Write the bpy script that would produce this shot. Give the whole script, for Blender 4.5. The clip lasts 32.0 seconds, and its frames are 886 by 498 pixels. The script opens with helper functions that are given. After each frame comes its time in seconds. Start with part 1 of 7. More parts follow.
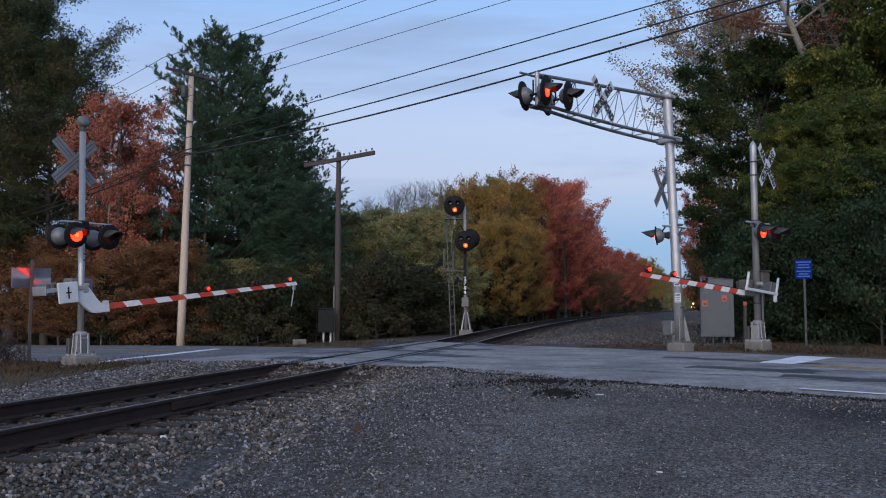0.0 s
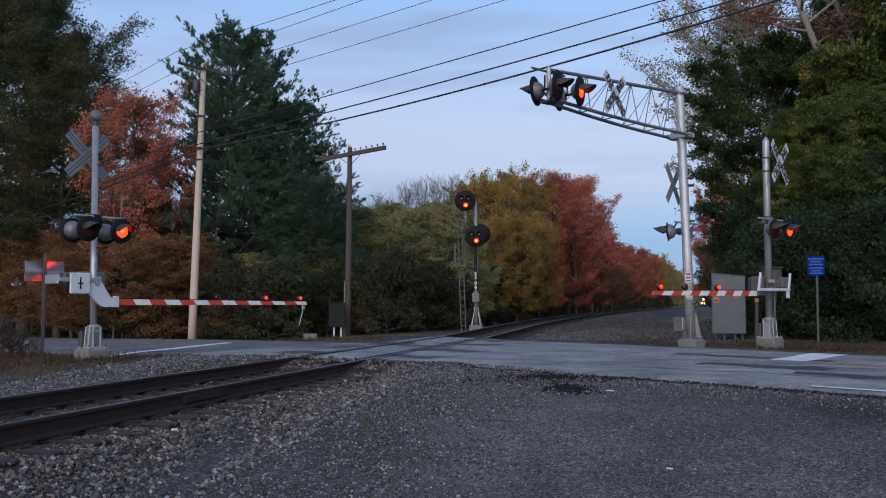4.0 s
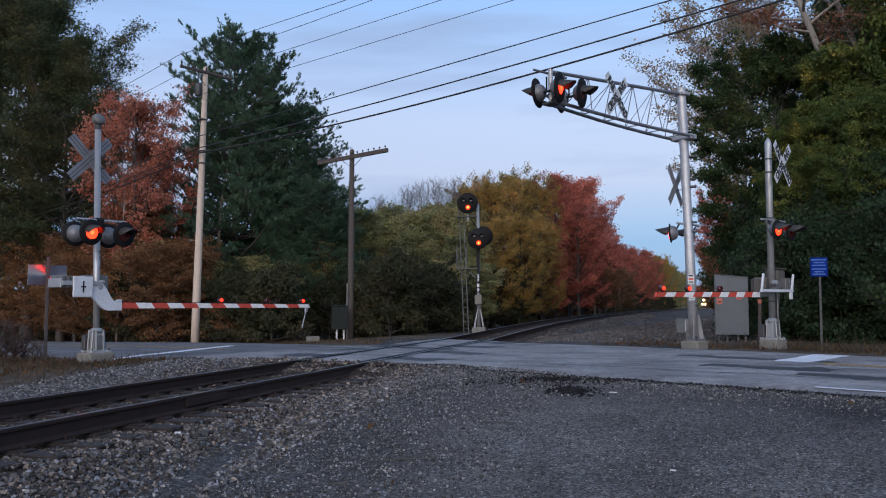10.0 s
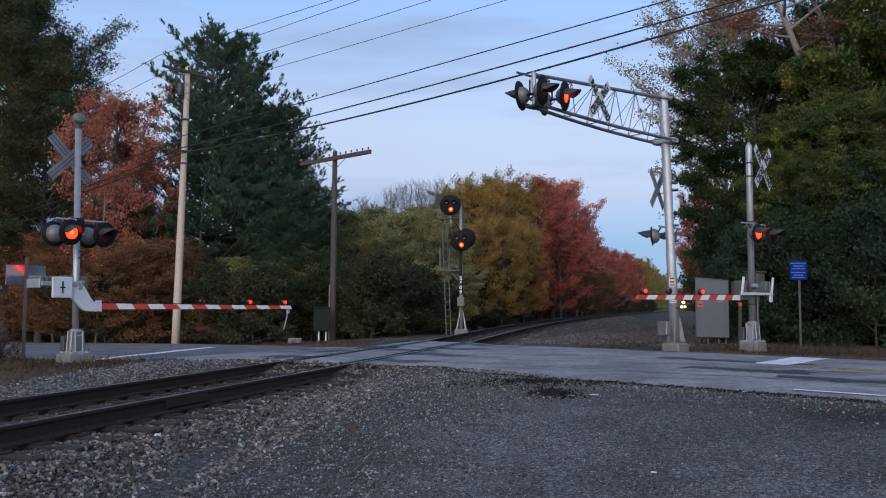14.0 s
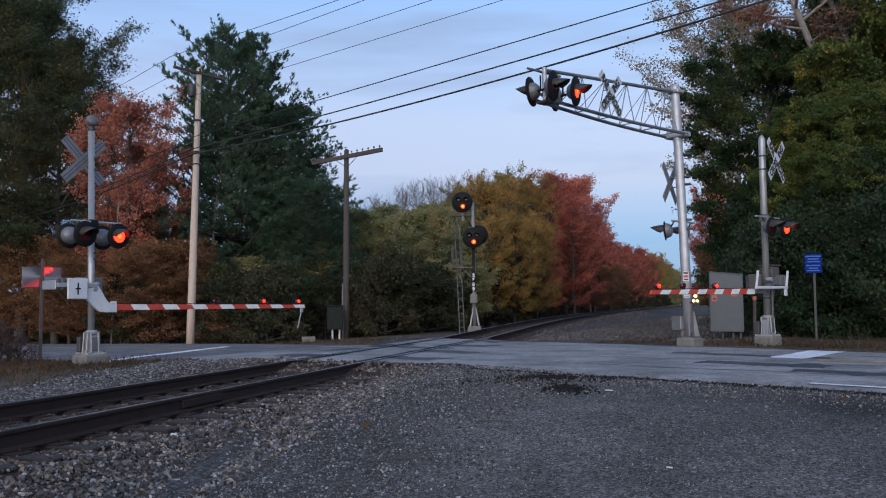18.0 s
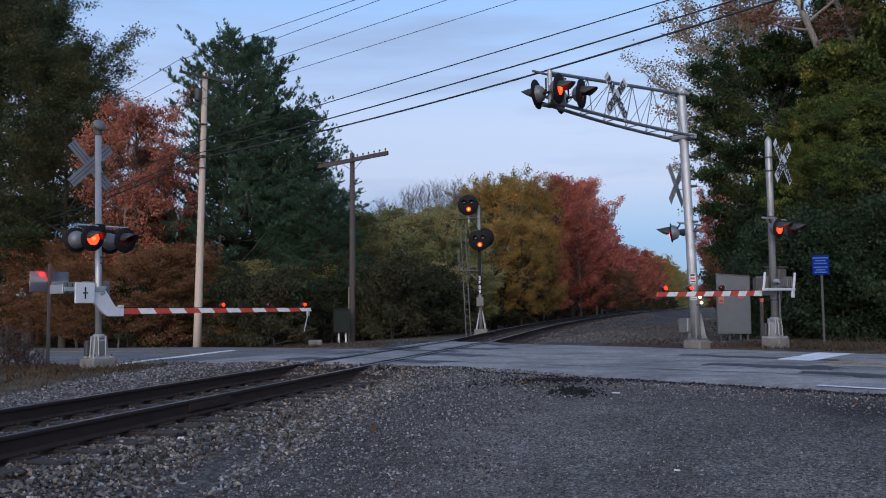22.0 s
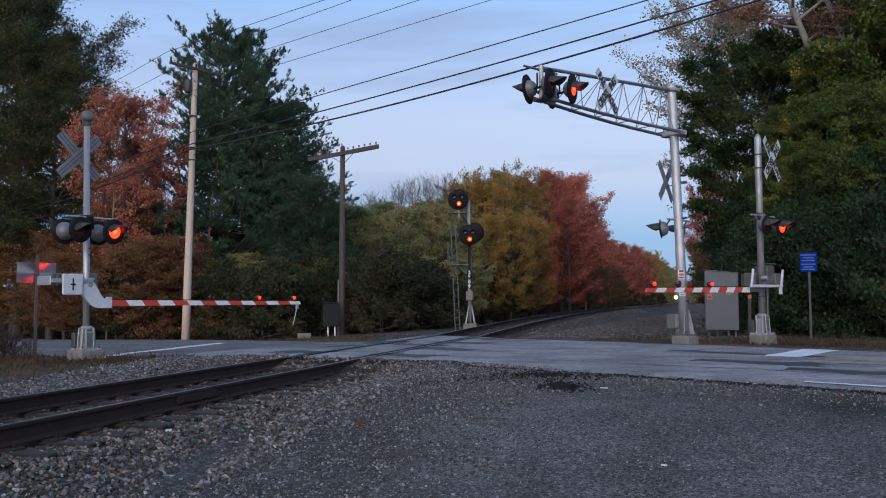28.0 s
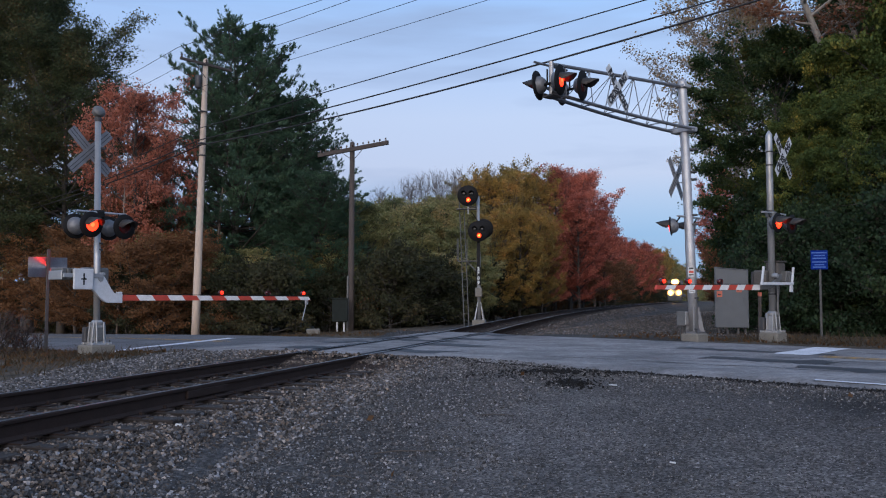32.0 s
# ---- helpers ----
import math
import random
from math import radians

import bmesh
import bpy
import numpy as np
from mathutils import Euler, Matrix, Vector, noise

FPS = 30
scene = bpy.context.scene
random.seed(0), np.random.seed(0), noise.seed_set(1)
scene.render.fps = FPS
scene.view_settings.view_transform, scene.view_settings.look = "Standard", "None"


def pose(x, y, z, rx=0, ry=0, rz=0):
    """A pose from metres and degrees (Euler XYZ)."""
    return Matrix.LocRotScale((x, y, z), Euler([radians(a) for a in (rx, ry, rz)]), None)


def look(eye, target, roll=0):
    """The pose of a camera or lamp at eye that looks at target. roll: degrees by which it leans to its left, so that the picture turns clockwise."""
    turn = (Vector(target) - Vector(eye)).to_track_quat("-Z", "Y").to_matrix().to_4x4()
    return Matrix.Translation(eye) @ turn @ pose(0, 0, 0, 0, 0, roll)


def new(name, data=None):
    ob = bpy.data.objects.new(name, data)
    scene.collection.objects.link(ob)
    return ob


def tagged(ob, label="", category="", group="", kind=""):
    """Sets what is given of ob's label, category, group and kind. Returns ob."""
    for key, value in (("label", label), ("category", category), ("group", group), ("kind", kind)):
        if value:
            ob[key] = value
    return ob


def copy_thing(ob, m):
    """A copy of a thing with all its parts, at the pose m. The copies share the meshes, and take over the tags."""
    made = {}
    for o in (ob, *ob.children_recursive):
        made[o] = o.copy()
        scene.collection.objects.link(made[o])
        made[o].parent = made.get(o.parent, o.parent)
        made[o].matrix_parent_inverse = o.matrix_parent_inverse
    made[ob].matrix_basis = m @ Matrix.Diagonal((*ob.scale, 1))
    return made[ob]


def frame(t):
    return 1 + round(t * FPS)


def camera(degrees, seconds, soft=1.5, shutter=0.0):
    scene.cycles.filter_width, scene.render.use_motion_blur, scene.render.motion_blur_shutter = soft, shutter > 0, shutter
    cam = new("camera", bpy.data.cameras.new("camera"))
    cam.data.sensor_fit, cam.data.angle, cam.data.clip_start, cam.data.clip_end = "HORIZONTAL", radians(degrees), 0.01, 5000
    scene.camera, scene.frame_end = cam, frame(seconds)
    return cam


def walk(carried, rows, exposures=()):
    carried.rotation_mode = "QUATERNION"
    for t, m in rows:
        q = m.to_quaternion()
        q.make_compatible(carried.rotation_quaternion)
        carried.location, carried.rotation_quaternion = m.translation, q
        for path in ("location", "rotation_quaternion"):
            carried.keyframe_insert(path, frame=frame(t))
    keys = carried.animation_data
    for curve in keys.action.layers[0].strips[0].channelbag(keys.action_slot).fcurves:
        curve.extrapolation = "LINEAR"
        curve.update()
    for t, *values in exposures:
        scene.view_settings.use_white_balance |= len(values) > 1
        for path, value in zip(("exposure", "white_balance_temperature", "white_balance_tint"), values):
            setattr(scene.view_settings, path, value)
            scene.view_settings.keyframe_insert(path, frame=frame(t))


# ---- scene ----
# The eye stands on a gravel lot beside a skewed level crossing. Two plan frames are used:
# (u, v) runs along and across the road, (a, lat) along and to the far side of the track.
EYE = 1.5
ROAD_D, ROAD_N = Vector((0.788, -0.616)), Vector((0.616, 0.788))
YAW = radians(13.85)
TRK_D, TRK_N = Vector((math.sin(YAW), math.cos(YAW))), Vector((-math.cos(YAW), math.sin(YAW)))
LAT = 6.12
RAIL_Z = 0.47

cam = camera(55.19, 32.0, soft=1.1)
walk(cam, [
    (0.0, pose(0, 0, EYE, 94.080, -0.000, 0.000)),
    (0.5, pose(0, 0, EYE, 93.956, -0.176, -0.044)),
    (1.0, pose(0, 0, EYE, 93.934, -0.364, -0.202)),
    (1.5, pose(0, 0, EYE, 94.058, -0.366, -0.102)),
    (2.0, pose(0, 0, EYE, 93.976, -0.470, -0.219)),
    (2.5, pose(0, 0, EYE, 94.007, -0.557, -0.033)),
    (3.0, pose(0, 0, EYE, 93.869, -0.519, 0.138)),
    (3.5, pose(0, 0, EYE, 93.808, -0.392, 0.483)),
    (5.5, pose(0, 0, EYE, 93.546, -0.268, 0.911)),
    (6.0, pose(0, 0, EYE, 93.473, -0.439, 1.060)),
    (6.5, pose(0, 0, EYE, 93.172, -0.470, 1.250)),
    (7.0, pose(0, 0, EYE, 93.284, -0.533, 1.267)),
    (7.5, pose(0, 0, EYE, 93.304, -0.417, 1.140)),
    (8.0, pose(0, 0, EYE, 93.380, -0.409, 1.211)),
    (8.5, pose(0, 0, EYE, 93.729, -0.396, 1.315)),
    (9.0, pose(0, 0, EYE, 93.874, -0.301, 1.305)),
    (9.5, pose(0, 0, EYE, 93.818, -0.298, 1.197)),
    (10.0, pose(0, 0, EYE, 93.905, -0.094, 0.879)),
    (10.5, pose(0, 0, EYE, 93.986, 0.031, 0.606)),
    (11.0, pose(0, 0, EYE, 94.027, -0.085, 0.300)),
    (11.5, pose(0, 0, EYE, 94.015, -0.216, 0.166)),
    (12.0, pose(0, 0, EYE, 93.982, -0.253, 0.134)),
    (12.5, pose(0, 0, EYE, 93.892, -0.189, -0.050)),
    (13.0, pose(0, 0, EYE, 93.895, -0.208, -0.113)),
    (13.5, pose(0, 0, EYE, 93.969, -0.300, -0.182)),
    (14.0, pose(0, 0, EYE, 94.037, -0.281, -0.303)),
    (14.5, pose(0, 0, EYE, 93.911, -0.185, -0.234)),
    (16.5, pose(0, 0, EYE, 94.040, 0.279, 0.181)),
    (17.0, pose(0, 0, EYE, 94.074, 0.219, 0.478)),
    (17.5, pose(0, 0, EYE, 94.029, 0.264, 0.564)),
    (18.0, pose(0, 0, EYE, 93.850, 0.345, 0.581)),
    (18.5, pose(0, 0, EYE, 93.701, 0.484, 0.710)),
    (19.0, pose(0, 0, EYE, 93.819, 0.622, 0.691)),
    (19.5, pose(0, 0, EYE, 93.801, 0.596, 0.623)),
    (20.0, pose(0, 0, EYE, 93.732, 0.602, 0.632)),
    (20.5, pose(0, 0, EYE, 93.755, 0.483, 0.734)),
    (21.0, pose(0, 0, EYE, 93.874, 0.589, 0.406)),
    (21.5, pose(0, 0, EYE, 93.981, 0.522, 0.768)),
    (22.0, pose(0, 0, EYE, 94.054, 0.527, 1.004)),
    (22.5, pose(0, 0, EYE, 94.150, 0.598, 0.880)),
    (23.0, pose(0, 0, EYE, 94.068, 0.471, 0.774)),
    (23.5, pose(0, 0, EYE, 93.934, 0.340, 0.653)),
    (24.0, pose(0, 0, EYE, 93.926, 0.269, 0.327)),
    (24.5, pose(0, 0, EYE, 93.869, 0.238, 0.269)),
    (25.0, pose(0, 0, EYE, 93.776, 0.233, 0.313)),
    (25.5, pose(0, 0, EYE, 93.687, 0.211, 0.244)),
    (27.5, pose(0, 0, EYE, 93.621, 0.093, 0.303)),
    (28.0, pose(0, 0, EYE, 93.658, 0.116, 0.289)),
    (28.5, pose(0, 0, EYE, 93.722, 0.026, 0.493)),
    (29.0, pose(0, 0, EYE, 93.437, 0.133, 0.547)),
    (29.5, pose(0, 0, EYE, 93.321, 0.303, 0.629)),
    (30.0, pose(0, 0, EYE, 93.491, 0.043, 0.821)),
    (30.5, pose(0, 0, EYE, 93.459, -0.154, 0.989)),
    (31.0, pose(0, 0, EYE, 93.349, -0.119, 1.112)),
    (31.5, pose(0, 0, EYE, 93.312, -0.052, 0.991)),
    (32.0, pose(0, 0, EYE, 93.403, -0.149, 0.896)),
], exposures=[(0.0, 3.03), (3.5, 3.03), (5.5, 3.10), (7.0, 3.13), (25.0, 3.12), (28.0, 3.09), (32.0, 3.08)])

# ---- light: clear dusk, the sun just gone behind the eye ----
world = bpy.data.worlds.new("dusk")
scene.world = world
world.use_nodes = True
wn, wl = world.node_tree.nodes, world.node_tree.links
sky = wn.new("ShaderNodeTexSky")
sky.sky_type = "NISHITA"
sky.sun_disc = False
sky.sun_elevation = radians(5.0)
sky.sun_rotation = radians(215)
sky.air_density, sky.dust_density, sky.ozone_density = 1.0, 0.8, 2.0
# the blue shadow of the earth low down, a pale belt above it, then clear blue
wtc = wn.new("ShaderNodeTexCoord")
wsep = wn.new("ShaderNodeSeparateXYZ")
wl.new(wtc.outputs["Generated"], wsep.inputs[0])
belt = wn.new("ShaderNodeValToRGB")
for e in range(4):
    belt.color_ramp.elements.new(0.5)
for e, (p, c) in zip(belt.color_ramp.elements, ((0.0, (0.11, 0.28, 0.64)), (0.075, (0.14, 0.30, 0.65)), (0.145, (0.42, 0.45, 0.67)), (0.21, (0.45, 0.51, 0.73)), (0.34, (0.30, 0.47, 0.82)), (1.0, (0.24, 0.43, 0.80)))):
    e.position, e.color = p, (*c, 1)
wl.new(wsep.outputs["Z"], belt.inputs["Fac"])
wmap = wn.new("ShaderNodeMapping")
wmap.inputs["Scale"].default_value = (1.0, 1.0, 7.0)
wmap.inputs["Rotation"].default_value = (radians(4), radians(-5), 0)
wnoise = wn.new("ShaderNodeTexNoise")
wnoise.inputs["Scale"].default_value = 3.1
wnoise.inputs["Detail"].default_value = 5.0
wramp = wn.new("ShaderNodeValToRGB")
wramp.color_ramp.elements[0].position, wramp.color_ramp.elements[0].color = 0.46, (0, 0, 0, 1)
wramp.color_ramp.elements[1].position, wramp.color_ramp.elements[1].color = 0.68, (0.6, 0.6, 0.6, 1)
wmix = wn.new("ShaderNodeMix")
wmix.data_type = "RGBA"
wmix.inputs["B"].default_value = (0.30, 0.40, 0.62, 1)
wadd = wn.new("ShaderNodeMix")
wadd.data_type = "RGBA"
wadd.inputs["Factor"].default_value = 0.07
wl.new(wtc.outputs["Generated"], wmap.inputs["Vector"])
wl.new(wmap.outputs["Vector"], wnoise.inputs["Vector"])
wl.new(wnoise.outputs["Fac"], wramp.inputs["Fac"])
wl.new(wramp.outputs["Color"], wmix.inputs["Factor"])
wl.new(belt.outputs["Color"], wadd.inputs["A"])
wl.new(sky.outputs["Color"], wadd.inputs["B"])
wl.new(wadd.outputs["Result"], wmix.inputs["A"])
wl.new(wmix.outputs["Result"], wn["Background"].inputs["Color"])
wn["Background"].inputs["Strength"].default_value = 0.125
sun_data = bpy.data.lights.new("sun", "SUN")
sun_data.energy, sun_data.angle, sun_data.color = 0.37, radians(70), (1.0, 0.90, 0.83)
sun = new("sun", sun_data)
sun.matrix_world = look((-10, -40, 17), (0, 20, 0))


# ---- helpers of the plan ----
def uv(u, v):
    p = ROAD_D * u + ROAD_N * v
    return p.x, p.y


def to_uv(x, y):
    return x * ROAD_D.x + y * ROAD_D.y, x * ROAD_N.x + y * ROAD_N.y


def to_track(x, y):
    return x * TRK_D.x + y * TRK_D.y, x * TRK_N.x + y * TRK_N.y


def bend(a):
    """How far the track has swung to the right of its first line, a metres along it."""
    if a < 35:
        return 0.0
    if a < 65:
        return 0.06 * (a - 35) ** 2 / 60
    return 0.06 * (a - 50)


def grade(a):
    """How far the track has climbed."""
    if a < 26:
        return 0.0
    return 0.63 * (1 - math.exp((26 - a) / 38)) + 0.0005 * max(0, min(a, 900) - 150)


def track_point(a, lat, z=0.0):
    """A point lat metres to the far side of the track's middle."""
    p = TRK_D * a + TRK_N * (LAT + lat - bend(a))
    return Vector((p.x, p.y, RAIL_Z + grade(a) + z))


def smooth(a, b, t):
    t = min(1.0, max(0.0, (t - a) / (b - a)))
    return t * t * (3 - 2 * t)


def road_z(u):
    """The road's height along it: a hump at the track."""
    if u < -14:
        return 0.47 - 0.30 * smooth(-13, -22, u) - 0.5 * smooth(-20, -50, u)
    return 0.47 - 0.14 * smooth(-12, 8, u)


def near_edge(u):
    return 11.2 + 0.9 * smooth(-11.2, -9.4, u)


FAR_EDGE = 21.4


def ground_z(x, y):
    u, v = to_uv(x, y)
    a, lat = to_track(x, y)
    off = lat - LAT + bend(a)
    zr = road_z(u)
    if v < 11.5:
        low = 0.0 if off < 0 else 0.02
        base = low + (zr - 0.03 - low) * smooth(3.0, 11.5, v)
    elif v > FAR_EDGE:
        base = zr - 0.04 + (grade(a) if a > 26 else 0) * (0.45 + 0.55 * smooth(60, 140, a)) * (1 - smooth(14, 40, abs(off)))
        if off > 5:
            base -= 0.25 * smooth(5, 12, off)
    else:
        base = zr - 0.06
    edge = near_edge(u)
    on_road = edge < v < FAR_EDGE + 0.2
    if not on_road:
        bed = RAIL_Z + grade(a) - 0.225
        emb = bed - max(0.0, abs(off) - 1.55) * 0.33
        if abs(off) < 1.5:
            base = bed
        elif abs(off) < 5:
            k = smooth(1.5, 2.6, abs(off))
            base = max(emb, min(base, bed) * (1 - k) + base * k)
        near = 1 if v < 16 else 0
        fade = smooth(edge - 1.6, edge, v) if near else 1 - smooth(FAR_EDGE, FAR_EDGE + 1.6, v)
        if abs(off) < 4.2 and fade > 0:
            base = max(base, bed + fade * 0.205 - 0.3 * smooth(2.6, 4.2, abs(off)))
    else:
        base = min(base, zr - 0.06)
    return base


def mesh_of(name, verts, faces, mats, smooth_faces=False, mat_index=None):
    me = bpy.data.meshes.new(name)
    me.from_pydata(verts, [], faces)
    for m in (mats if isinstance(mats, (list, tuple)) else [mats]):
        me.materials.append(m)
    if mat_index is not None:
        me.polygons.foreach_set("material_index", mat_index)
    if smooth_faces:
        me.polygons.foreach_set("use_smooth", [True] * len(me.polygons))
    me.update()
    return me


def part(name, bm, material, parent=None, label="", m=None, shade=False):
    """Links a bmesh, or a mesh, as one mesh object under a thing or a part."""
    if isinstance(bm, bpy.types.Mesh):
        me = bm
    else:
        me = bpy.data.meshes.new(name)
        bm.to_mesh(me)
        bm.free()
        me.materials.append(material)
        if shade:
            me.polygons.foreach_set("use_smooth", [True] * len(me.polygons))
    ob = new(name, me)
    if parent is not None:
        ob.parent = parent
    if m is not None:
        ob.matrix_basis = m
    if label:
        ob["label"] = label
    return ob


def thing(name, m, label, category, group="", kind=""):
    ob = new(name)
    ob.empty_display_size = 0.2
    ob.matrix_basis = m
    return tagged(ob, label, category, group, kind)


def box(bm, sx, sy, sz, m=None, bevel=0.0):
    """A bevelled box, its middle at m."""
    made = bmesh.ops.create_cube(bm, size=1.0, matrix=(m or Matrix()) @ Matrix.Diagonal((sx, sy, sz, 1)))
    if bevel:
        vs = set(made["verts"])
        es = [e for e in bm.edges if e.verts[0] in vs and e.verts[1] in vs]
        bmesh.ops.bevel(bm, geom=es, offset=bevel, segments=1, affect="EDGES")
    return bm


def lathe(bm, profile, m=None, seg=20, cap=True):
    """Turns a profile of (radius, z) about the z axis."""
    m = m or Matrix()
    rings = []
    for r, z in profile:
        rings.append([bm.verts.new(m @ Vector((r * math.cos(2 * math.pi * i / seg), r * math.sin(2 * math.pi * i / seg), z))) for i in range(seg)])
    for lo, hi in zip(rings, rings[1:]):
        for i in range(seg):
            bm.faces.new((lo[i], lo[(i + 1) % seg], hi[(i + 1) % seg], hi[i]))
    if cap:
        bm.faces.new(list(reversed(rings[0])))
        bm.faces.new(rings[-1])
    return bm


def rod(bm, p, q, r, r2=None, seg=8):
    p, q = Vector(p), Vector(q)
    m = Matrix.Translation(p) @ (q - p).to_track_quat("Z", "Y").to_matrix().to_4x4()
    return lathe(bm, [(r, 0), (r if r2 is None else r2, (q - p).length)], m, seg)


def tube(points, radii, seg=7):
    """Verts and faces of a tapering tube through points."""
    verts, faces = [], []
    for i, p in enumerate(points):
        p = Vector(p)
        d = Vector(points[min(i + 1, len(points) - 1)]) - Vector(points[max(i - 1, 0)])
        q = d.to_track_quat("Z", "Y")
        for k in range(seg):
            t = 2 * math.pi * k / seg
            verts.append(p + q @ Vector((radii[i] * math.cos(t), radii[i] * math.sin(t), 0)))
    for i in range(len(points) - 1):
        for k in range(seg):
            faces.append((i * seg + k, i * seg + (k + 1) % seg, (i + 1) * seg + (k + 1) % seg, (i + 1) * seg + k))
    return verts, faces


B = bmesh.new


# ---- materials ----
def material(name, colour, rough=0.6, metal=0.0, vary=0.25, scale=6.0, fine=60.0, bump=0.15, emit=None, strength=0.0, spec=0.5, island=False, coords="Object", stretch=(1, 1, 1)):
    """A surface with stains and grain at two scales, and fine relief."""
    mat = bpy.data.materials.new(name)
    mat.use_nodes = True
    nt = mat.node_tree
    bsdf = nt.nodes["Principled BSDF"]
    bsdf.inputs["Roughness"].default_value = rough
    bsdf.inputs["Metallic"].default_value = metal
    bsdf.inputs["Specular IOR Level"].default_value = spec
    tc = nt.nodes.new("ShaderNodeTexCoord")
    mp = nt.nodes.new("ShaderNodeMapping")
    mp.inputs["Scale"].default_value = stretch
    nt.links.new(tc.outputs[coords], mp.inputs["Vector"])
    big = nt.nodes.new("ShaderNodeTexNoise")
    big.inputs["Scale"].default_value, big.inputs["Detail"].default_value = scale, 4
    small = nt.nodes.new("ShaderNodeTexNoise")
    small.inputs["Scale"].default_value, small.inputs["Detail"].default_value = fine, 3
    for n in (big, small):
        nt.links.new(mp.outputs["Vector"], n.inputs["Vector"])
    add = nt.nodes.new("ShaderNodeMath")
    add.operation = "ADD"
    nt.links.new(big.outputs["Fac"], add.inputs[0])
    nt.links.new(small.outputs["Fac"], add.inputs[1])
    last = add
    if island:
        geo = nt.nodes.new("ShaderNodeNewGeometry")
        add2 = nt.nodes.new("ShaderNodeMath")
        add2.operation = "MULTIPLY_ADD"
        add2.inputs[1].default_value, add2.inputs[2].default_value = 0.9, -0.45
        nt.links.new(geo.outputs["Random Per Island"], add2.inputs[0])
        add3 = nt.nodes.new("ShaderNodeMath")
        add3.operation = "ADD"
        nt.links.new(add.outputs[0], add3.inputs[0])
        nt.links.new(add2.outputs[0], add3.inputs[1])
        last = add3
    ramp = nt.nodes.new("ShaderNodeMapRange")
    ramp.inputs["From Min"].default_value, ramp.inputs["From Max"].default_value = 0.6, 1.4
    ramp.inputs["To Min"].default_value, ramp.inputs["To Max"].default_value = 1 - vary, 1 + vary
    nt.links.new(last.outputs[0], ramp.inputs["Value"])
    mul = nt.nodes.new("ShaderNodeMix")
    mul.data_type, mul.blend_type = "RGBA", "MULTIPLY"
    mul.inputs["Factor"].default_value = 1.0
    mul.inputs["A"].default_value = (*colour, 1)
    nt.links.new(ramp.outputs["Result"], mul.inputs["B"])
    nt.links.new(mul.outputs["Result"], bsdf.inputs["Base Color"])
    if bump:
        bp = nt.nodes.new("ShaderNodeBump")
        bp.inputs["Strength"].default_value, bp.inputs["Distance"].default_value = bump, 0.01
        nt.links.new(small.outputs["Fac"], bp.inputs["Height"])
        nt.links.new(bp.outputs["Normal"], bsdf.inputs["Normal"])
    if emit:
        bsdf.inputs["Emission Color"].default_value = (*emit, 1)
        bsdf.inputs["Emission Strength"].default_value = strength
    return mat


def leaf_material(name, stops):
    """Leaves: colour by leaf and by clump, a little light coming through."""
    mat = bpy.data.materials.new(name)
    mat.use_nodes = True
    nt = mat.node_tree
    bsdf = nt.nodes["Principled BSDF"]
    bsdf.inputs["Roughness"].default_value = 0.65
    bsdf.inputs["Specular IOR Level"].default_value = 0.25
    geo = nt.nodes.new("ShaderNodeNewGeometry")
    tc = nt.nodes.new("ShaderNodeTexCoord")
    ns = nt.nodes.new("ShaderNodeTexNoise")
    ns.inputs["Scale"].default_value, ns.inputs["Detail"].default_value = 0.55, 3
    info = nt.nodes.new("ShaderNodeObjectInfo")
    nt.links.new(tc.outputs["Object"], ns.inputs["Vector"])
    m1 = nt.nodes.new("ShaderNodeMath")
    m1.operation = "MULTIPLY_ADD"
    m1.inputs[1].default_value = 0.34
    nt.links.new(geo.outputs["Random Per Island"], m1.inputs[0])
    m2 = nt.nodes.new("ShaderNodeMath")
    m2.operation = "MULTIPLY_ADD"
    m2.inputs[1].default_value, m2.inputs[2].default_value = 1.5, -0.56
    nt.links.new(ns.outputs["Fac"], m2.inputs[0])
    nt.links.new(m2.outputs[0], m1.inputs[2])
    m3 = nt.nodes.new("ShaderNodeMath")
    m3.operation = "MULTIPLY_ADD"
    m3.inputs[1].default_value = 0.22
    nt.links.new(info.outputs["Random"], m3.inputs[0])
    nt.links.new(m1.outputs[0], m3.inputs[2])
    ramp = nt.nodes.new("ShaderNodeValToRGB")
    els = ramp.color_ramp.elements
    while len(els) < len(stops):
        els.new(0.5)
    for e, (pos, c) in zip(els, stops):
        e.position, e.color = pos, (*c, 1)
    nt.links.new(m3.outputs[0], ramp.inputs["Fac"])
    nt.links.new(ramp.outputs["Color"], bsdf.inputs["Base Color"])
    tr = nt.nodes.new("ShaderNodeBsdfTranslucent")
    nt.links.new(ramp.outputs["Color"], tr.inputs["Color"])
    mx = nt.nodes.new("ShaderNodeMixShader")
    mx.inputs[0].default_value = 0.36
    nt.links.new(bsdf.outputs[0], mx.inputs[1])
    nt.links.new(tr.outputs[0], mx.inputs[2])
    nt.links.new(mx.outputs[0], nt.nodes["Material Output"].inputs["Surface"])
    return mat


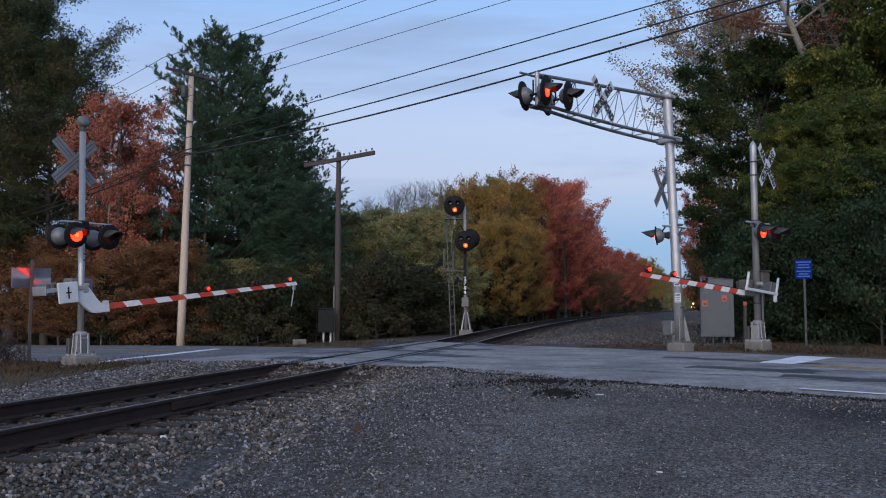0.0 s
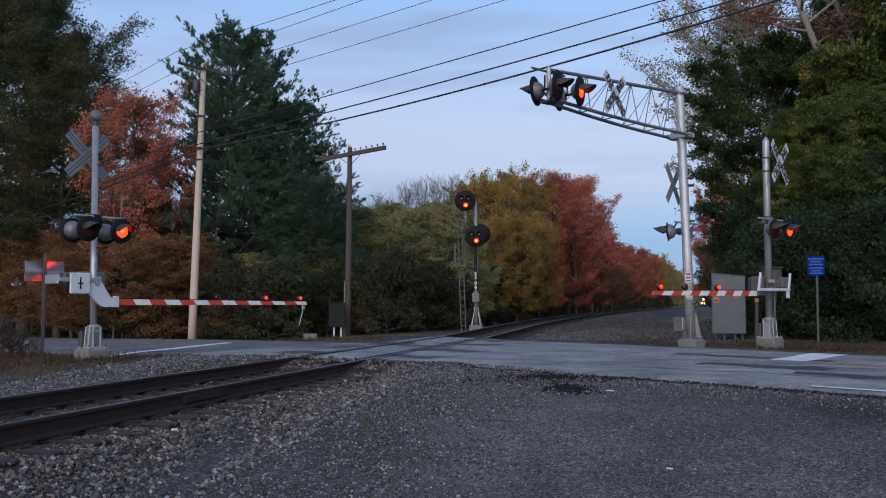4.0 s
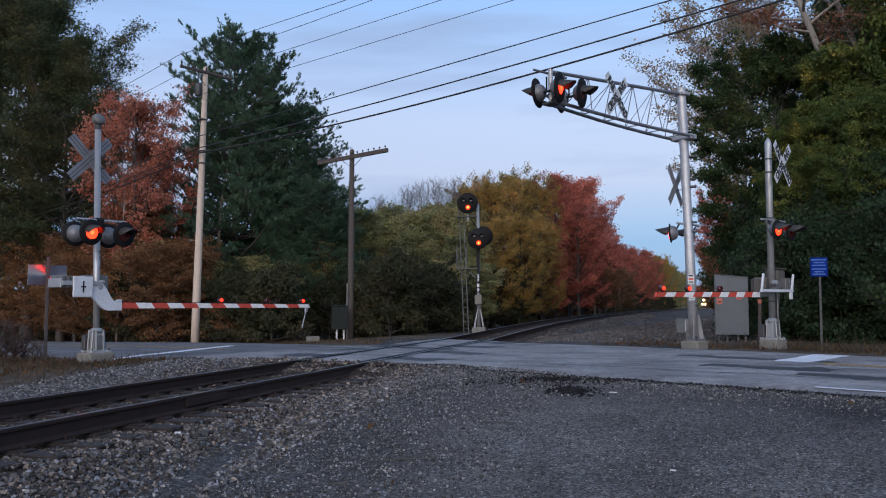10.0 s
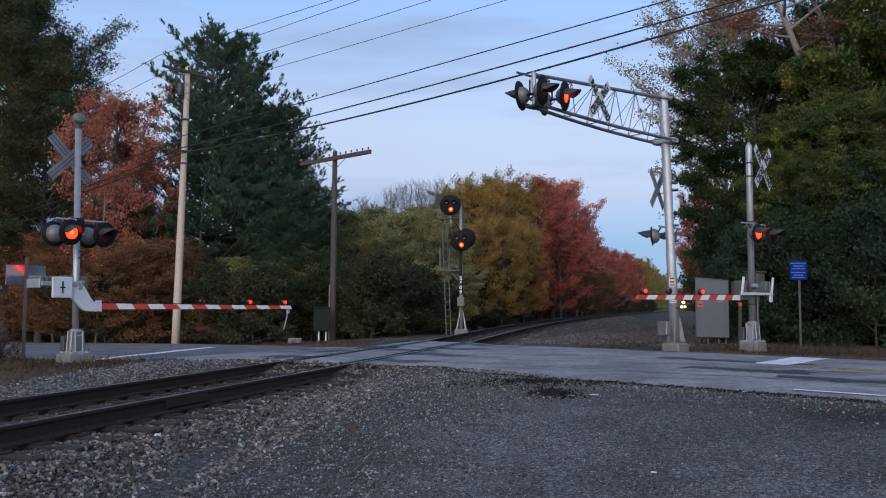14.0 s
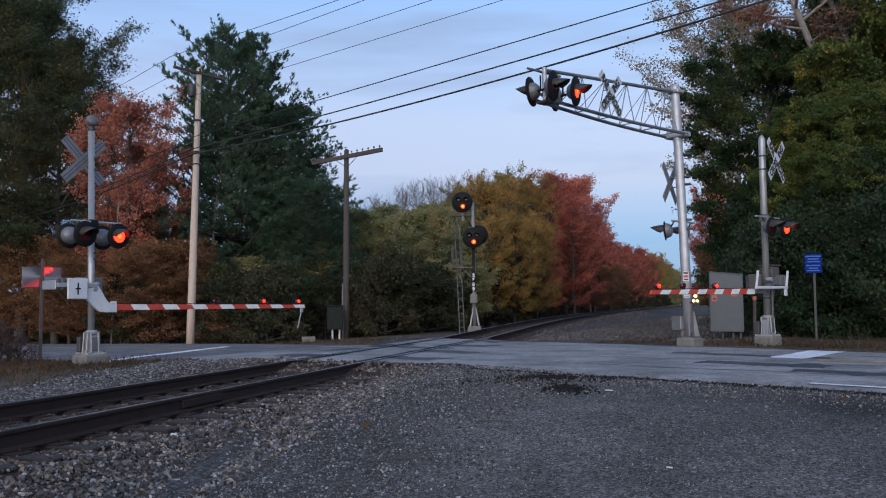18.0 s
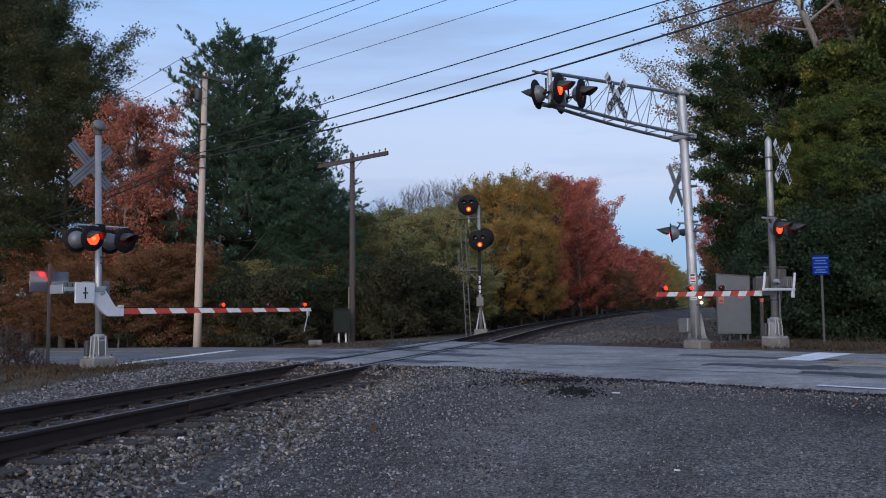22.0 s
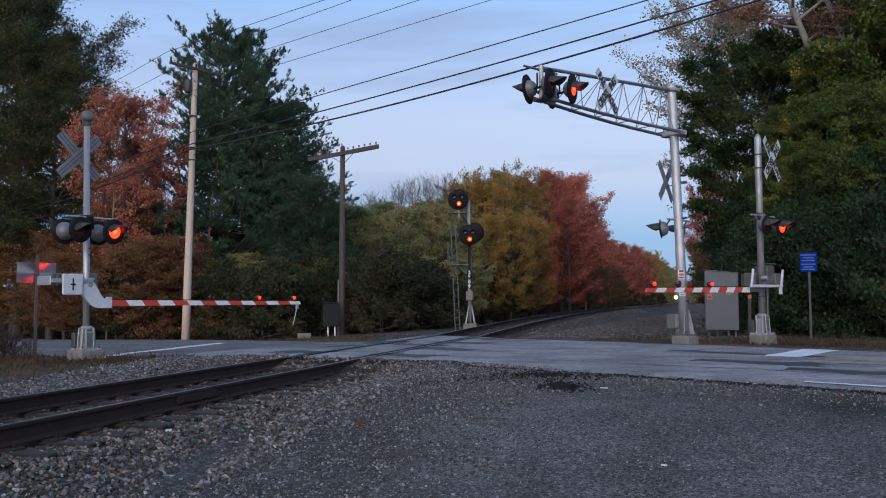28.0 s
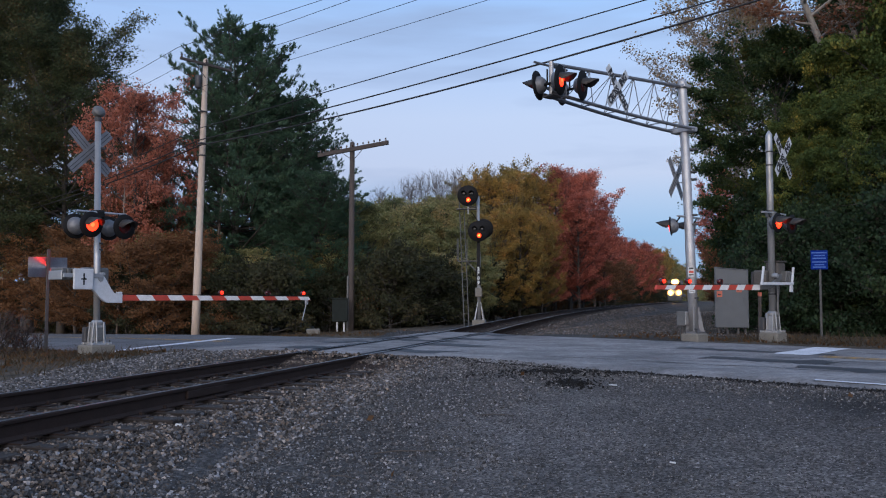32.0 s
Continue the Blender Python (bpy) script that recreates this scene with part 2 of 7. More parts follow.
M_TWIG = material("brown_twigs", (0.13, 0.10, 0.085), 0.9, vary=0.4, scale=3, fine=30, bump=0.3)
M_BARK = material("bark", (0.055, 0.047, 0.042), 0.9, vary=0.45, scale=3, fine=30, bump=0.6, stretch=(1, 1, 0.25))
M_PALEBARK = material("pale_bark", (0.24, 0.22, 0.20), 0.9, vary=0.4, scale=3, fine=30, bump=0.5, stretch=(1, 1, 0.3))
M_PINE = leaf_material("pine_needles", [(0.00, (0.031, 0.065, 0.043)), (0.50, (0.059, 0.113, 0.069)), (1.00, (0.116, 0.177, 0.097))])
M_GREEN = leaf_material("maple_green", [(0.00, (0.013, 0.030, 0.014)), (0.55, (0.030, 0.056, 0.020)), (0.85, (0.071, 0.086, 0.024)), (1.00, (0.130, 0.110, 0.030))])
M_YGREEN = leaf_material("maple_turning", [(0.00, (0.029, 0.058, 0.016)), (0.45, (0.067, 0.098, 0.025)), (0.72, (0.145, 0.157, 0.035)), (0.88, (0.335, 0.257, 0.052)), (1.00, (0.447, 0.268, 0.052))])
M_BROWNGREEN = leaf_material("maple_bronze", [(0.00, (0.019, 0.035, 0.016)), (0.50, (0.044, 0.060, 0.025)), (0.80, (0.100, 0.080, 0.032)), (1.00, (0.156, 0.096, 0.041))])
M_RED = leaf_material("maple_red", [(0.00, (0.120, 0.037, 0.027)), (0.35, (0.330, 0.090, 0.059)), (0.65, (0.590, 0.176, 0.115)), (0.85, (0.700, 0.246, 0.163)), (1.00, (0.740, 0.353, 0.244))])
M_ROSE = leaf_material("maple_rose", [(0.00, (0.198, 0.069, 0.040)), (0.40, (0.370, 0.127, 0.080)), (0.75, (0.475, 0.190, 0.131)), (1.00, (0.515, 0.253, 0.171))])
M_ORANGE = leaf_material("maple_orange", [(0.00, (0.097, 0.051, 0.023)), (0.45, (0.180, 0.089, 0.042)), (0.75, (0.240, 0.118, 0.053)), (1.00, (0.277, 0.163, 0.071))])
M_OLIVE = leaf_material("olive_gold", [(0.00, (0.129, 0.107, 0.035)), (0.50, (0.302, 0.202, 0.056)), (0.80, (0.469, 0.251, 0.068)), (1.00, (0.575, 0.234, 0.076))])
M_DULL = leaf_material("dull_green", [(0.00, (0.108, 0.124, 0.056)), (0.50, (0.228, 0.228, 0.096)), (0.85, (0.383, 0.284, 0.128)), (1.00, (0.559, 0.313, 0.156))])
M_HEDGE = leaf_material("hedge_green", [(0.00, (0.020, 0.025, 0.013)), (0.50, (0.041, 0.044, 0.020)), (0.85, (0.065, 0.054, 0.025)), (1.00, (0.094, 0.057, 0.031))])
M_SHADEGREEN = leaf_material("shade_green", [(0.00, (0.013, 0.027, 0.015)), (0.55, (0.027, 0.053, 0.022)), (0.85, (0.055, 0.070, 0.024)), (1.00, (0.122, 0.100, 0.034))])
M_TAN = leaf_material("tan_leaves", [(0.0, (0.200, 0.125, 0.062)), (0.5, (0.312, 0.213, 0.112)), (1.0, (0.400, 0.288, 0.163))])
M_RUSSET = leaf_material("russet_oak", [(0.0, (0.06, 0.045, 0.03)), (0.5, (0.15, 0.075, 0.045)), (0.8, (0.26, 0.11, 0.06)), (1.0, (0.34, 0.16, 0.09))])
M_LITTER = leaf_material("fallen_leaves", [(0.0, (0.042, 0.025, 0.010)), (0.5, (0.098, 0.049, 0.021)), (1.0, (0.168, 0.098, 0.035))])
M_GRASS = leaf_material("dry_grass", [(0.00, (0.030, 0.026, 0.014)), (0.50, (0.072, 0.050, 0.028)), (1.00, (0.150, 0.095, 0.050))])


def stone_material(name, tint):
    """Crushed stone: each piece has its own grey or brown, with fine relief."""
    mat = material(name, (0.1, 0.1, 0.1), 0.88, bump=0.5, fine=140, scale=12, vary=0.3)
    nt = mat.node_tree
    mul = next(n for n in nt.nodes if n.bl_idname == "ShaderNodeMix")
    geo = nt.nodes.new("ShaderNodeNewGeometry")
    ramp = nt.nodes.new("ShaderNodeValToRGB")
    stops = ((0.0, 0.018), (0.3, 0.044), (0.6, 0.085), (0.82, 0.145), (0.95, 0.22), (1.0, 0.32))
    while len(ramp.color_ramp.elements) < len(stops):
        ramp.color_ramp.elements.new(0.5)
    for k, (e, (p, v)) in enumerate(zip(ramp.color_ramp.elements, stops)):
        warm = (1.12, 1.0, 0.9) if k % 2 else (0.98, 1.0, 1.04)
        e.position, e.color = p, tuple(v * t * w for t, w in zip(tint, warm)) + (1,)
    nt.links.new(geo.outputs["Random Per Island"], ramp.inputs["Fac"])
    nt.links.new(ramp.outputs["Color"], mul.inputs["A"])
    return mat


M_STONE = stone_material("ballast_stone", (0.94, 0.96, 1.03))
M_PEBBLE = stone_material("lot_pebble", (0.98, 0.98, 1.02))
M_RUSTSTONE = stone_material("rust_stained_stone", (1.0, 0.84, 0.72))
M_RAIL = material("rusty_rail", (0.022, 0.014, 0.012), 0.85, spec=0.25, vary=0.4, scale=4, fine=70, bump=0.3)
M_RAILTOP = material("polished_rail_head", (0.27, 0.265, 0.28), 0.32, metal=1.0, vary=0.15, scale=3, fine=60, bump=0.05)
M_TIE = material("creosoted_tie", (0.018, 0.013, 0.011), 0.9, vary=0.5, scale=5, fine=40, bump=0.7, stretch=(0.2, 1, 1), coords="Object")
M_POLEWOOD = material("weathered_pole", (0.42, 0.34, 0.28), 0.85, vary=0.25, scale=2, fine=40, bump=0.5, stretch=(1, 1, 0.08))
M_DARKPOLE = material("old_pole", (0.058, 0.047, 0.043), 0.9, vary=0.35, scale=2, fine=40, bump=0.5, stretch=(1, 1, 0.08))
M_WIRE = material("black_cable", (0.012, 0.012, 0.014), 0.7, vary=0.1)
M_GALV = material("galvanised_steel", (0.36, 0.36, 0.375), 0.5, metal=0.55, vary=0.22, scale=5, fine=45, bump=0.08)
M_CONC = material("concrete", (0.14, 0.133, 0.12), 0.9, vary=0.3, scale=4, fine=50, bump=0.5)


# ---- ground: one sheet to the horizon, gravel by the track and on the lot ----
def ground_material():
    mat = bpy.data.materials.new("ground_earth")
    mat.use_nodes = True
    nt = mat.node_tree
    bsdf = nt.nodes["Principled BSDF"]
    bsdf.inputs["Roughness"].default_value = 0.92
    bsdf.inputs["Specular IOR Level"].default_value = 0.25
    zone = nt.nodes.new("ShaderNodeVertexColor")
    zone.layer_name = "zone"
    sep = nt.nodes.new("ShaderNodeSeparateColor")
    nt.links.new(zone.outputs["Color"], sep.inputs["Color"])
    tc = nt.nodes.new("ShaderNodeTexCoord")

    def tex(kind, scale, detail=4):
        n = nt.nodes.new(kind)
        n.inputs["Scale"].default_value = scale
        if kind == "ShaderNodeTexNoise":
            n.inputs["Detail"].default_value = detail
        nt.links.new(tc.outputs["Object"], n.inputs["Vector"])
        return n

    def ramp(src, stops):
        r = nt.nodes.new("ShaderNodeValToRGB")
        while len(r.color_ramp.elements) < len(stops):
            r.color_ramp.elements.new(0.5)
        for e, (p, c) in zip(r.color_ramp.elements, stops):
            e.position, e.color = p, (*c, 1)
        nt.links.new(src, r.inputs["Fac"])
        return r.outputs["Color"]

    def mix(fac, a, b, mode="MIX"):
        n = nt.nodes.new("ShaderNodeMix")
        n.data_type, n.blend_type = "RGBA", mode
        if isinstance(fac, float):
            n.inputs["Factor"].default_value = fac
        else:
            nt.links.new(fac, n.inputs["Factor"])
        nt.links.new(a, n.inputs["A"])
        nt.links.new(b, n.inputs["B"])
        return n.outputs["Result"]

    big = tex("ShaderNodeTexNoise", 0.35, 5)
    mid = tex("ShaderNodeTexNoise", 2.2, 5)
    fine = tex("ShaderNodeTexNoise", 55, 3)
    peb = tex("ShaderNodeTexVoronoi", 46)
    grain = tex("ShaderNodeTexVoronoi", 24)
    earth = ramp(mid.outputs["Fac"], [(0.3, (0.036, 0.030, 0.022)), (0.55, (0.080, 0.063, 0.046)), (0.75, (0.130, 0.096, 0.066))])
    lot_a = ramp(peb.outputs["Color"], [(0.0, (0.016, 0.015, 0.015)), (0.4, (0.076, 0.071, 0.070)), (0.8, (0.178, 0.167, 0.164)), (1.0, (0.32, 0.305, 0.30))])
    lot_b = ramp(big.outputs["Fac"], [(0.35, (0.62, 0.62, 0.62)), (0.5, (0.95, 0.94, 0.93)), (0.68, (1.25, 1.23, 1.24))])
    lot_c = ramp(mid.outputs["Fac"], [(0.3, (0.75, 0.75, 0.75)), (0.7, (1.2, 1.2, 1.2))])
    lot = mix(1.0, mix(1.0, lot_a, lot_b, "MULTIPLY"), lot_c, "MULTIPLY")
    apron = ramp(peb.outputs["Color"], [(0.0, (0.008, 0.0076, 0.008)), (0.5, (0.017, 0.0163, 0.017)), (1.0, (0.050, 0.0475, 0.048))])
    apron = mix(1.0, apron, lot_c, "MULTIPLY")
    lot = mix(zone.outputs["Alpha"], lot, apron)
    bal_a = ramp(grain.outputs["Color"], [(0.0, (0.022, 0.020, 0.019)), (0.5, (0.050, 0.049, 0.050)), (1.0, (0.115, 0.113, 0.114))])
    bal = mix(1.0, bal_a, lot_b, "MULTIPLY")
    col = mix(sep.outputs["Red"], earth, lot)
    col = mix(sep.outputs["Green"], col, bal)
    rust = nt.nodes.new("ShaderNodeRGB")
    rust.outputs[0].default_value = (0.75, 0.50, 0.38, 1)
    col = mix(sep.outputs["Blue"], col, mix(1.0, col, rust.outputs[0], "MULTIPLY"))
    nt.links.new(col, bsdf.inputs["Base Color"])
    h1 = nt.nodes.new("ShaderNodeMath")
    h1.operation = "ADD"
    nt.links.new(peb.outputs["Distance"], h1.inputs[0])
    nt.links.new(fine.outputs["Fac"], h1.inputs[1])
    bp = nt.nodes.new("ShaderNodeBump")
    bp.inputs["Strength"].default_value, bp.inputs["Distance"].default_value = 1.0, 0.02
    nt.links.new(h1.outputs[0], bp.inputs["Height"])
    nt.links.new(bp.outputs["Normal"], bsdf.inputs["Normal"])
    return mat


def spread(lo, hi, step, far, grow=1.22):
    xs = [lo + step * i for i in range(int((hi - lo) / step) + 1)]
    s, x = step, xs[-1]
    while x < far:
        s *= grow
        x += s
        xs.append(x)
    s, x = step, xs[0]
    while x > -far:
        s *= grow
        x -= s
        xs.insert(0, x)
    return xs


def build_ground():
    xs, ys = spread(-26, 26, 0.4, 2600), spread(-2, 52, 0.4, 2600)
    nx, ny = len(xs), len(ys)
    verts, zones = [], []
    for y in ys:
        for x in xs:
            z = ground_z(x, y)
            near = abs(x) < 40 and -10 < y < 70
            u, v = to_uv(x, y)
            a, lat = to_track(x, y)
            off = lat - LAT + bend(a)
            wob = noise.noise((x * 0.6, y * 0.6, 0)) if near else 0
            if near:
                z += 0.022 * noise.noise((x * 1.1, y * 1.1, 3)) * (0 if abs(off) < 2 else 1)
            verts.append((x, y, z))
            ballast = smooth(4.2, 3.0, abs(off + 0.2) + 0.5 * wob) if off < 0 else smooth(4.3, 3.2, abs(off) + 0.6 * wob)
            lot = 0.0
            if v < 12.5 and off < 0:
                lot = 1.0
            elif v > 20 and off < 0:
                lot = 0.55 * smooth(-7.5, -5.5, off + 0.6 * wob)
            elif off > 0 and v < 12:
                lot = 0.6 * smooth(4.6, 3.6, off + 0.5 * wob)
            zones.append((lot, ballast, smooth(2.3, 1.2, abs(off) + 0.3 * wob), smooth(1.8, 5.6, x + 1.6 * wob)))
    faces = [(j * nx + i, j * nx + i + 1, (j + 1) * nx + i + 1, (j + 1) * nx + i) for j in range(ny - 1) for i in range(nx - 1)]
    me = mesh_of("ground", verts, faces, ground_material(), True)
    layer = me.color_attributes.new("zone", "FLOAT_COLOR", "POINT")
    layer.data.foreach_set("color", [c for z in zones for c in z])
    tagged(new("ground", me), "uneven gravel, ballast and leaf-strewn earth around the crossing", "ground", kind="structure")


build_ground()


# ---- road ----
def road_material(name, colour):
    mat = material(name, colour, 0.85, vary=0.42, scale=1.1, fine=34, bump=1.0)
    nt = mat.node_tree
    bsdf = nt.nodes["Principled BSDF"]
    src = bsdf.inputs["Base Color"].links[0].from_socket
    tc = nt.nodes.new("ShaderNodeTexCoord")
    mp = nt.nodes.new("ShaderNodeMapping")
    mp.inputs["Rotation"].default_value = (0, 0, radians(38))
    mp.inputs["Scale"].default_value = (0.6, 1.0, 1)
    streak = nt.nodes.new("ShaderNodeTexNoise")
    streak.inputs["Scale"].default_value, streak.inputs["Detail"].default_value = 1.4, 5
    nt.links.new(tc.outputs["Object"], mp.inputs["Vector"])
    nt.links.new(mp.outputs["Vector"], streak.inputs["Vector"])
    rp = nt.nodes.new("ShaderNodeValToRGB")
    rp.color_ramp.elements[0].position, rp.color_ramp.elements[0].color = 0.36, (0.62, 0.62, 0.64, 1)
    rp.color_ramp.elements[1].position, rp.color_ramp.elements[1].color = 0.56, (1.15, 1.15, 1.16, 1)
    nt.links.new(streak.outputs["Fac"], rp.inputs["Fac"])
    mul = nt.nodes.new("ShaderNodeMix")
    mul.data_type, mul.blend_type = "RGBA", "MULTIPLY"
    mul.inputs["Factor"].default_value = 0.8
    nt.links.new(src, mul.inputs["A"])
    nt.links.new(rp.outputs["Color"], mul.inputs["B"])
    spots = nt.nodes.new("ShaderNodeTexNoise")
    spots.inputs["Scale"].default_value, spots.inputs["Detail"].default_value, spots.inputs["Roughness"].default_value = 7.0, 6, 0.7
    nt.links.new(tc.outputs["Object"], spots.inputs["Vector"])
    worn = nt.nodes.new("ShaderNodeMapRange")
    worn.inputs["From Min"].default_value, worn.inputs["From Max"].default_value = 0.32, 0.68
    worn.inputs["To Min"].default_value, worn.inputs["To Max"].default_value = 0.62, 1.3
    nt.links.new(spots.outputs["Fac"], worn.inputs["Value"])
    mul2 = nt.nodes.new("ShaderNodeMix")
    mul2.data_type, mul2.blend_type = "RGBA", "MULTIPLY"
    mul2.inputs["Factor"].default_value = 1.0
    nt.links.new(mul.outputs["Result"], mul2.inputs["A"])
    nt.links.new(worn.outputs["Result"], mul2.inputs["B"])
    nt.links.new(mul2.outputs["Result"], bsdf.inputs["Base Color"])
    return mat


M_ROAD = road_material("old_asphalt", (0.180, 0.172, 0.172))
M_ROADWEST = road_material("newer_asphalt", (0.098, 0.097, 0.102))


def road_surface(x, y):
    u, v = to_uv(x, y)
    a, lat = to_track(x, y)
    z = road_z(u) - 0.06 * smooth(3.5, 5.5, abs(v - 16.5)) + 0.004
    off = abs(lat - LAT)
    if off < 2.2:
        z = RAIL_Z + 0.004 + (z - RAIL_Z - 0.004) * smooth(1.0, 2.2, off)
    return z


def build_road():
    us = [-400, -300, -220, -160, -120, -90, -75] + [-66 + 0.5 * i for i in range(165)] + [20, 28, 40, 60, 90, 140, 220, 400]
    verts, faces, west = [], [], []
    nv = 36
    for u in us:
        lo, hi = near_edge(u), FAR_EDGE
        for j in range(nv):
            k = j / (nv - 1)
            wob = 0.2 * noise.noise((u * 0.9, 7 * (k > 0.5), 0)) + 0.12 * noise.noise((u * 3.1, 7 * (k > 0.5), 4)) if j in (0, nv - 1) else 0
            v = lo + (hi - lo) * k + wob
            x, y = uv(u, v)
            z = road_surface(x, y) - (0.05 if j in (0, nv - 1) else 0)
            a, lat = to_track(x, y)
            verts.append((x, y, z))
    n = len(us)
    for i in range(n - 1):
        for j in range(nv - 1):
            faces.append((i * nv + j, (i + 1) * nv + j, (i + 1) * nv + j + 1, i * nv + j + 1))
            west.append(int(us[i] + 0.42 * (j / (nv - 1) * 10 - 2) < -18.2))
    tagged(new("road", mesh_of("road", verts, faces, [M_ROAD, M_ROADWEST], True, west)), "worn grey two-lane asphalt road humped over the track", "road", kind="structure")


build_road()


# ---- track ----
RAIL_PROFILE = [(-0.07, -0.18), (0.07, -0.18), (0.07, -0.168), (0.012, -0.145), (0.010, -0.045), (0.036, -0.035), (0.037, -0.010), (0.028, 0.0), (-0.028, 0.0), (-0.037, -0.010), (-0.036, -0.035), (-0.010, -0.045), (-0.012, -0.145), (-0.07, -0.168)]


def build_rail(side):
    along = [-30 + 1.0 * i for i in range(100)] + [70 + 4 * i for i in range(40)] + [230 + 20 * i for i in range(40)]
    ob = thing("rail", Matrix(), "rust-brown steel rail with a polished running surface", "rail", "rails of the track")
    n = len(RAIL_PROFILE)
    pieces = (("rail_foot", (13, 0, 1, 2), M_RAIL), ("rail_web", (3, 11, 12, 2), M_RAIL), ("rail_head", (4, 5, 6, 8, 9, 10), M_RAIL), ("running_surface", (7,), M_RAILTOP))
    for name, ks, mat in pieces:
        verts, faces = [], []
        for a in along:
            sag = 0.004 * noise.noise((a * 0.35, side, 0))
            for w, z in RAIL_PROFILE:
                verts.append(track_point(a, side * 0.7525 + w, z + 0.012 + sag))
        for i in range(len(along) - 1):
            for k in ks:
                faces.append((i * n + k, i * n + (k + 1) % n, (i + 1) * n + (k + 1) % n, (i + 1) * n + k))
        part(name, mesh_of(name, verts, faces, mat), None, ob, "polished steel running surface" if mat == M_RAILTOP else "")
    for a in (9.2 if side < 0 else 3.4, 34.0):
        ang = -math.degrees(YAW)
        for s in (-1, 1):
            p = track_point(a, side * 0.7525 + s * 0.03, -0.075)
            part("joint_bar", box(B(), 0.035, 0.92, 0.09, pose(p.x, p.y, p.z, 0, 0, ang), 0.006), M_RAIL, ob)
    return ob


for side in (-1, 1):
    build_rail(side)


# ---- trees ----
def leaf_mesh(name, centres, size, mat, rng, shape=0.55, droop=0.0):
    """One small folded blade at each centre."""
    n = len(centres)
    c = np.asarray(centres)
    d = rng.normal(size=(n, 3))
    d[:, 2] -= droop
    d /= np.linalg.norm(d, axis=1)[:, None]
    e = rng.normal(size=(n, 3))
    e -= d * (e * d).sum(1)[:, None]
    e /= np.linalg.norm(e, axis=1)[:, None]
    f = np.cross(d, e)
    s = (size * rng.uniform(0.6, 1.35, n))[:, None]
    v = np.empty((n, 4, 3))
    v[:, 0] = c - d * s * 0.5
    v[:, 1] = c + e * s * 0.5 * shape + f * s * 0.12
    v[:, 2] = c + d * s * 0.5
    v[:, 3] = c - e * s * 0.5 * shape + f * s * 0.12
    me = bpy.data.meshes.new(name)
    me.vertices.add(n * 4)
    me.vertices.foreach_set("co", v.ravel())
    me.loops.add(n * 4)
    me.loops.foreach_set("vertex_index", np.arange(n * 4, dtype=np.int32))
    me.polygons.add(n)
    me.polygons.foreach_set("loop_start", np.arange(0, n * 4, 4, dtype=np.int32))
    me.materials.append(mat)
    me.update(calc_edges=True)
    me.shade_flat()
    return me


def prisms(p0, p1, r0, r1, sides=3):
    """Verts and faces of many tapering straight pieces of wood at once."""
    n = len(p0)
    d = p1 - p0
    d = d / np.maximum(np.linalg.norm(d, axis=1), 1e-6)[:, None]
    e = np.cross(d, np.where(np.abs(d[:, 2:3]) > 0.9, np.array([[1.0, 0, 0]]), np.array([[0, 0, 1.0]])))
    e /= np.linalg.norm(e, axis=1)[:, None]
    f = np.cross(d, e)
    t = np.arange(sides) * 2 * np.pi / sides
    ring = e[:, None] * np.cos(t)[None, :, None] + f[:, None] * np.sin(t)[None, :, None]
    v = np.concatenate([p0[:, None] + ring * r0[:, None, None], p1[:, None] + ring * r1[:, None, None]], 1).reshape(-1, 3)
    k = np.arange(sides)
    q = np.stack([k, (k + 1) % sides, (k + 1) % sides + sides, k + sides], 1)
    return v, (q[None] + (np.arange(n) * 2 * sides)[:, None, None]).reshape(-1, 4)


def quad_mesh(name, v, f, mat, soft=True):
    me = bpy.data.meshes.new(name)
    f = np.ascontiguousarray(f, dtype=np.int32)
    me.vertices.add(len(v))
    me.vertices.foreach_set("co", np.ascontiguousarray(v, dtype=np.float32).ravel())
    me.loops.add(f.size)
    me.loops.foreach_set("vertex_index", f.ravel())
    me.polygons.add(len(f))
    me.polygons.foreach_set("loop_start", np.arange(0, f.size, f.shape[1], dtype=np.int32))
    me.materials.append(mat)
    me.update(calc_edges=True)
    if not soft:
        me.shade_flat()
    return me


def unit(v):
    return v / np.maximum(np.linalg.norm(v, axis=1), 1e-6)[:, None]


def offshoots(rng, p0, p1, per, reach, spread, up, lo=0.25):
    """Side shoots along straight pieces: starts, ends and the index of the piece that bears each."""
    idx = np.repeat(np.arange(len(p0)), per)
    w = lo + (1.02 - lo) * rng.random(len(idx))
    w = np.minimum(w, 1.0)
    d = p1[idx] - p0[idx]
    length = np.linalg.norm(d, axis=1)
    d = unit(d)
    side = unit(np.cross(d, np.tile([[0, 0, 1.0]], (len(idx), 1)))) * rng.choice([-1.0, 1.0], len(idx))[:, None]
    out = unit(d * rng.uniform(0.55, 1.1, len(idx))[:, None] + side * spread * rng.uniform(0.5, 1.2, len(idx))[:, None] + rng.normal(size=(len(idx), 3)) * 0.28 + np.array([[0, 0, up]]))
    start = p0[idx] + d * (w * length)[:, None]
    ln = reach(length, w, rng.uniform(0.6, 1.3, len(idx)))
    return start, start + out * ln[:, None], idx


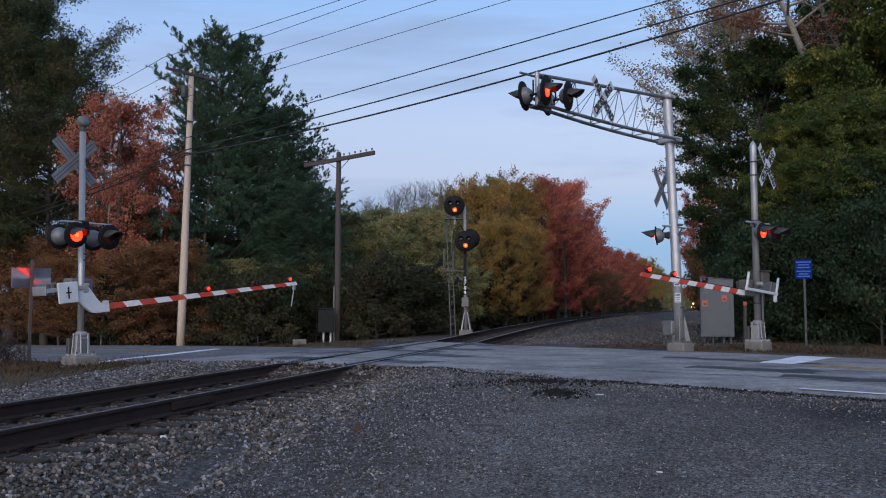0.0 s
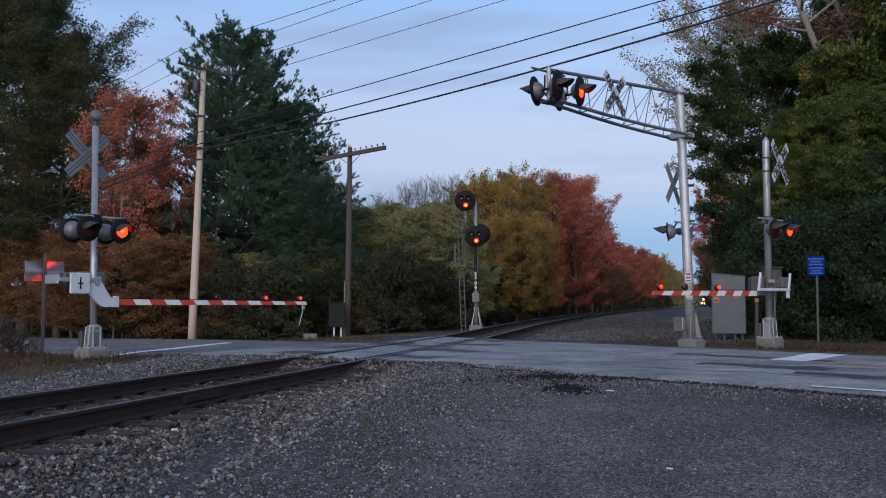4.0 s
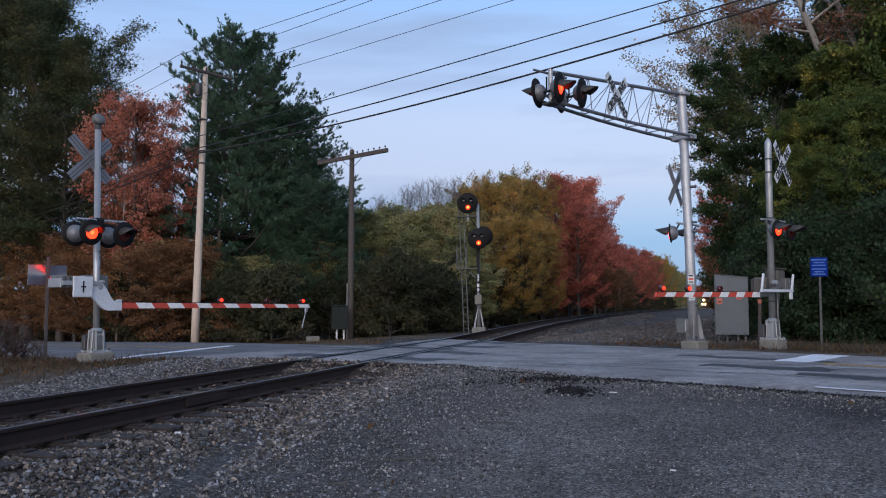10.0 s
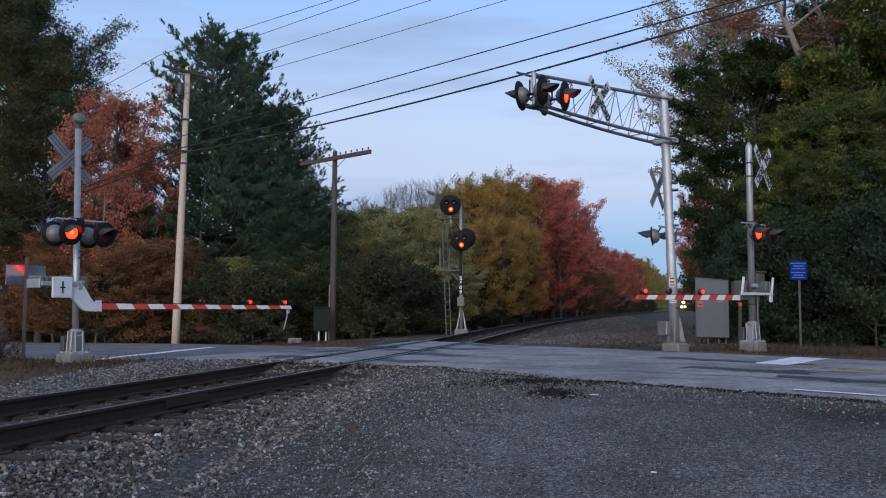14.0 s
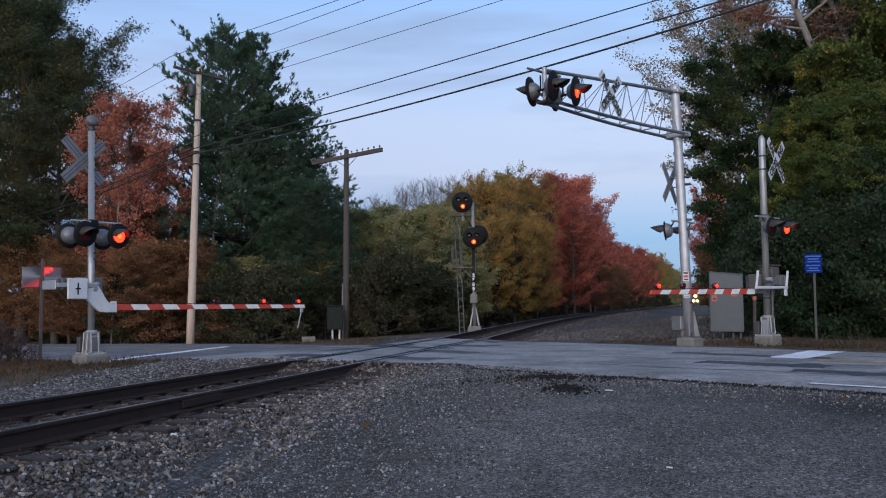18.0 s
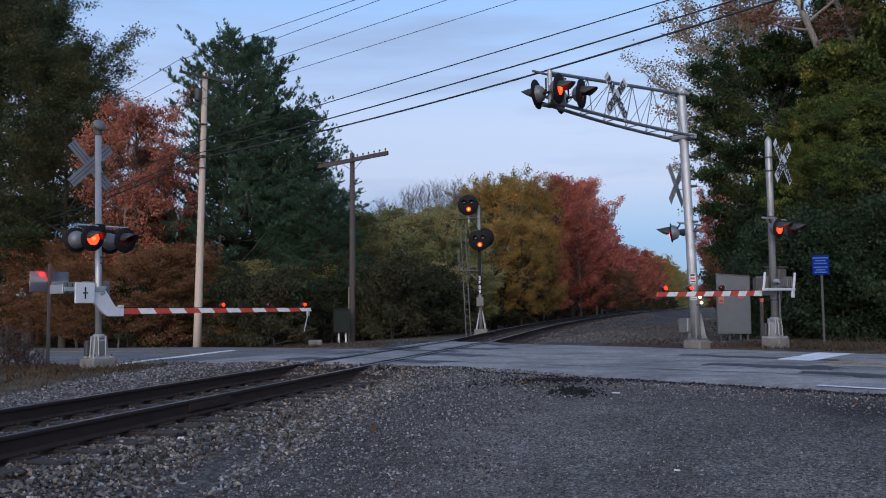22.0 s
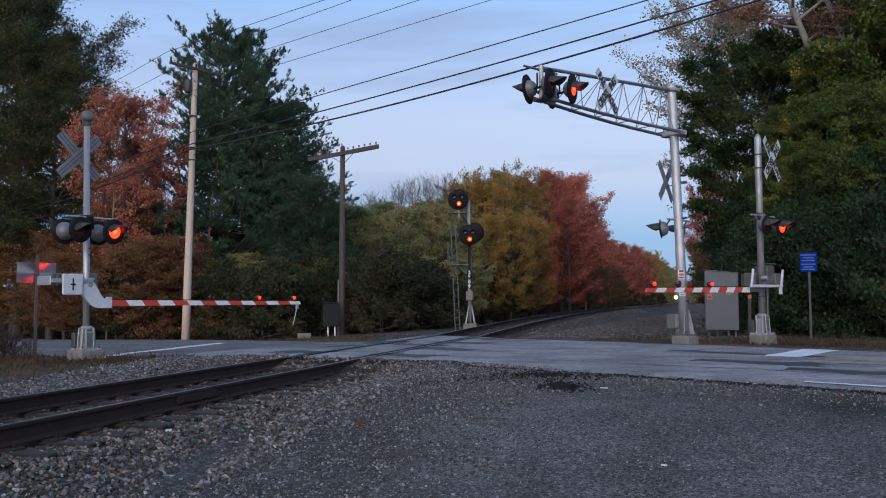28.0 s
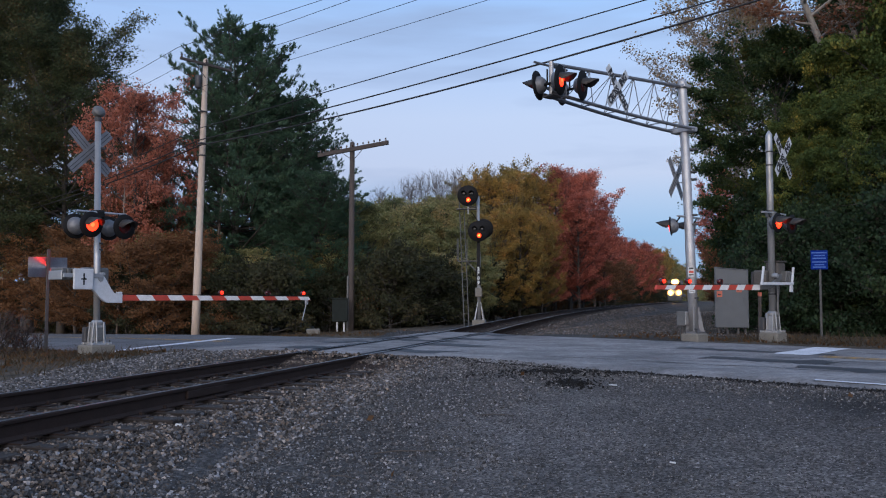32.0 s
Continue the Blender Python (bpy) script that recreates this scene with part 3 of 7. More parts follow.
def grow(rng, height, base, radius, limbs, low, high, lean=(0, 0), trunk_r=None, bough=8, twig=5, curl=0.25, fall=0.0, fine=True):
    """Trunk, limbs, boughs and twigs; low and high are the limbs' angles of rise in degrees
    at the crown's foot and top. Gives the wood and the twigs that bear leaves."""
    tr = trunk_r or height * 0.016
    k = 12
    t = np.linspace(0, 1, k)
    pts = np.stack([lean[0] * t ** 2, lean[1] * t ** 2, height * 0.94 * t], 1)
    pts[1:, :2] += np.cumsum(rng.normal(size=(k - 1, 2)) * 0.006 * height, 0) * 0.6
    pts[0, 2] -= 0.2
    rad = tr * (1 - 0.88 * t) * np.where(t == 0, 1.35, 1)
    wood = [prisms(pts[:-1], pts[1:], rad[:-1], rad[1:], 8)]
    q = (np.arange(limbs) + rng.random(limbs)) / limbs
    h = (base + (height * 0.93 - base) * q) / (height * 0.94)
    start = np.stack([np.interp(h, t, pts[:, i]) for i in range(3)], 1)
    ang = np.arange(limbs) * 2.4 + rng.normal(size=limbs) * 0.35
    el = np.radians(low + (high - low) * q + rng.normal(size=limbs) * 7)
    reach = radius * (0.34 + 0.66 * np.sin(np.pi * np.minimum(1, 0.2 + 0.8 * q) ** 0.9)) * rng.uniform(0.72, 1.18, limbs)
    length = np.minimum(reach / np.maximum(np.cos(el), 0.2), np.maximum(0.8, (height * 1.03 - start[:, 2])) / np.maximum(np.sin(el), 0.15))
    flat = np.stack([np.cos(ang), np.sin(ang)], 1)
    r0 = np.maximum(0.022, tr * (1 - 0.8 * h) * 0.48)
    p, segs = start, []
    for j in range(4):
        e2 = el + curl * (j / 3 - 0.4)
        d = np.concatenate([flat * np.cos(e2)[:, None], np.sin(e2)[:, None]], 1) + rng.normal(size=(limbs, 3)) * 0.09
        n = p + d * (length / 4)[:, None]
        wood.append(prisms(p, n, r0 * (1 - 0.22 * j), r0 * (1 - 0.22 * (j + 1)) + 0.004, 5))
        segs.append((p, n))
        p = n
    a0 = np.concatenate([x for x, _ in segs[1:]])
    a1 = np.concatenate([x for _, x in segs[1:]])
    rise = np.tile(q, 3)
    outer = np.repeat(np.array([1.0, 0.8, 0.55]), limbs)
    b0, b1, bi = offshoots(rng, a0, a1, bough, lambda ln, w, x: (0.35 + 0.85 * ln) * x, 0.95, 0.16 - fall, 0.0)
    b1 = b0 + (b1 - b0) * outer[bi][:, None]
    wood.append(prisms(b0, b1, np.full(len(b0), 0.013), np.full(len(b0), 0.005), 3))
    c0, c1, ci = offshoots(rng, b0, b1, twig, lambda ln, w, x: (0.16 + 0.32 * ln) * x, 0.9, 0.14 - fall, 0.2)
    if fine:
        wood.append(prisms(c0, c1, np.full(len(c0), 0.006), np.full(len(c0), 0.0025), 3))
    vs, fs, o = [], [], 0
    for v, f in wood:
        vs.append(v)
        fs.append(f + o)
        o += len(v)
    return np.concatenate(vs), np.concatenate(fs), c0, c1, rise[bi][ci], ci


def broadleaf(name, seed, height, base, radius, leaves, size, mat, label, bark=None, limbs=30, low=8, high=60, lean=(0, 0), trunk_r=None, bough=8, twig=5, puff=0.16, bare=0.0, curl=0.25, fall=0.0, shape=0.75, uneven=0.6):
    """A tree whose leaves hang about its twigs; bare thins them towards the top."""
    rng = np.random.default_rng(seed)
    v, f, c0, c1, rise, ci = grow(rng, height, base, radius, limbs, low, high, lean, trunk_r, bough, twig, curl, fall, leaves < 20000 or bare > 0.5)
    ob = thing(name, Matrix(), label, "tree")
    part("trunk", quad_mesh("trunk", v, f, bark or M_BARK), None, ob)
    if leaves:
        w = (1 - bare * np.clip((rise - 0.35) / 0.65, 0, 1) ** 1.2) * rng.uniform(0.3, 1.3, len(c0)) * (1 - uneven + uneven * 2.2 * rng.random(ci.max() + 1)[ci] ** 1.6)
        pick = rng.choice(len(c0), leaves, p=w / w.sum())
        at = c0[pick] + (c1 - c0)[pick] * rng.uniform(0.1, 1.15, leaves)[:, None]
        d = rng.normal(size=(leaves, 3)) * puff
        d[:, 2] *= 0.5
        part("crown", leaf_mesh("crown", at + d, size, mat, rng, shape), None, ob)
    return ob


def pine(name, seed, height, base, radius, tufts, label):
    """A white pine: whorls of limbs with flat sprays of upswept needle tufts."""
    rng = np.random.default_rng(seed)
    k = np.arange(9) / 8
    pts = np.stack([0.1 * rng.normal(size=9) * k, 0.1 * rng.normal(size=9) * k, height * k - 0.2 * (k == 0)], 1)
    rad = height * 0.016 * (1 - 0.93 * k)
    wood = [prisms(pts[:-1], pts[1:], rad[:-1], rad[1:], 8)]
    st, az, re, ri = [], [], [], []
    z = base
    while z < height - 0.25:
        q = (z - base) / (height - base)
        prof = radius * (0.86 + 0.14 * math.sin(8 * q + 0.6)) * max(0.0, 1 - q ** 3.6) ** 0.6 + 0.3
        nl = 7 if q < 0.85 else 6
        a0 = rng.random() * 6.28
        for i in range(nl):
            st.append((0, 0, z + rng.normal() * 0.2))
            az.append(a0 + i * 6.28 / nl + rng.normal() * 0.3)
            re.append(prof * rng.uniform(0.6, 1.06))
            ri.append(0.04 + 0.55 * q + rng.normal() * 0.09)
        z += height * 0.0265 * rng.uniform(0.75, 1.25)
    st, az, re, ri = np.array(st), np.array(az), np.array(re), np.array(ri)
    flat = np.stack([np.cos(az), np.sin(az)], 1)
    p, a0, a1 = st, [], []
    r0 = 0.018 + 0.011 * re
    for j in range(4):
        e = ri - 0.12 + 0.17 * j
        d = np.concatenate([flat, e[:, None]], 1) + rng.normal(size=(len(az), 3)) * 0.06
        n = p + d * (re / 4)[:, None]
        wood.append(prisms(p, n, r0 * (1 - 0.2 * j), r0 * (0.8 - 0.2 * j) + 0.003, 5))
        if j:
            a0.append(p)
            a1.append(n)
        p = n
    a0, a1 = np.concatenate(a0), np.concatenate(a1)
    b0, b1, bi = offshoots(rng, a0, a1, 6, lambda ln, w, x: (0.22 + 0.55 * ln) * x, 0.9, 0.22, 0.0)
    wood.append(prisms(b0, b1, np.full(len(b0), 0.010), np.full(len(b0), 0.004), 3))
    b0, b1 = np.concatenate([b0, a0[-len(az):]]), np.concatenate([b1, a1[-len(az):]])
    idx = np.repeat(np.arange(len(b0)), tufts)
    w = 0.25 + 0.8 * rng.random(len(idx)) ** 0.7
    c = b0[idx] + (b1 - b0)[idx] * w[:, None] + rng.normal(size=(len(idx), 3)) * np.array([[0.08, 0.08, 0.05]])
    d = unit(unit((b1 - b0)[idx]) * 0.8 + np.array([[0, 0, 0.75]]) + rng.normal(size=(len(idx), 3)) * 0.25)
    per = 14
    c, d = np.repeat(c, per, 0), np.repeat(d, per, 0)
    c = c + d * rng.uniform(0, 0.16, len(c))[:, None]
    d = unit(d + rng.normal(size=(len(c), 3)) * 0.5)
    n = len(c)
    e = unit(np.cross(d, rng.normal(size=(n, 3))))
    ln = rng.uniform(0.10, 0.22, n)[:, None]
    v = np.stack([c + e * 0.019, c - e * 0.019, c + d * ln], 1).reshape(-1, 3)
    ob = thing(name, Matrix(), label, "tree")
    vs, fs, o = [], [], 0
    for x, f in wood:
        vs.append(x)
        fs.append(f + o)
        o += len(x)
    part("trunk", quad_mesh("trunk", np.concatenate(vs), np.concatenate(fs), M_BARK), None, ob)
    part("crown", quad_mesh("crown", v, np.arange(n * 3).reshape(-1, 3), M_PINE, False), None, ob)
    return ob


def spot(px, d):
    """A place on the ground at the bearing px, d metres ahead."""
    x = (px - 784) / 1500 * d * 1.0025
    return x, d, ground_z(x, d) - 0.05


def plant(ob, px, d, turn=0, s=1.0, sz=None, first=False, **tags):
    m = Matrix.Translation(spot(px, d)) @ Matrix.Rotation(radians(turn), 4, "Z") @ Matrix.Diagonal((s, s, sz or s, 1))
    if first:
        ob.matrix_basis = m
    else:
        ob = copy_thing(ob, m)
    return tagged(ob, **tags) if tags else ob


def woods():
    # the great pine and its neighbours
    p = pine("pine_tree", 3, 16.9, 2.2, 4.9, 6, "tall dark white pine with upswept needle tufts")
    plant(p, 391, 48, 20, 1.0, 0.983, first=True)
    plant(p, 480, 50, 150, 0.95, 0.80)
    plant(p, 540, 46, 200, 0.72, 0.5)
    # by the road to the west
    big = broadleaf("maple_tree", 5, 16.5, 3.6, 5.0, 105000, 0.10, M_BROWNGREEN, "big maple turning from green to bronze", limbs=48, bough=8, twig=5, puff=0.22, uneven=0.55, low=5, high=62)
    plant(big, -112, 54.0, 0, 1.30, 1.36, first=True)
    plant(big, 22, 48.5, 210, 0.92, 0.86)
    plant(big, -40, 53.0, 120, 1.0, 1.08)
    plant(big, 84, 47.5, 300, 0.60, 0.74)
    red = broadleaf("red_maple", 7, 11.5, 1.0, 3.1, 36000, 0.12, M_RED, "red maple in full autumn colour at the wood's edge", limbs=40, low=30, high=74, bough=6, twig=5, puff=0.15, bare=0.8, uneven=0.9, curl=0.4)
    rose = broadleaf("rose_maple", 8, 11.5, 2.4, 3.0, 30000, 0.12, M_ROSE, "red maple with pale rose and orange leaves by the road", limbs=36, low=30, high=74, bough=6, twig=5, puff=0.15, bare=0.55, uneven=0.8, curl=0.4)
    plant(rose, 214, 43.5, 0, 0.9, 1.05, first=True)
    plant(rose, 236, 46, 130, 0.75, 0.86)
    plant(red, 985, 80, 50, 1.12, 1.08, first=True)
    orange = broadleaf("orange_maple", 9, 8.0, 0.7, 2.8, 24000, 0.12, M_ORANGE, "small maple with orange leaves by the wood", limbs=28, low=20, high=66, bough=6, twig=5, puff=0.17, bare=0.3)
    plant(orange, 225, 45, 0, 1.0, 0.86, first=True)
    olive = broadleaf("golden_tree", 11, 10.5, 0.8, 3.5, 36000, 0.125, M_OLIVE, "upright tree with olive and gold leaves", limbs=38, low=30, high=74, bough=6, twig=5, puff=0.15, bare=0.8, uneven=0.85, curl=0.4)
    plant(olive, 845, 66, 0, 0.9, 1.02, first=True)
    dull = broadleaf("green_tree", 13, 8.0, 0.4, 3.1, 32000, 0.125, M_DULL, "dull green tree of the wood's edge", limbs=34, low=25, high=72, bough=6, twig=5, puff=0.16, bare=0.65, uneven=0.85)
    plant(dull, 700, 58, 0, 1.0, 0.95, first=True)
    bare = broadleaf("bare_tree", 15, 10.0, 1.5, 2.4, 0, 0.1, M_TAN, "bare leafless tree with fine brown twigs", M_TWIG, limbs=30, low=35, high=72, bough=6, twig=4, curl=0.4)
    plant(bare, 262, 49, 0, 0.8, 1.05, first=True)
    # the wood's edge beyond the road and along the track
    for px, d, turn, s, sz in ((60, 47, 80, 0.95, 0.8), (150, 42, 200, 0.7, 0.58), (290, 44, 300, 0.75, 0.72), (-40, 52, 30, 1.1, 1.0), (215, 40.8, 150, 0.7, 0.62), (265, 41.5, 240, 0.7, 0.66), (110, 43, 20, 0.75, 0.62), (185, 44, 70, 0.8, 0.8)):
        plant(orange, px, d, turn, s, sz)
    for px, d, turn, s, sz in ((240, 43, 40, 0.6, 0.62), (130, 45, 210, 0.8, 0.75), (310, 43, 100, 0.65, 0.7), (340, 44, 40, 0.7, 0.5), (420, 45, 90, 0.8, 0.55), (500, 46, 140, 0.8, 0.55), (560, 47, 10, 0.8, 0.62), (630, 50, 260, 0.8, 0.90), (665, 62, 310, 0.9, 1.12), (770, 60, 55, 0.9, 1.06), (715, 64, 33, 0.9, 1.12), (600, 58, 200, 0.9, 1.05), (740, 48, 120, 0.7, 0.5), (820, 52, 170, 0.6, 0.5), (640, 45, 15, 0.55, 0.42), (745, 66, 77, 1.0, 1.2), (805, 66, 200, 0.85, 1.2), (685, 55, 140, 0.8, 0.8), (790, 56, 260, 0.75, 0.75)):
        plant(orange if px in (130, 310) else dull, px, d, turn, s, sz)
    for px, d, turn, s, sz in ((808, 71, 120, 0.8, 1.02), (878, 70, 200, 0.9, 1.10), (918, 72, 220, 0.85, 1.05), (895, 62, 10, 0.7, 0.72), (850, 60, 300, 0.7, 0.66), (935, 66, 80, 0.6, 0.7)):
        plant(olive, px, d, turn, s, sz)
    for px, d, turn, s, sz in ((1006, 86, 110, 1.0, 1.10), (958, 74, 160, 0.8, 1.0), (1000, 72, 300, 0.75, 0.7), (1036, 94, 30, 0.7, 0.86), (940, 70, 200, 0.6, 0.62)):
        plant(red, px, d, turn, s, sz)
    for px, d, turn, s, sz in ((1045, 82, 90, 0.8, 0.62), (1062, 96, 190, 0.9, 0.7), (915, 67, 40, 0.8, 0.85)):
        plant(orange, px, d, turn, s, sz)
    for px, d, turn, s, sz in ((872, 72, 30, 0.9, 1.12), (965, 84, 130, 1.0, 1.2), (748, 66, 220, 0.8, 1.06), (610, 60, 90, 0.9, 0.8), (650, 66, 10, 0.8, 0.95), (700, 68, 60, 0.9, 1.04), (785, 68, 150, 0.8, 1.1), (840, 74, 250, 0.9, 1.2), (905, 76, 340, 0.9, 1.18), (1000, 90, 80, 1.1, 1.28), (1028, 94, 20, 1.0, 1.22), (185, 52, 66, 1.0, 1.2), (725, 70, 120, 0.8, 1.1), (815, 72, 300, 0.8, 1.15)):
        plant(bare, px, d, turn, s, sz)
    # the row along the track, to where it closes in the distance
    row = ((red, 100, 8.5, 0.95, 0.85), (orange, 108, 6.8, 0.9, 0.75), (red, 118, 9.0, 1.0, 0.82), (red, 130, 7.6, 0.9, 0.8), (orange, 142, 6.6, 1.0, 1.1), (red, 150, 8.0, 0.95, 0.95), (red, 165, 6.8, 1.0, 0.95), (orange, 176, 6.6, 1.0, 1.3), (red, 192, 7.2, 1.1, 1.05),
           (orange, 218, 7.4, 1.2, 1.7), (olive, 240, 7.6, 1.2, 1.35), (olive, 265, 8.0, 1.2, 1.4), (olive, 295, 9.0, 1.3, 1.4), (dull, 330, 8.6, 1.4, 2.0), (dull, 375, 9.5, 1.5, 2.0), (olive, 430, 10.0, 1.6, 1.6), (dull, 500, 10.0, 1.7, 2.2), (dull, 590, 11.0, 1.8, 2.2), (dull, 700, 12.0, 2.0, 2.4))
    for i, (kind, a, off, s, sz) in enumerate(row):
        for k in (0, 1):
            p = track_point(a * (1 + 0.03 * k), off + 4.5 * s * k)
            copy_thing(kind, Matrix.Translation((p.x, p.y, ground_z(p.x, p.y) - 0.1)) @ Matrix.Rotation(i * 1.9 + k * 2.5, 4, "Z") @ Matrix.Diagonal((s, s, sz, 1)))
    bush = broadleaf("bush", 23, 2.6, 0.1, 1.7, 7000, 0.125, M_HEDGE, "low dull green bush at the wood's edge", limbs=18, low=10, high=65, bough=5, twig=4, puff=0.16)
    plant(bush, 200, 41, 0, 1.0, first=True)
    rust = broadleaf("rusty_bush", 25, 2.4, 0.1, 1.6, 4600, 0.125, M_ORANGE, "low bush with rusty orange leaves", limbs=18, low=10, high=65, bough=5, twig=4, puff=0.16)
    plant(rust, 255, 40.5, 0, 0.8, first=True)
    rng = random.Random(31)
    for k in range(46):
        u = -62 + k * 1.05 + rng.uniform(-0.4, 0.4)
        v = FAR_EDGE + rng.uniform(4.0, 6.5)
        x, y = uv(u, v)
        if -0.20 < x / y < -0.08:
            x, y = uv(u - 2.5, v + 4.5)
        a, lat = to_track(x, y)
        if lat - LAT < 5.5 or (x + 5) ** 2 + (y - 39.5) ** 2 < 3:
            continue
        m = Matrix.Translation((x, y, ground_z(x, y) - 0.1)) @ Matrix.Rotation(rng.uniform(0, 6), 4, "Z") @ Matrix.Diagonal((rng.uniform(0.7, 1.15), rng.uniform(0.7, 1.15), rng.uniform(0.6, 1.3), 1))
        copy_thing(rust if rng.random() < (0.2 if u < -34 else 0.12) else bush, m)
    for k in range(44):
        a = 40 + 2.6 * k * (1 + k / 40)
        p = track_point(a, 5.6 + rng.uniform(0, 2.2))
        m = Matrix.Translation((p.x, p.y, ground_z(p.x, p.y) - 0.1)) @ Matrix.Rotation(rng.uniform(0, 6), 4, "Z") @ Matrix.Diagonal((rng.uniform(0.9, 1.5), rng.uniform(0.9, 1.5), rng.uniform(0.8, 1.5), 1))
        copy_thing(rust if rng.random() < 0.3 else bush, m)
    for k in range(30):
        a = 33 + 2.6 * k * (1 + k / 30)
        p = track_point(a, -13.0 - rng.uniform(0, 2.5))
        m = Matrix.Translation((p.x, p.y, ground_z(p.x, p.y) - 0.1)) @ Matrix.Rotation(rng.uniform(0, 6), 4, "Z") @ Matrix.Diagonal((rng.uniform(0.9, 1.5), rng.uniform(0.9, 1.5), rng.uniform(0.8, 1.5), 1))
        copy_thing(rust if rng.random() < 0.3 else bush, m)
    weed = broadleaf("dry_weed", 33, 0.8, 0.05, 0.4, 260, 0.05, M_LITTER, "dry brown roadside weed with few leaves", M_BARK, limbs=8, low=40, high=75, bough=3, twig=2, puff=0.05, trunk_r=0.012)
    plant(weed, 4, 20.3, 0, 0.8, first=True)
    for px, d, turn, s, sz in ((-12, 20.0, 40, 0.9, 0.8), (22, 20.8, 90, 0.7, 0.7), (-30, 19.6, 220, 1.0, 1.0), (44, 21.6, 260, 0.5, 0.5)):
        plant(weed, px, d, turn, s, sz)
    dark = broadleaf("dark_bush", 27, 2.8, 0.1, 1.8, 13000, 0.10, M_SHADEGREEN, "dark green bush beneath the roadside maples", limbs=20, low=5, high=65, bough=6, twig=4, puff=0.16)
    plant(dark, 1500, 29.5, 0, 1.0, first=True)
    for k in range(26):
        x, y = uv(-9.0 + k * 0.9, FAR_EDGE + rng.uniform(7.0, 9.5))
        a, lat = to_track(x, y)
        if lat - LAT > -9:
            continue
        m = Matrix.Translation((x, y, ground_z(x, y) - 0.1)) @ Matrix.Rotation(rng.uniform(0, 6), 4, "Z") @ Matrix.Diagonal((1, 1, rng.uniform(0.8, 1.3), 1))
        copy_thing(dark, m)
    # the depth of the woods on both sides, too thick to count
    nr = np.random.default_rng(77)
    for mat, count, lo, hi, label in ((M_DULL, 110000, 12, 50, "dull green depth of the woods beyond the track"), (M_OLIVE, 50000, 13, 45, "gold-leaved depth of the woods beyond the track"), (M_GREEN, 60000, -50, -17, "dark green depth of the woods east of the track")):
        cs = []
        for _ in range(count):
            a = 38 + 330 * nr.random() ** 1.7
            off = nr.uniform(lo, hi)
            p = track_point(a, off)
            if to_uv(p.x, p.y)[1] < FAR_EDGE + 7 or (lo > 0 and p.y < 57):
                continue
            top = 6.0 + 2.5 * noise.noise((p.x * 0.13, p.y * 0.13, lo)) + (0.02 * min(a, 150))
            cs.append((p.x, p.y, ground_z(p.x, p.y) + top * nr.random() ** 0.8))
        tagged(new("far_woods", leaf_mesh("far_woods", cs, 0.42, mat, nr, 0.8)), label, "woods", kind="stuff")
    cs = []
    for _ in range(30000):
        p = track_point(nr.uniform(780, 900), nr.uniform(-140, 80))
        cs.append((p.x, p.y, ground_z(p.x, p.y) + (17 + 4 * noise.noise((p.x * 0.05, p.y * 0.05, 1))) * nr.random()))
    tagged(new("far_woods", leaf_mesh("far_woods", cs, 1.7, M_DULL, nr, 0.8)), "hazy wood closing the far end of the track", "woods", kind="stuff")
    # east of the track
    green = broadleaf("green_maple", 17, 13.8, 3.4, 4.6, 95000, 0.14, M_GREEN, "dense dark green maple beside the road", limbs=44, bough=6, twig=6, puff=0.19, uneven=0.9, low=0, high=62, fall=0.1)
    plant(green, 1358, 35, 0, 0.80, 0.82, first=True)
    plant(green, 1470, 38, 120, 0.95, 1.0)
    plant(green, 1515, 41, 60, 1.0, 1.25)
    plant(green, 1482, 43.5, 280, 1.0, 1.42)
    plant(green, 1385, 32.5, 200, 0.52, 0.48)
    turning = broadleaf("turning_maple", 19, 15.0, 1.2, 4.2, 90000, 0.14, M_YGREEN, "maple with green leaves turning yellow", limbs=42, bough=5, twig=7, puff=0.18, uneven=0.9, low=0, high=62, fall=0.1)
    plant(turning, 1622, 30.5, 0, 0.9, 1.1, first=True)
    plant(turning, 1472, 31.5, 140, 0.60, 0.62)
    plant(turning, 1530, 29.5, 250, 0.55, 0.5)
    plant(turning, 1388, 30.5, 30, 0.46, 0.46)
    plant(turning, 1440, 30.0, 170, 0.42, 0.40)
    plant(turning, 1490, 28.8, 310, 0.48, 0.46)
    plant(turning, 1568, 27.8, 100, 0.5, 0.48)
    plant(turning, 1700, 30, 40, 1.0)
    tan = broadleaf("tan_oak", 21, 18.0, 8.0, 4.6, 16000, 0.12, M_TAN, "tall thin tree with sparse tan leaves", M_PALEBARK, limbs=30, low=12, high=62, bough=6, twig=4, puff=0.2)
    plant(tan, 1300, 44, 0, first=True)
    plant(tan, 1286, 47, 40, 0.95)
    oak = broadleaf("leaning_oak", 29, 19.0, 10.5, 3.4, 9000, 0.13, M_RUSSET, "tall oak with a bare leaning trunk and russet leaves", M_PALEBARK, limbs=24, low=5, high=60, bough=6, twig=4, puff=0.2, lean=(-5.2, 0), trunk_r=0.30)
    plant(oak, 1523, 33.2, 0, first=True)
    plant(oak, 1588, 34.5, 0, 0.95, 1.0)
    for px, d, turn, s, sz in ((1252, 62, 0, 0.55, 0.82), (1268, 105, 90, 0.9, 1.0)):
        plant(red, px, d, turn, s, sz)
    for px, d, turn, s, sz in ((1262, 56, 40, 0.6, 0.72), (1280, 50, 90, 0.7, 0.7), (1262, 140, 140, 1.0, 1.0), (1250, 200, 140, 1.2, 1.0)):
        plant(orange, px, d, turn, s, sz)
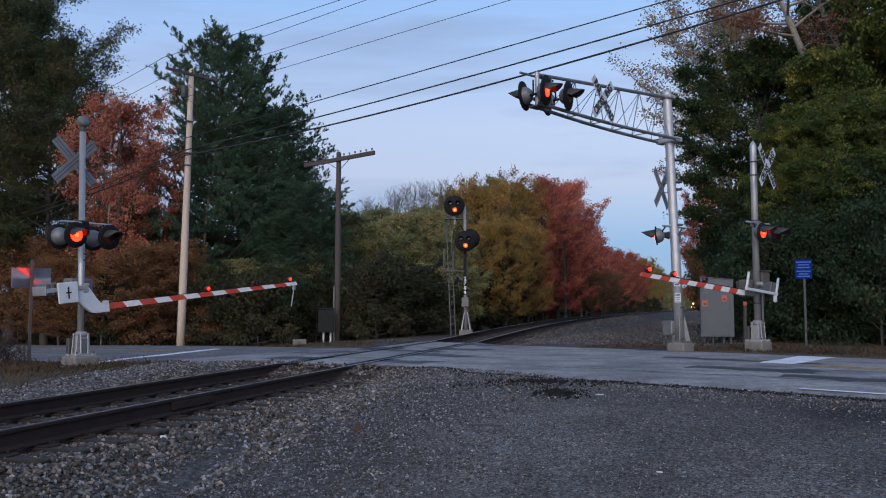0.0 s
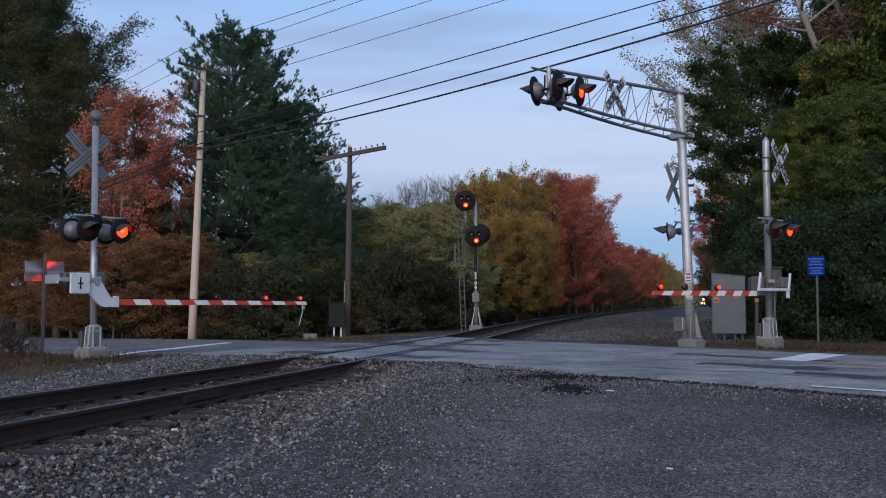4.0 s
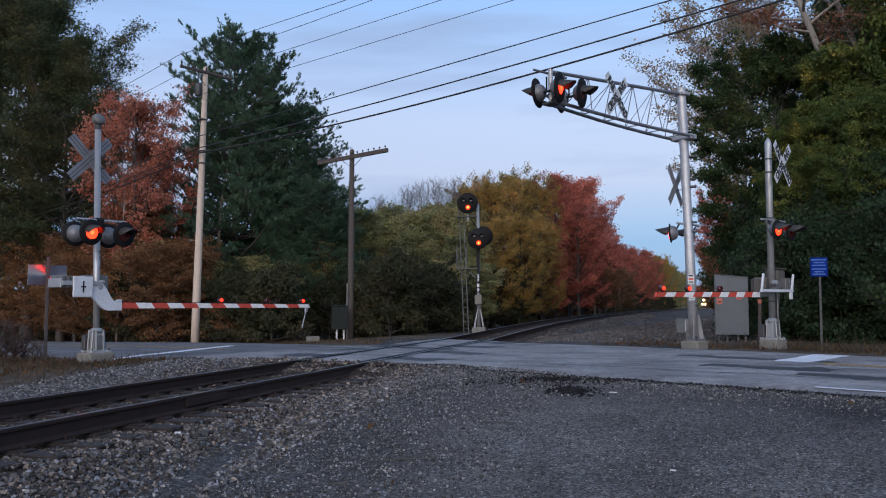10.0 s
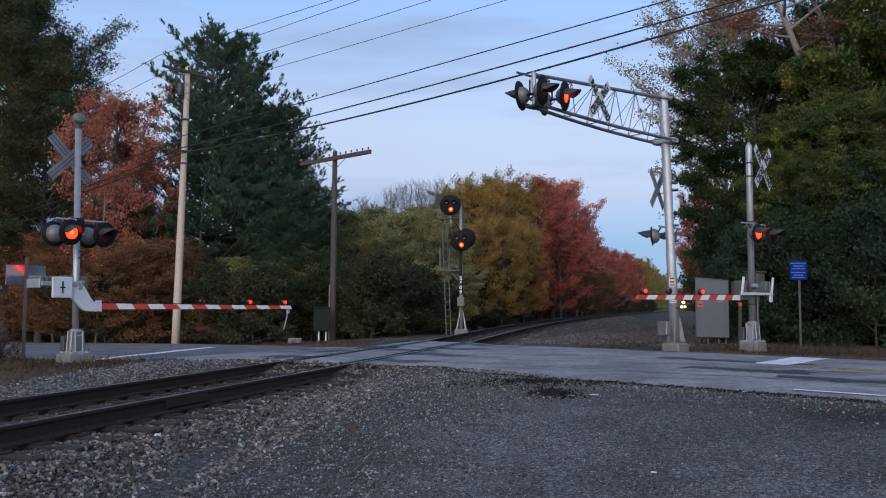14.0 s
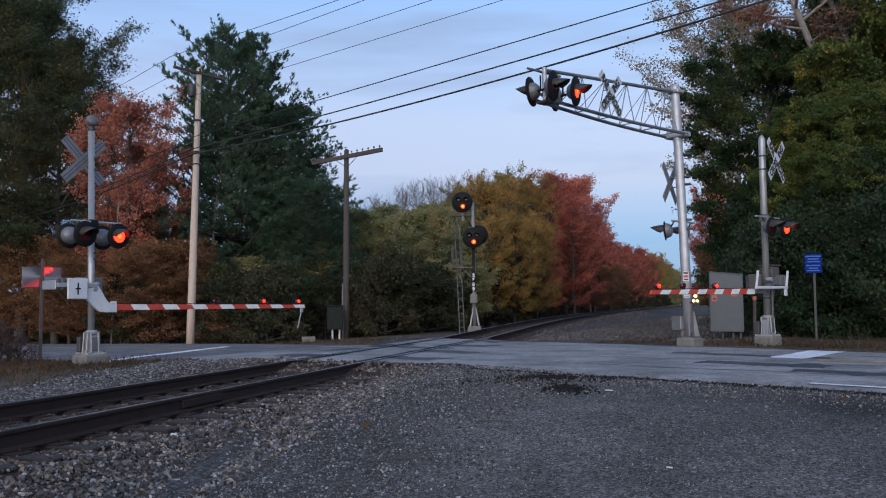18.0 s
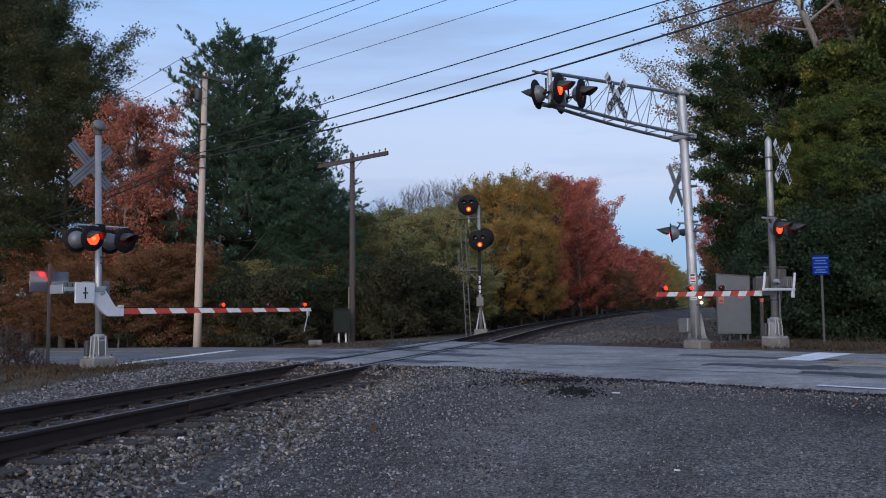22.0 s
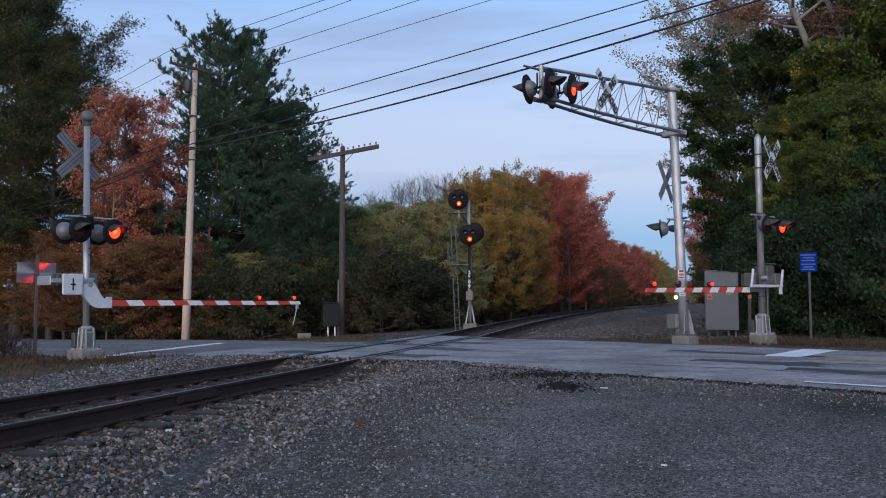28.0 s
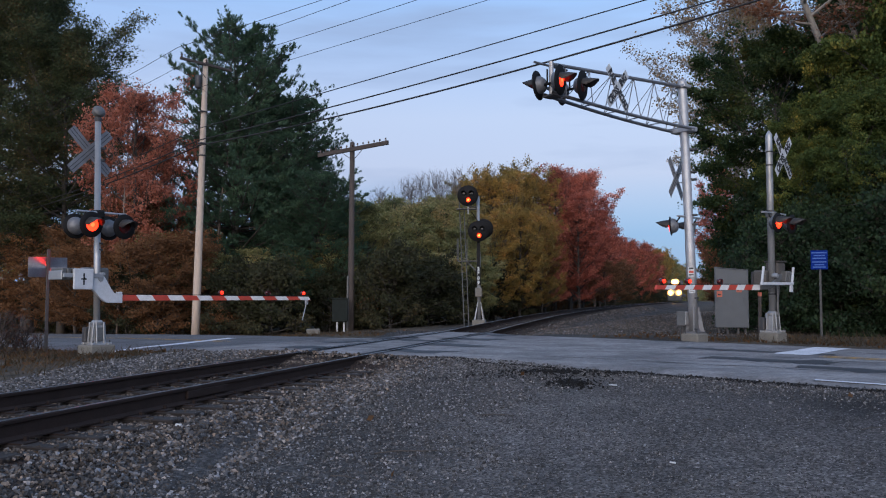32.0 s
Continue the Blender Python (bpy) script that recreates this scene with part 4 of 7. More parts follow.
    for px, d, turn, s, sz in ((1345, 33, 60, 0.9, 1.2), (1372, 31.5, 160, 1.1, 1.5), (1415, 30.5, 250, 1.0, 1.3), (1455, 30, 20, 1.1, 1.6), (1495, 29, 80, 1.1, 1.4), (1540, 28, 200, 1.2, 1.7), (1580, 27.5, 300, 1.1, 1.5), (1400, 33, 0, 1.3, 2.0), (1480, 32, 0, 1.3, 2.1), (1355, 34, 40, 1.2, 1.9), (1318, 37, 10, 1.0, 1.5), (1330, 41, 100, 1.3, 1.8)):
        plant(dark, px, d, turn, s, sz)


def snag(px, d, top, lean, r, label):
    """A slender dead trunk with a few broken stubs."""
    rng = np.random.default_rng(int(px))
    x, y, z = spot(px, d)
    ob = thing("dead_trunk", pose(x, y, z), label, "trunk")
    pts = [Vector((lean * (i / 6) ** 1.3 + 0.05 * rng.normal(), 0.05 * rng.normal(), top * i / 6 - (0.2 if i == 0 else 0))) for i in range(7)]
    v, f = tube(pts, [r * (1 - 0.11 * i) for i in range(7)], 8)
    part("trunk", mesh_of("trunk", [tuple(p) for p in v], f, M_TWIG, True), None, ob)
    for i in (3, 4, 5):
        p = pts[i]
        part("stub", rod(B(), p, p + Vector((rng.uniform(-0.7, 0.7), 0.1, 0.45)), r * 0.3, r * 0.1, 5), M_TWIG, ob)


woods()
snag(352, 46.5, 11.6, 0.85, 0.11, "pale slender dead trunk leaning before the pine")
snag(184, 41.2, 8.2, 0.2, 0.08, "pale slender trunk among the autumn trees")
snag(206, 43.5, 7.6, -0.5, 0.07, "pale slender trunk among the autumn trees")
snag(560, 46.5, 6.0, 0.3, 0.06, "thin grey trunk in the shade of the wood")


# ---- more materials ----
M_ALU = material("brushed_aluminium", (0.33, 0.335, 0.345), 0.45, metal=0.6, vary=0.18, scale=4, fine=60, bump=0.05)
M_BLACK = material("flat_black_paint", (0.007, 0.007, 0.008), 0.7, spec=0.2, vary=0.3, scale=6, fine=60, bump=0.05)
M_DOME = material("grey_lamp_housing", (0.13, 0.135, 0.15), 0.5, metal=0.3, vary=0.25, scale=7, fine=50, bump=0.05)
M_LENS = material("dark_red_lens", (0.05, 0.004, 0.004), 0.2, vary=0.2, scale=10, fine=80, bump=0.1)
M_GLOW = material("lit_red_lens", (0.5, 0.03, 0.01), 0.3, vary=0.1, bump=0, emit=(1.0, 0.018, 0.005), strength=0.9)
M_GLOWHOT = material("lit_lens_centre", (0.8, 0.2, 0.03), 0.3, vary=0.1, bump=0, emit=(1.0, 0.042, 0.012), strength=1.0)
M_GLOWFULL = material("lit_red_lens_beam", (0.5, 0.03, 0.01), 0.3, vary=0.1, bump=0, emit=(1.0, 0.03, 0.012), strength=14.0)
M_HOOD = material("hood_black", (0.028, 0.026, 0.026), 0.55, spec=0.3, vary=0.2, bump=0.05)
M_GATELAMP = material("lit_gate_lamp", (0.6, 0.03, 0.01), 0.3, vary=0.1, bump=0, emit=(1.0, 0.018, 0.006), strength=0.45)
M_SIGLENS = material("dark_signal_lens", (0.02, 0.022, 0.024), 0.12, vary=0.1, bump=0)
M_SIGRED = material("lit_signal_red", (0.8, 0.1, 0.02), 0.3, vary=0.1, bump=0, emit=(1.0, 0.03, 0.008), strength=0.4)
M_SIGHOT = material("lit_signal_core", (0.8, 0.4, 0.05), 0.3, vary=0.1, bump=0, emit=(1.0, 0.22, 0.04), strength=0.5)
M_WHITE = material("white_enamel", (0.46, 0.48, 0.52), 0.5, vary=0.16, scale=5, fine=50, bump=0.05)
M_SIGNBACK = material("bare_sign_back", (0.18, 0.18, 0.19), 0.4, metal=0.5, vary=0.22, scale=5, fine=50, bump=0.05)
M_SIGNWHITE = material("reflective_white", (0.45, 0.47, 0.49), 0.55, vary=0.12, scale=5, fine=60, bump=0.03)
M_SIGNBLACK = material("sign_black", (0.018, 0.018, 0.02), 0.6, vary=0.1, bump=0)
M_ARMWHITE = material("gate_white", (0.60, 0.60, 0.60), 0.55, vary=0.15, scale=6, fine=40, bump=0.05)
M_ARMRED = material("gate_red", (0.42, 0.05, 0.03), 0.55, vary=0.2, scale=6, fine=40, bump=0.05)
M_CABINET = material("grey_cabinet_paint", (0.074, 0.083, 0.096), 0.55, vary=0.12, scale=3, fine=60, bump=0.05)
M_ORANGE_ST = material("orange_sticker", (0.42, 0.10, 0.06), 0.6, vary=0.15)
M_BLUE = material("blue_sign", (0.005, 0.022, 0.16), 0.7, spec=0.03, vary=0.12, scale=5)
M_PALEBLUE = material("pale_sign_print", (0.07, 0.13, 0.36), 0.7, spec=0.03, vary=0.1)
M_OLDCASE = material("weathered_case", (0.062, 0.056, 0.052), 0.7, vary=0.35, scale=5, fine=40)
M_GREENSTEEL = material("weathered_green_box", (0.014, 0.018, 0.017), 0.9, spec=0.2, vary=0.35, scale=5, fine=40)
M_TRUSS = material("dull_galvanised_truss", (0.15, 0.155, 0.17), 0.55, metal=0.5, vary=0.2, scale=5, fine=45, bump=0.05)
M_LADDER = material("dull_steel", (0.12, 0.122, 0.124), 0.6, metal=0.4, vary=0.25)
M_DARKSTEEL = material("dark_steel", (0.06, 0.06, 0.065), 0.6, metal=0.4, vary=0.3)
M_POSTGREEN = material("sign_post_steel", (0.05, 0.054, 0.056), 0.6, metal=0.4, vary=0.25)
M_LOCO = material("locomotive_paint", (0.05, 0.055, 0.06), 0.5, vary=0.3, scale=2, fine=20)
M_LOCOGLASS = material("cab_glass", (0.01, 0.012, 0.014), 0.1, vary=0.05, bump=0)
M_BEAM = material("headlight_core", (1, 0.8, 0.4), 0.3, vary=0.05, bump=0, emit=(1.0, 0.62, 0.25), strength=120.0)
# glowing rings about the bulb: the headlight's glare put into the material
M_REFLECTOR_GLARE = material("headlight_reflector_glare", (1, 0.8, 0.4), 0.3, vary=0.05, bump=0, emit=(1.0, 0.58, 0.20), strength=1.2)
M_RIM_GLARE = material("headlight_rim_glare", (1, 0.6, 0.2), 0.3, vary=0.05, bump=0, emit=(1.0, 0.42, 0.10), strength=0.45)
M_PAINT = material("worn_road_paint", (0.55, 0.56, 0.60), 0.7, vary=0.35, scale=3, fine=60, bump=0.2)
M_YELLOW = material("worn_yellow_paint", (0.42, 0.24, 0.06), 0.7, vary=0.4, scale=3, fine=60, bump=0.2)
M_TAR = material("tar_patch", (0.028, 0.029, 0.033), 0.7, vary=0.3, scale=1.5, fine=60, bump=0.3)
M_RUBBER = material("crossing_panel", (0.03, 0.03, 0.034), 0.75, vary=0.35, scale=2, fine=50, bump=0.3)
M_INSUL = material("brown_insulator", (0.05, 0.03, 0.022), 0.25, vary=0.2, bump=0)


def letters(text, size, m, mat, parent, name="lettering", squeeze=1.0):
    """Writing as a thin mesh, its middle at m, reading along x with y up."""
    cu = bpy.data.curves.new(name, "FONT")
    cu.body, cu.size, cu.align_x, cu.align_y, cu.extrude = text, size, "CENTER", "CENTER", 0.002
    cu.offset = size * 0.05
    tmp = bpy.data.objects.new(name, cu)
    me = bpy.data.meshes.new_from_object(tmp)
    bpy.data.objects.remove(tmp)
    me.materials.clear()
    me.materials.append(mat)
    return part(name, me, None, parent, "", m @ Matrix.Diagonal((squeeze, 1, 1, 1)))


# all flashing lenses: (glowing part, rest pose, shift of its phase)
FLASH = []
FACE_X = Matrix.Rotation(radians(90), 4, "Z") @ Matrix.Rotation(radians(90), 4, "X")   # a plate's x, y to local y, z


def lamp(parent, m, start, r=0.25, live=True, strong=False):
    """A flashing light that looks along +x of m: disc, housing, hood, lens, glow."""
    turn = m @ Matrix.Rotation(radians(90), 4, "Y")
    disc = part("background_disc", lathe(B(), [(0.0001, -0.02), (r, -0.015), (r + 0.006, 0.0), (r, 0.012), (0.16, 0.02), (0.0001, 0.02)], seg=32, cap=False), M_BLACK, parent, "", turn, True)
    housing = lathe(B(), [(0.205, -0.02), (0.2, -0.06), (0.175, -0.13), (0.125, -0.18), (0.06, -0.205), (0.0001, -0.21)], seg=28, cap=False)
    part("housing", housing, M_DOME, parent, "grey domed lamp housing", turn, True)
    hood = B()
    k = 15
    rows = []
    for i in range(k):
        t = math.pi * (0.02 + 0.96 * i / (k - 1))
        c, s = math.cos(t), math.sin(t)
        reach = 0.10 + 0.28 * max(0.0, s) ** 0.7
        rows.append([hood.verts.new((x, 0.172 * c * f, 0.172 * s * f - drop)) for x, f, drop in ((0.0, 1, 0), (reach * 0.5, 1, 0.01), (reach, 1, 0.035), (reach, 0.965, 0.035), (reach * 0.5, 0.965, 0.01), (0.0, 0.965, 0))])
    for a, b in zip(rows, rows[1:]):
        for j in range(5):
            hood.faces.new((a[j], a[j + 1], b[j + 1], b[j]))
    part("hood", hood, M_HOOD, parent, "", m, True)
    part("lens", lathe(B(), [(0.155, 0.018), (0.15, 0.03), (0.10, 0.038), (0.0001, 0.042)], seg=28, cap=False), M_LENS, parent, "unlit dark red glass lens", turn, True)
    if live:
        g = lathe(B(), [(0.15, 0.0), (0.10, 0.007), (0.052, 0.010), (0.0001, 0.0105)], seg=28, cap=False)
        me = bpy.data.meshes.new("glow")
        g.to_mesh(me)
        g.free()
        me.materials.append(M_GLOWFULL if strong else M_GLOW)
        me.materials.append(M_GLOWFULL if strong else M_GLOWHOT)
        me.polygons.foreach_set("material_index", [1 if i >= 56 else 0 for i in range(len(me.polygons))])
        ob = part("lit_lens", me, None, parent, "glowing orange-red lens", turn)
        FLASH.append((ob, turn, start, 0.035, 0.0))
    return disc


def crossbuck(parent, m, length, width, printed, back=M_SIGNBACK):
    """Two crossed blades facing +x of m, with their words."""
    for sgn in (1, -1):
        blade = part("blade", box(B(), 0.006, length, width, pose(0.004 * sgn, 0, 0, 45 * sgn), 0.002), M_SIGNWHITE if printed else back, parent, "white crossbuck blade" if printed else "bare aluminium back of a crossbuck blade", m)
        if not printed:
            for w in (-0.5, 0.5):
                part("blade_rib", box(B(), 0.012, length * 0.98, 0.018, pose(0.004 * sgn, 0, 0, 45 * sgn) @ Matrix.Translation((0, 0, w * width * 0.32)), 0.002), M_DARKSTEEL, parent, "", m)
    if printed:
        s = width * 1.12
        words = ((-1, ("RAIL", "ROAD")), (1, ("CROSS", "ING")))
        for sgn, (one, two) in words:
            for text, off, sq in ((one, -1, 0.8), (two, 1, 0.8)):
                mm = m @ pose(0.0085 if sgn < 0 else 0.0125, 0, 0, 45 * sgn) @ Matrix.Translation((0, off * length * (0.27 if text != "CROSS" else 0.21), 0)) @ FACE_X
                letters(text, s, mm, M_SIGNBLACK, parent, "lettering", 0.72 if len(text) > 3 else 0.8)
    for z in (0.12, -0.12):
        part("bracket", rod(B(), (0.0, -0.01, z), (-0.2, -0.01, z), 0.012), M_DARKSTEEL, parent, "", m)


def mast_base(parent, wide, dz=0.0):
    """Foundation and base casting, dz above the thing's origin."""
    f = box(B(), wide, wide, 0.5, pose(0, 0, dz - 0.05), 0.03)
    part("foundation", f, M_CONC, parent, "stained concrete foundation block")
    flare = B()
    lathe(flare, [(0.24, dz + 0.2), (0.235, dz + 0.24), (0.17, dz + 0.28), (0.15, dz + 0.62), (0.10, dz + 0.68)], seg=4)
    part("base_casting", flare, M_ALU, parent, "cast aluminium mast base", Matrix.Rotation(radians(45), 4, "Z"))
    for k in range(4):
        fin = B()
        t = math.radians(90 * k)
        box(fin, 0.035, 0.03, 0.48, Matrix.Rotation(t, 4, "Z") @ pose(0.145, 0.085, dz + 0.47, 0, -4), 0.006)
        box(fin, 0.035, 0.03, 0.48, Matrix.Rotation(t, 4, "Z") @ pose(0.145, -0.085, dz + 0.47, 0, -4), 0.006)
        part("base_rib", fin, M_ALU, parent)
        part("base_lug", box(B(), 0.10, 0.10, 0.05, Matrix.Rotation(t, 4, "Z") @ pose(0.19, 0.19, dz + 0.225), 0.01), M_ALU, parent)
    part("base_collar", lathe(B(), [(0.13, dz + 0.66), (0.135, dz + 0.71), (0.10, dz + 0.75), (0.08, dz + 0.75)], None, 18), M_ALU, parent)
    part("base_door", box(B(), 0.012, 0.13, 0.30, pose(0.152, 0, dz + 0.44, 0, -3), 0.004), M_LADDER, parent)
    part("junction_box", box(B(), 0.14, 0.2, 0.34, pose(-0.2, -0.12, dz + 0.42), 0.02), M_DARKSTEEL, parent)
    for x in (-0.2, 0.2):
        for y in (-0.2, 0.2):
            part("anchor_bolt", rod(B(), (x, y, dz + 0.18), (x, y, dz + 0.3), 0.016, seg=6), M_DARKSTEEL, parent)


def clamps(parent, zs, r):
    for z in zs:
        part("clamp", lathe(B(), [(r, z - 0.02), (r + 0.012, z - 0.02), (r + 0.012, z + 0.02), (r, z + 0.02)], seg=18), M_DARKSTEEL, parent)


def gate_arm(parent, pivot, side, stripes, reach0, drop, start, spots, w, odd):
    """The striped arm on its own pivot; it runs along side * y. Returns the moving part."""
    arm = new("gate_arm")
    arm.parent = parent
    arm.matrix_basis = Matrix.Translation(pivot)
    arm["label"] = "red and white striped gate arm with red lamps"
    # goose-neck bracket
    r = reach0
    pts = [(-0.36, -0.02), (-0.22, -0.015), (-0.09, -0.02), (-0.02, -0.06), (0.03, -0.13), (0.16, -0.34), (0.23, -0.43), (0.30, -drop + 0.09), (r, -drop + 0.085)]
    low = [(-0.36, -0.33), (-0.30, -0.35), (-0.22, -0.42), (-0.13, -0.51), (-0.06, -0.575), (0.01, -0.63), (0.10, -drop - 0.115), (0.2, -drop - 0.12), (r, -drop - 0.12)]
    if odd:
        pts = [(0.0, 0.05), (0.12 * r, 0.03), (0.26 * r, -0.10), (0.6 * r, -drop + 0.05), (r, -drop + 0.055)]
        low = [(0.0, -0.09), (0.08 * r, -0.11), (0.22 * r, -0.23), (0.6 * r, -drop - 0.05), (r, -drop - 0.055)]
    nb = B()
    for x in (0.10, 0.19):
        a = [nb.verts.new((x, side * y, z)) for y, z in pts]
        b = [nb.verts.new((x, side * y, z)) for y, z in low]
        if x < 0.15:
            a0, b0 = a, b
        for i in range(len(a) - 1):
            nb.faces.new((a[i], a[i + 1], b[i + 1], b[i]))
    for i in range(len(a) - 1):
        nb.faces.new((a[i], a[i + 1], a0[i + 1], a0[i]))
        nb.faces.new((b[i], b[i + 1], b0[i + 1], b0[i]))
    nb.faces.new((a[-1], b[-1], b0[-1], a0[-1]))
    bmesh.ops.recalc_face_normals(nb, faces=nb.faces)
    part("arm_bracket", nb, M_LADDER if odd else M_WHITE, arm, "dull grey arm bracket" if odd else "white painted goose-neck bracket")
    at = (0.25 * reach0, 0.0) if odd else (-0.10, -0.12)
    part("pivot_bolt", lathe(B(), [(0.06, 0.07), (0.062, 0.20), (0.045, 0.212), (0.03, 0.212), (0.03, 0.204), (0.0001, 0.204)], Matrix.Translation((0, side * at[0], at[1])) @ Matrix.Rotation(radians(90), 4, "Y"), 16, cap=False), M_ALU, arm)
    if not odd:
        part("bracket_clamp", box(B(), 0.12, 0.10, 0.05, pose(0.145, side * (reach0 - 0.06), -drop + 0.11), 0.008), M_WHITE, arm)
        part("bracket_flange", box(B(), 0.02, 0.30, 0.05, pose(0.2, side * 0.26, -drop - 0.09), 0.004), M_WHITE, arm)
    # stripes
    total = stripes * w
    for i in range(stripes):
        y0, y1 = reach0 + i * w, reach0 + (i + 1) * w
        h0, h1 = 0.068 - 0.022 * i / stripes, 0.068 - 0.022 * (i + 1) / stripes
        sk = 0.05
        sb = B()
        vs = []
        for x in (0.10, 0.155):
            for y, z in ((y0 - sk * (i > 0), h0), (y1 - sk, h1), (y1 + sk * (i < stripes - 1), -h1), (y0 + sk * (i > 0), -h0)):
                vs.append(sb.verts.new((x, side * y, z - drop)))
        for q in ((0, 1, 2, 3), (7, 6, 5, 4), (0, 4, 5, 1), (1, 5, 6, 2), (2, 6, 7, 3), (3, 7, 4, 0)):
            sb.faces.new([vs[k] for k in q])
        bmesh.ops.recalc_face_normals(sb, faces=sb.faces)
        part("stripe", sb, M_ARMRED if i % 2 == odd else M_ARMWHITE, arm)
    # lamps: two that flash in turn, one steady at the tip
    for k, (y, st) in enumerate(zip(spots, (start, start + 0.55, None))):
        yy = side * (reach0 + total * y)
        z = 0.075 - drop
        part("lamp_base", box(B(), 0.06, 0.09, 0.08, pose(0.125, yy, z + 0.02), 0.01), M_BLACK, arm)
        face = Matrix.Translation((0.125, yy, z + 0.065)) @ Matrix.Rotation(radians(90), 4, "Y")
        part("lamp_body", lathe(B(), [(0.03, -0.08), (0.058, -0.06), (0.066, 0.04), (0.058, 0.04), (0.05, 0.022), (0.0001, 0.022)], face, 16, cap=False), M_LENS, arm, "", None, True)
        g = part("lamp_glow", lathe(B(), [(0.046, -0.012), (0.044, 0.010), (0.030, 0.026), (0.0001, 0.030)], None, 16, cap=False), M_GATELAMP, arm, "lit red gate lamp", face @ Matrix.Translation((0, 0, 0.05)))
        if st is not None:
            FLASH.append((g, face, st, 0.05, -0.03))
    part("wire", rod(B(), (0.127, side * reach0, 0.085 - drop), (0.127, side * (reach0 + total * 0.95), 0.065 - drop), 0.008, seg=5), M_BLACK, arm)
    if side > 0:
        part("tip_support", rod(B(), (0.127, side * (reach0 + total * 0.985), -drop - 0.02), (0.127, side * (reach0 + total * 0.955), -drop - 0.62), 0.014, seg=6), M_ALU, arm)
        part("tip_clamp", box(B(), 0.05, 0.1, 0.16, pose(0.127, side * (reach0 + total * 0.98), -drop - 0.1), 0.01), M_ALU, arm)
    return arm


ARMS = []


def gate_mechanism(parent, z, side, paint):
    """The grey drive housing on the mast, with the counterweights opposite the arm."""
    part("drive_housing", box(B(), 0.36, 0.56, 0.46, pose(-0.2, 0, z - 0.08), 0.04), paint, parent, "weathered grey gate drive housing")
    part("drive_cover", box(B(), 0.10, 0.48, 0.40, pose(-0.42, 0, z - 0.08), 0.03), M_DARKSTEEL, parent)
    part("shaft", rod(B(), (-0.3, 0, z), (0.24, 0, z), 0.035, seg=12), M_ALU, parent)


def counterweight(arm, side):
    for x in (-0.34, 0.20):
        part("weight_arm", box(B(), 0.04, 0.95, 0.10, pose(x, -side * 0.52, -0.05), 0.01), M_ALU, arm)
    for y in (0.72, 0.84, 0.95):
        part("counterweight", box(B(), 0.5, 0.09, 0.26, pose(-0.07, -side * y, -0.02), 0.015), M_LADDER, arm)
    part("weight_end", box(B(), 0.58, 0.03, 0.2, pose(-0.07, -side * 1.02, -0.05), 0.01), M_ALU, arm)


# ---- crossing signal on the near side, its backs to the west ----
def west_signal():
    base = (-8.2, 19.3, 0.34)
    ob = thing("crossing_signal", pose(*base, 0, 0, -38), "flashing crossing signal with bell, crossbuck and lowered gate", "signal", "crossing signals")
    mast_base(ob, 0.6, ground_z(-8.2, 19.3) - 0.34 + 0.02)
    tilt = pose(0, 0, 0, 1.2, 0)
    part("mast", lathe(B(), [(0.072, 0.3), (0.072, 3.05), (0.068, 3.05), (0.068, 5.28)], tilt, 20), M_ALU, ob, "aluminium tube mast", None, True)
    clamps(ob, (2.42, 3.1, 4.35, 4.62, 2.28), 0.07)
    bell = lathe(B(), [(0.03, -0.10), (0.09, -0.09), (0.13, -0.06), (0.135, -0.02), (0.12, 0.0), (0.14, 0.01), (0.145, 0.05), (0.12, 0.09), (0.05, 0.115), (0.0001, 0.12)], pose(0, -0.11, 5.45) @ Matrix.Rotation(radians(60), 4, "Y"), 20, cap=True)
    part("bell", bell, M_LADDER, ob, "dull grey crossing bell", None, True)
    part("bell_mount", lathe(B(), [(0.075, 5.23), (0.085, 5.30), (0.05, 5.37)], tilt, 14), M_DARKSTEEL, ob)
    crossbuck(ob, pose(-0.24, -0.15, 4.56), 1.33, 0.23, False)
    part("crossarm", rod(B(), (0.12, -0.62, 3.12), (0.12, 0.58, 3.12), 0.026), M_ALU, ob)
    part("crossarm_hub", box(B(), 0.3, 0.24, 0.2, pose(0.0, -0.06, 3.08), 0.04), M_BLACK, ob)
    for y, st in ((-0.42, 0.55), (0.38, 0.0)):
        part("hanger", rod(B(), (0.12, y, 3.12), (0.30, y, 2.84), 0.02), M_BLACK, ob)
        lamp(ob, pose(0.40, y, 2.81, 0, 4, 6), 0.2 + st, 0.285)
        lamp(ob, pose(-0.28, y - 0.02, 2.81, 0, 4, 180), 0.2 + st, 0.285, strong=True)
    gate_mechanism(ob, 1.72, 1, M_LADDER)
    arm = gate_arm(ob, (0.10, 0.0, 1.72), 1, 14, 0.44, 0.54, 0.33 + 0.55, (0.478, 0.742, 0.955), 0.415, 0)
    counterweight(arm, 1)
    part("weight_plate", box(B(), 0.05, 0.46, 0.46, pose(0.24, -0.54, -0.13), 0.015), M_WHITE, arm, "white painted plate with a black cross mark")
    part("plate_mark", box(B(), 0.012, 0.03, 0.26, pose(0.268, -0.54, -0.13)), M_BLACK, arm)
    part("plate_bar", box(B(), 0.012, 0.12, 0.03, pose(0.269, -0.54, -0.13)), M_BLACK, arm)
    ARMS.append((arm, Matrix.Translation((0.10, 0.0, 1.72)), 1, 6.6))
    return ob


# ---- crossing signal and gate beyond the road ----
EAST_TURN = -48.9


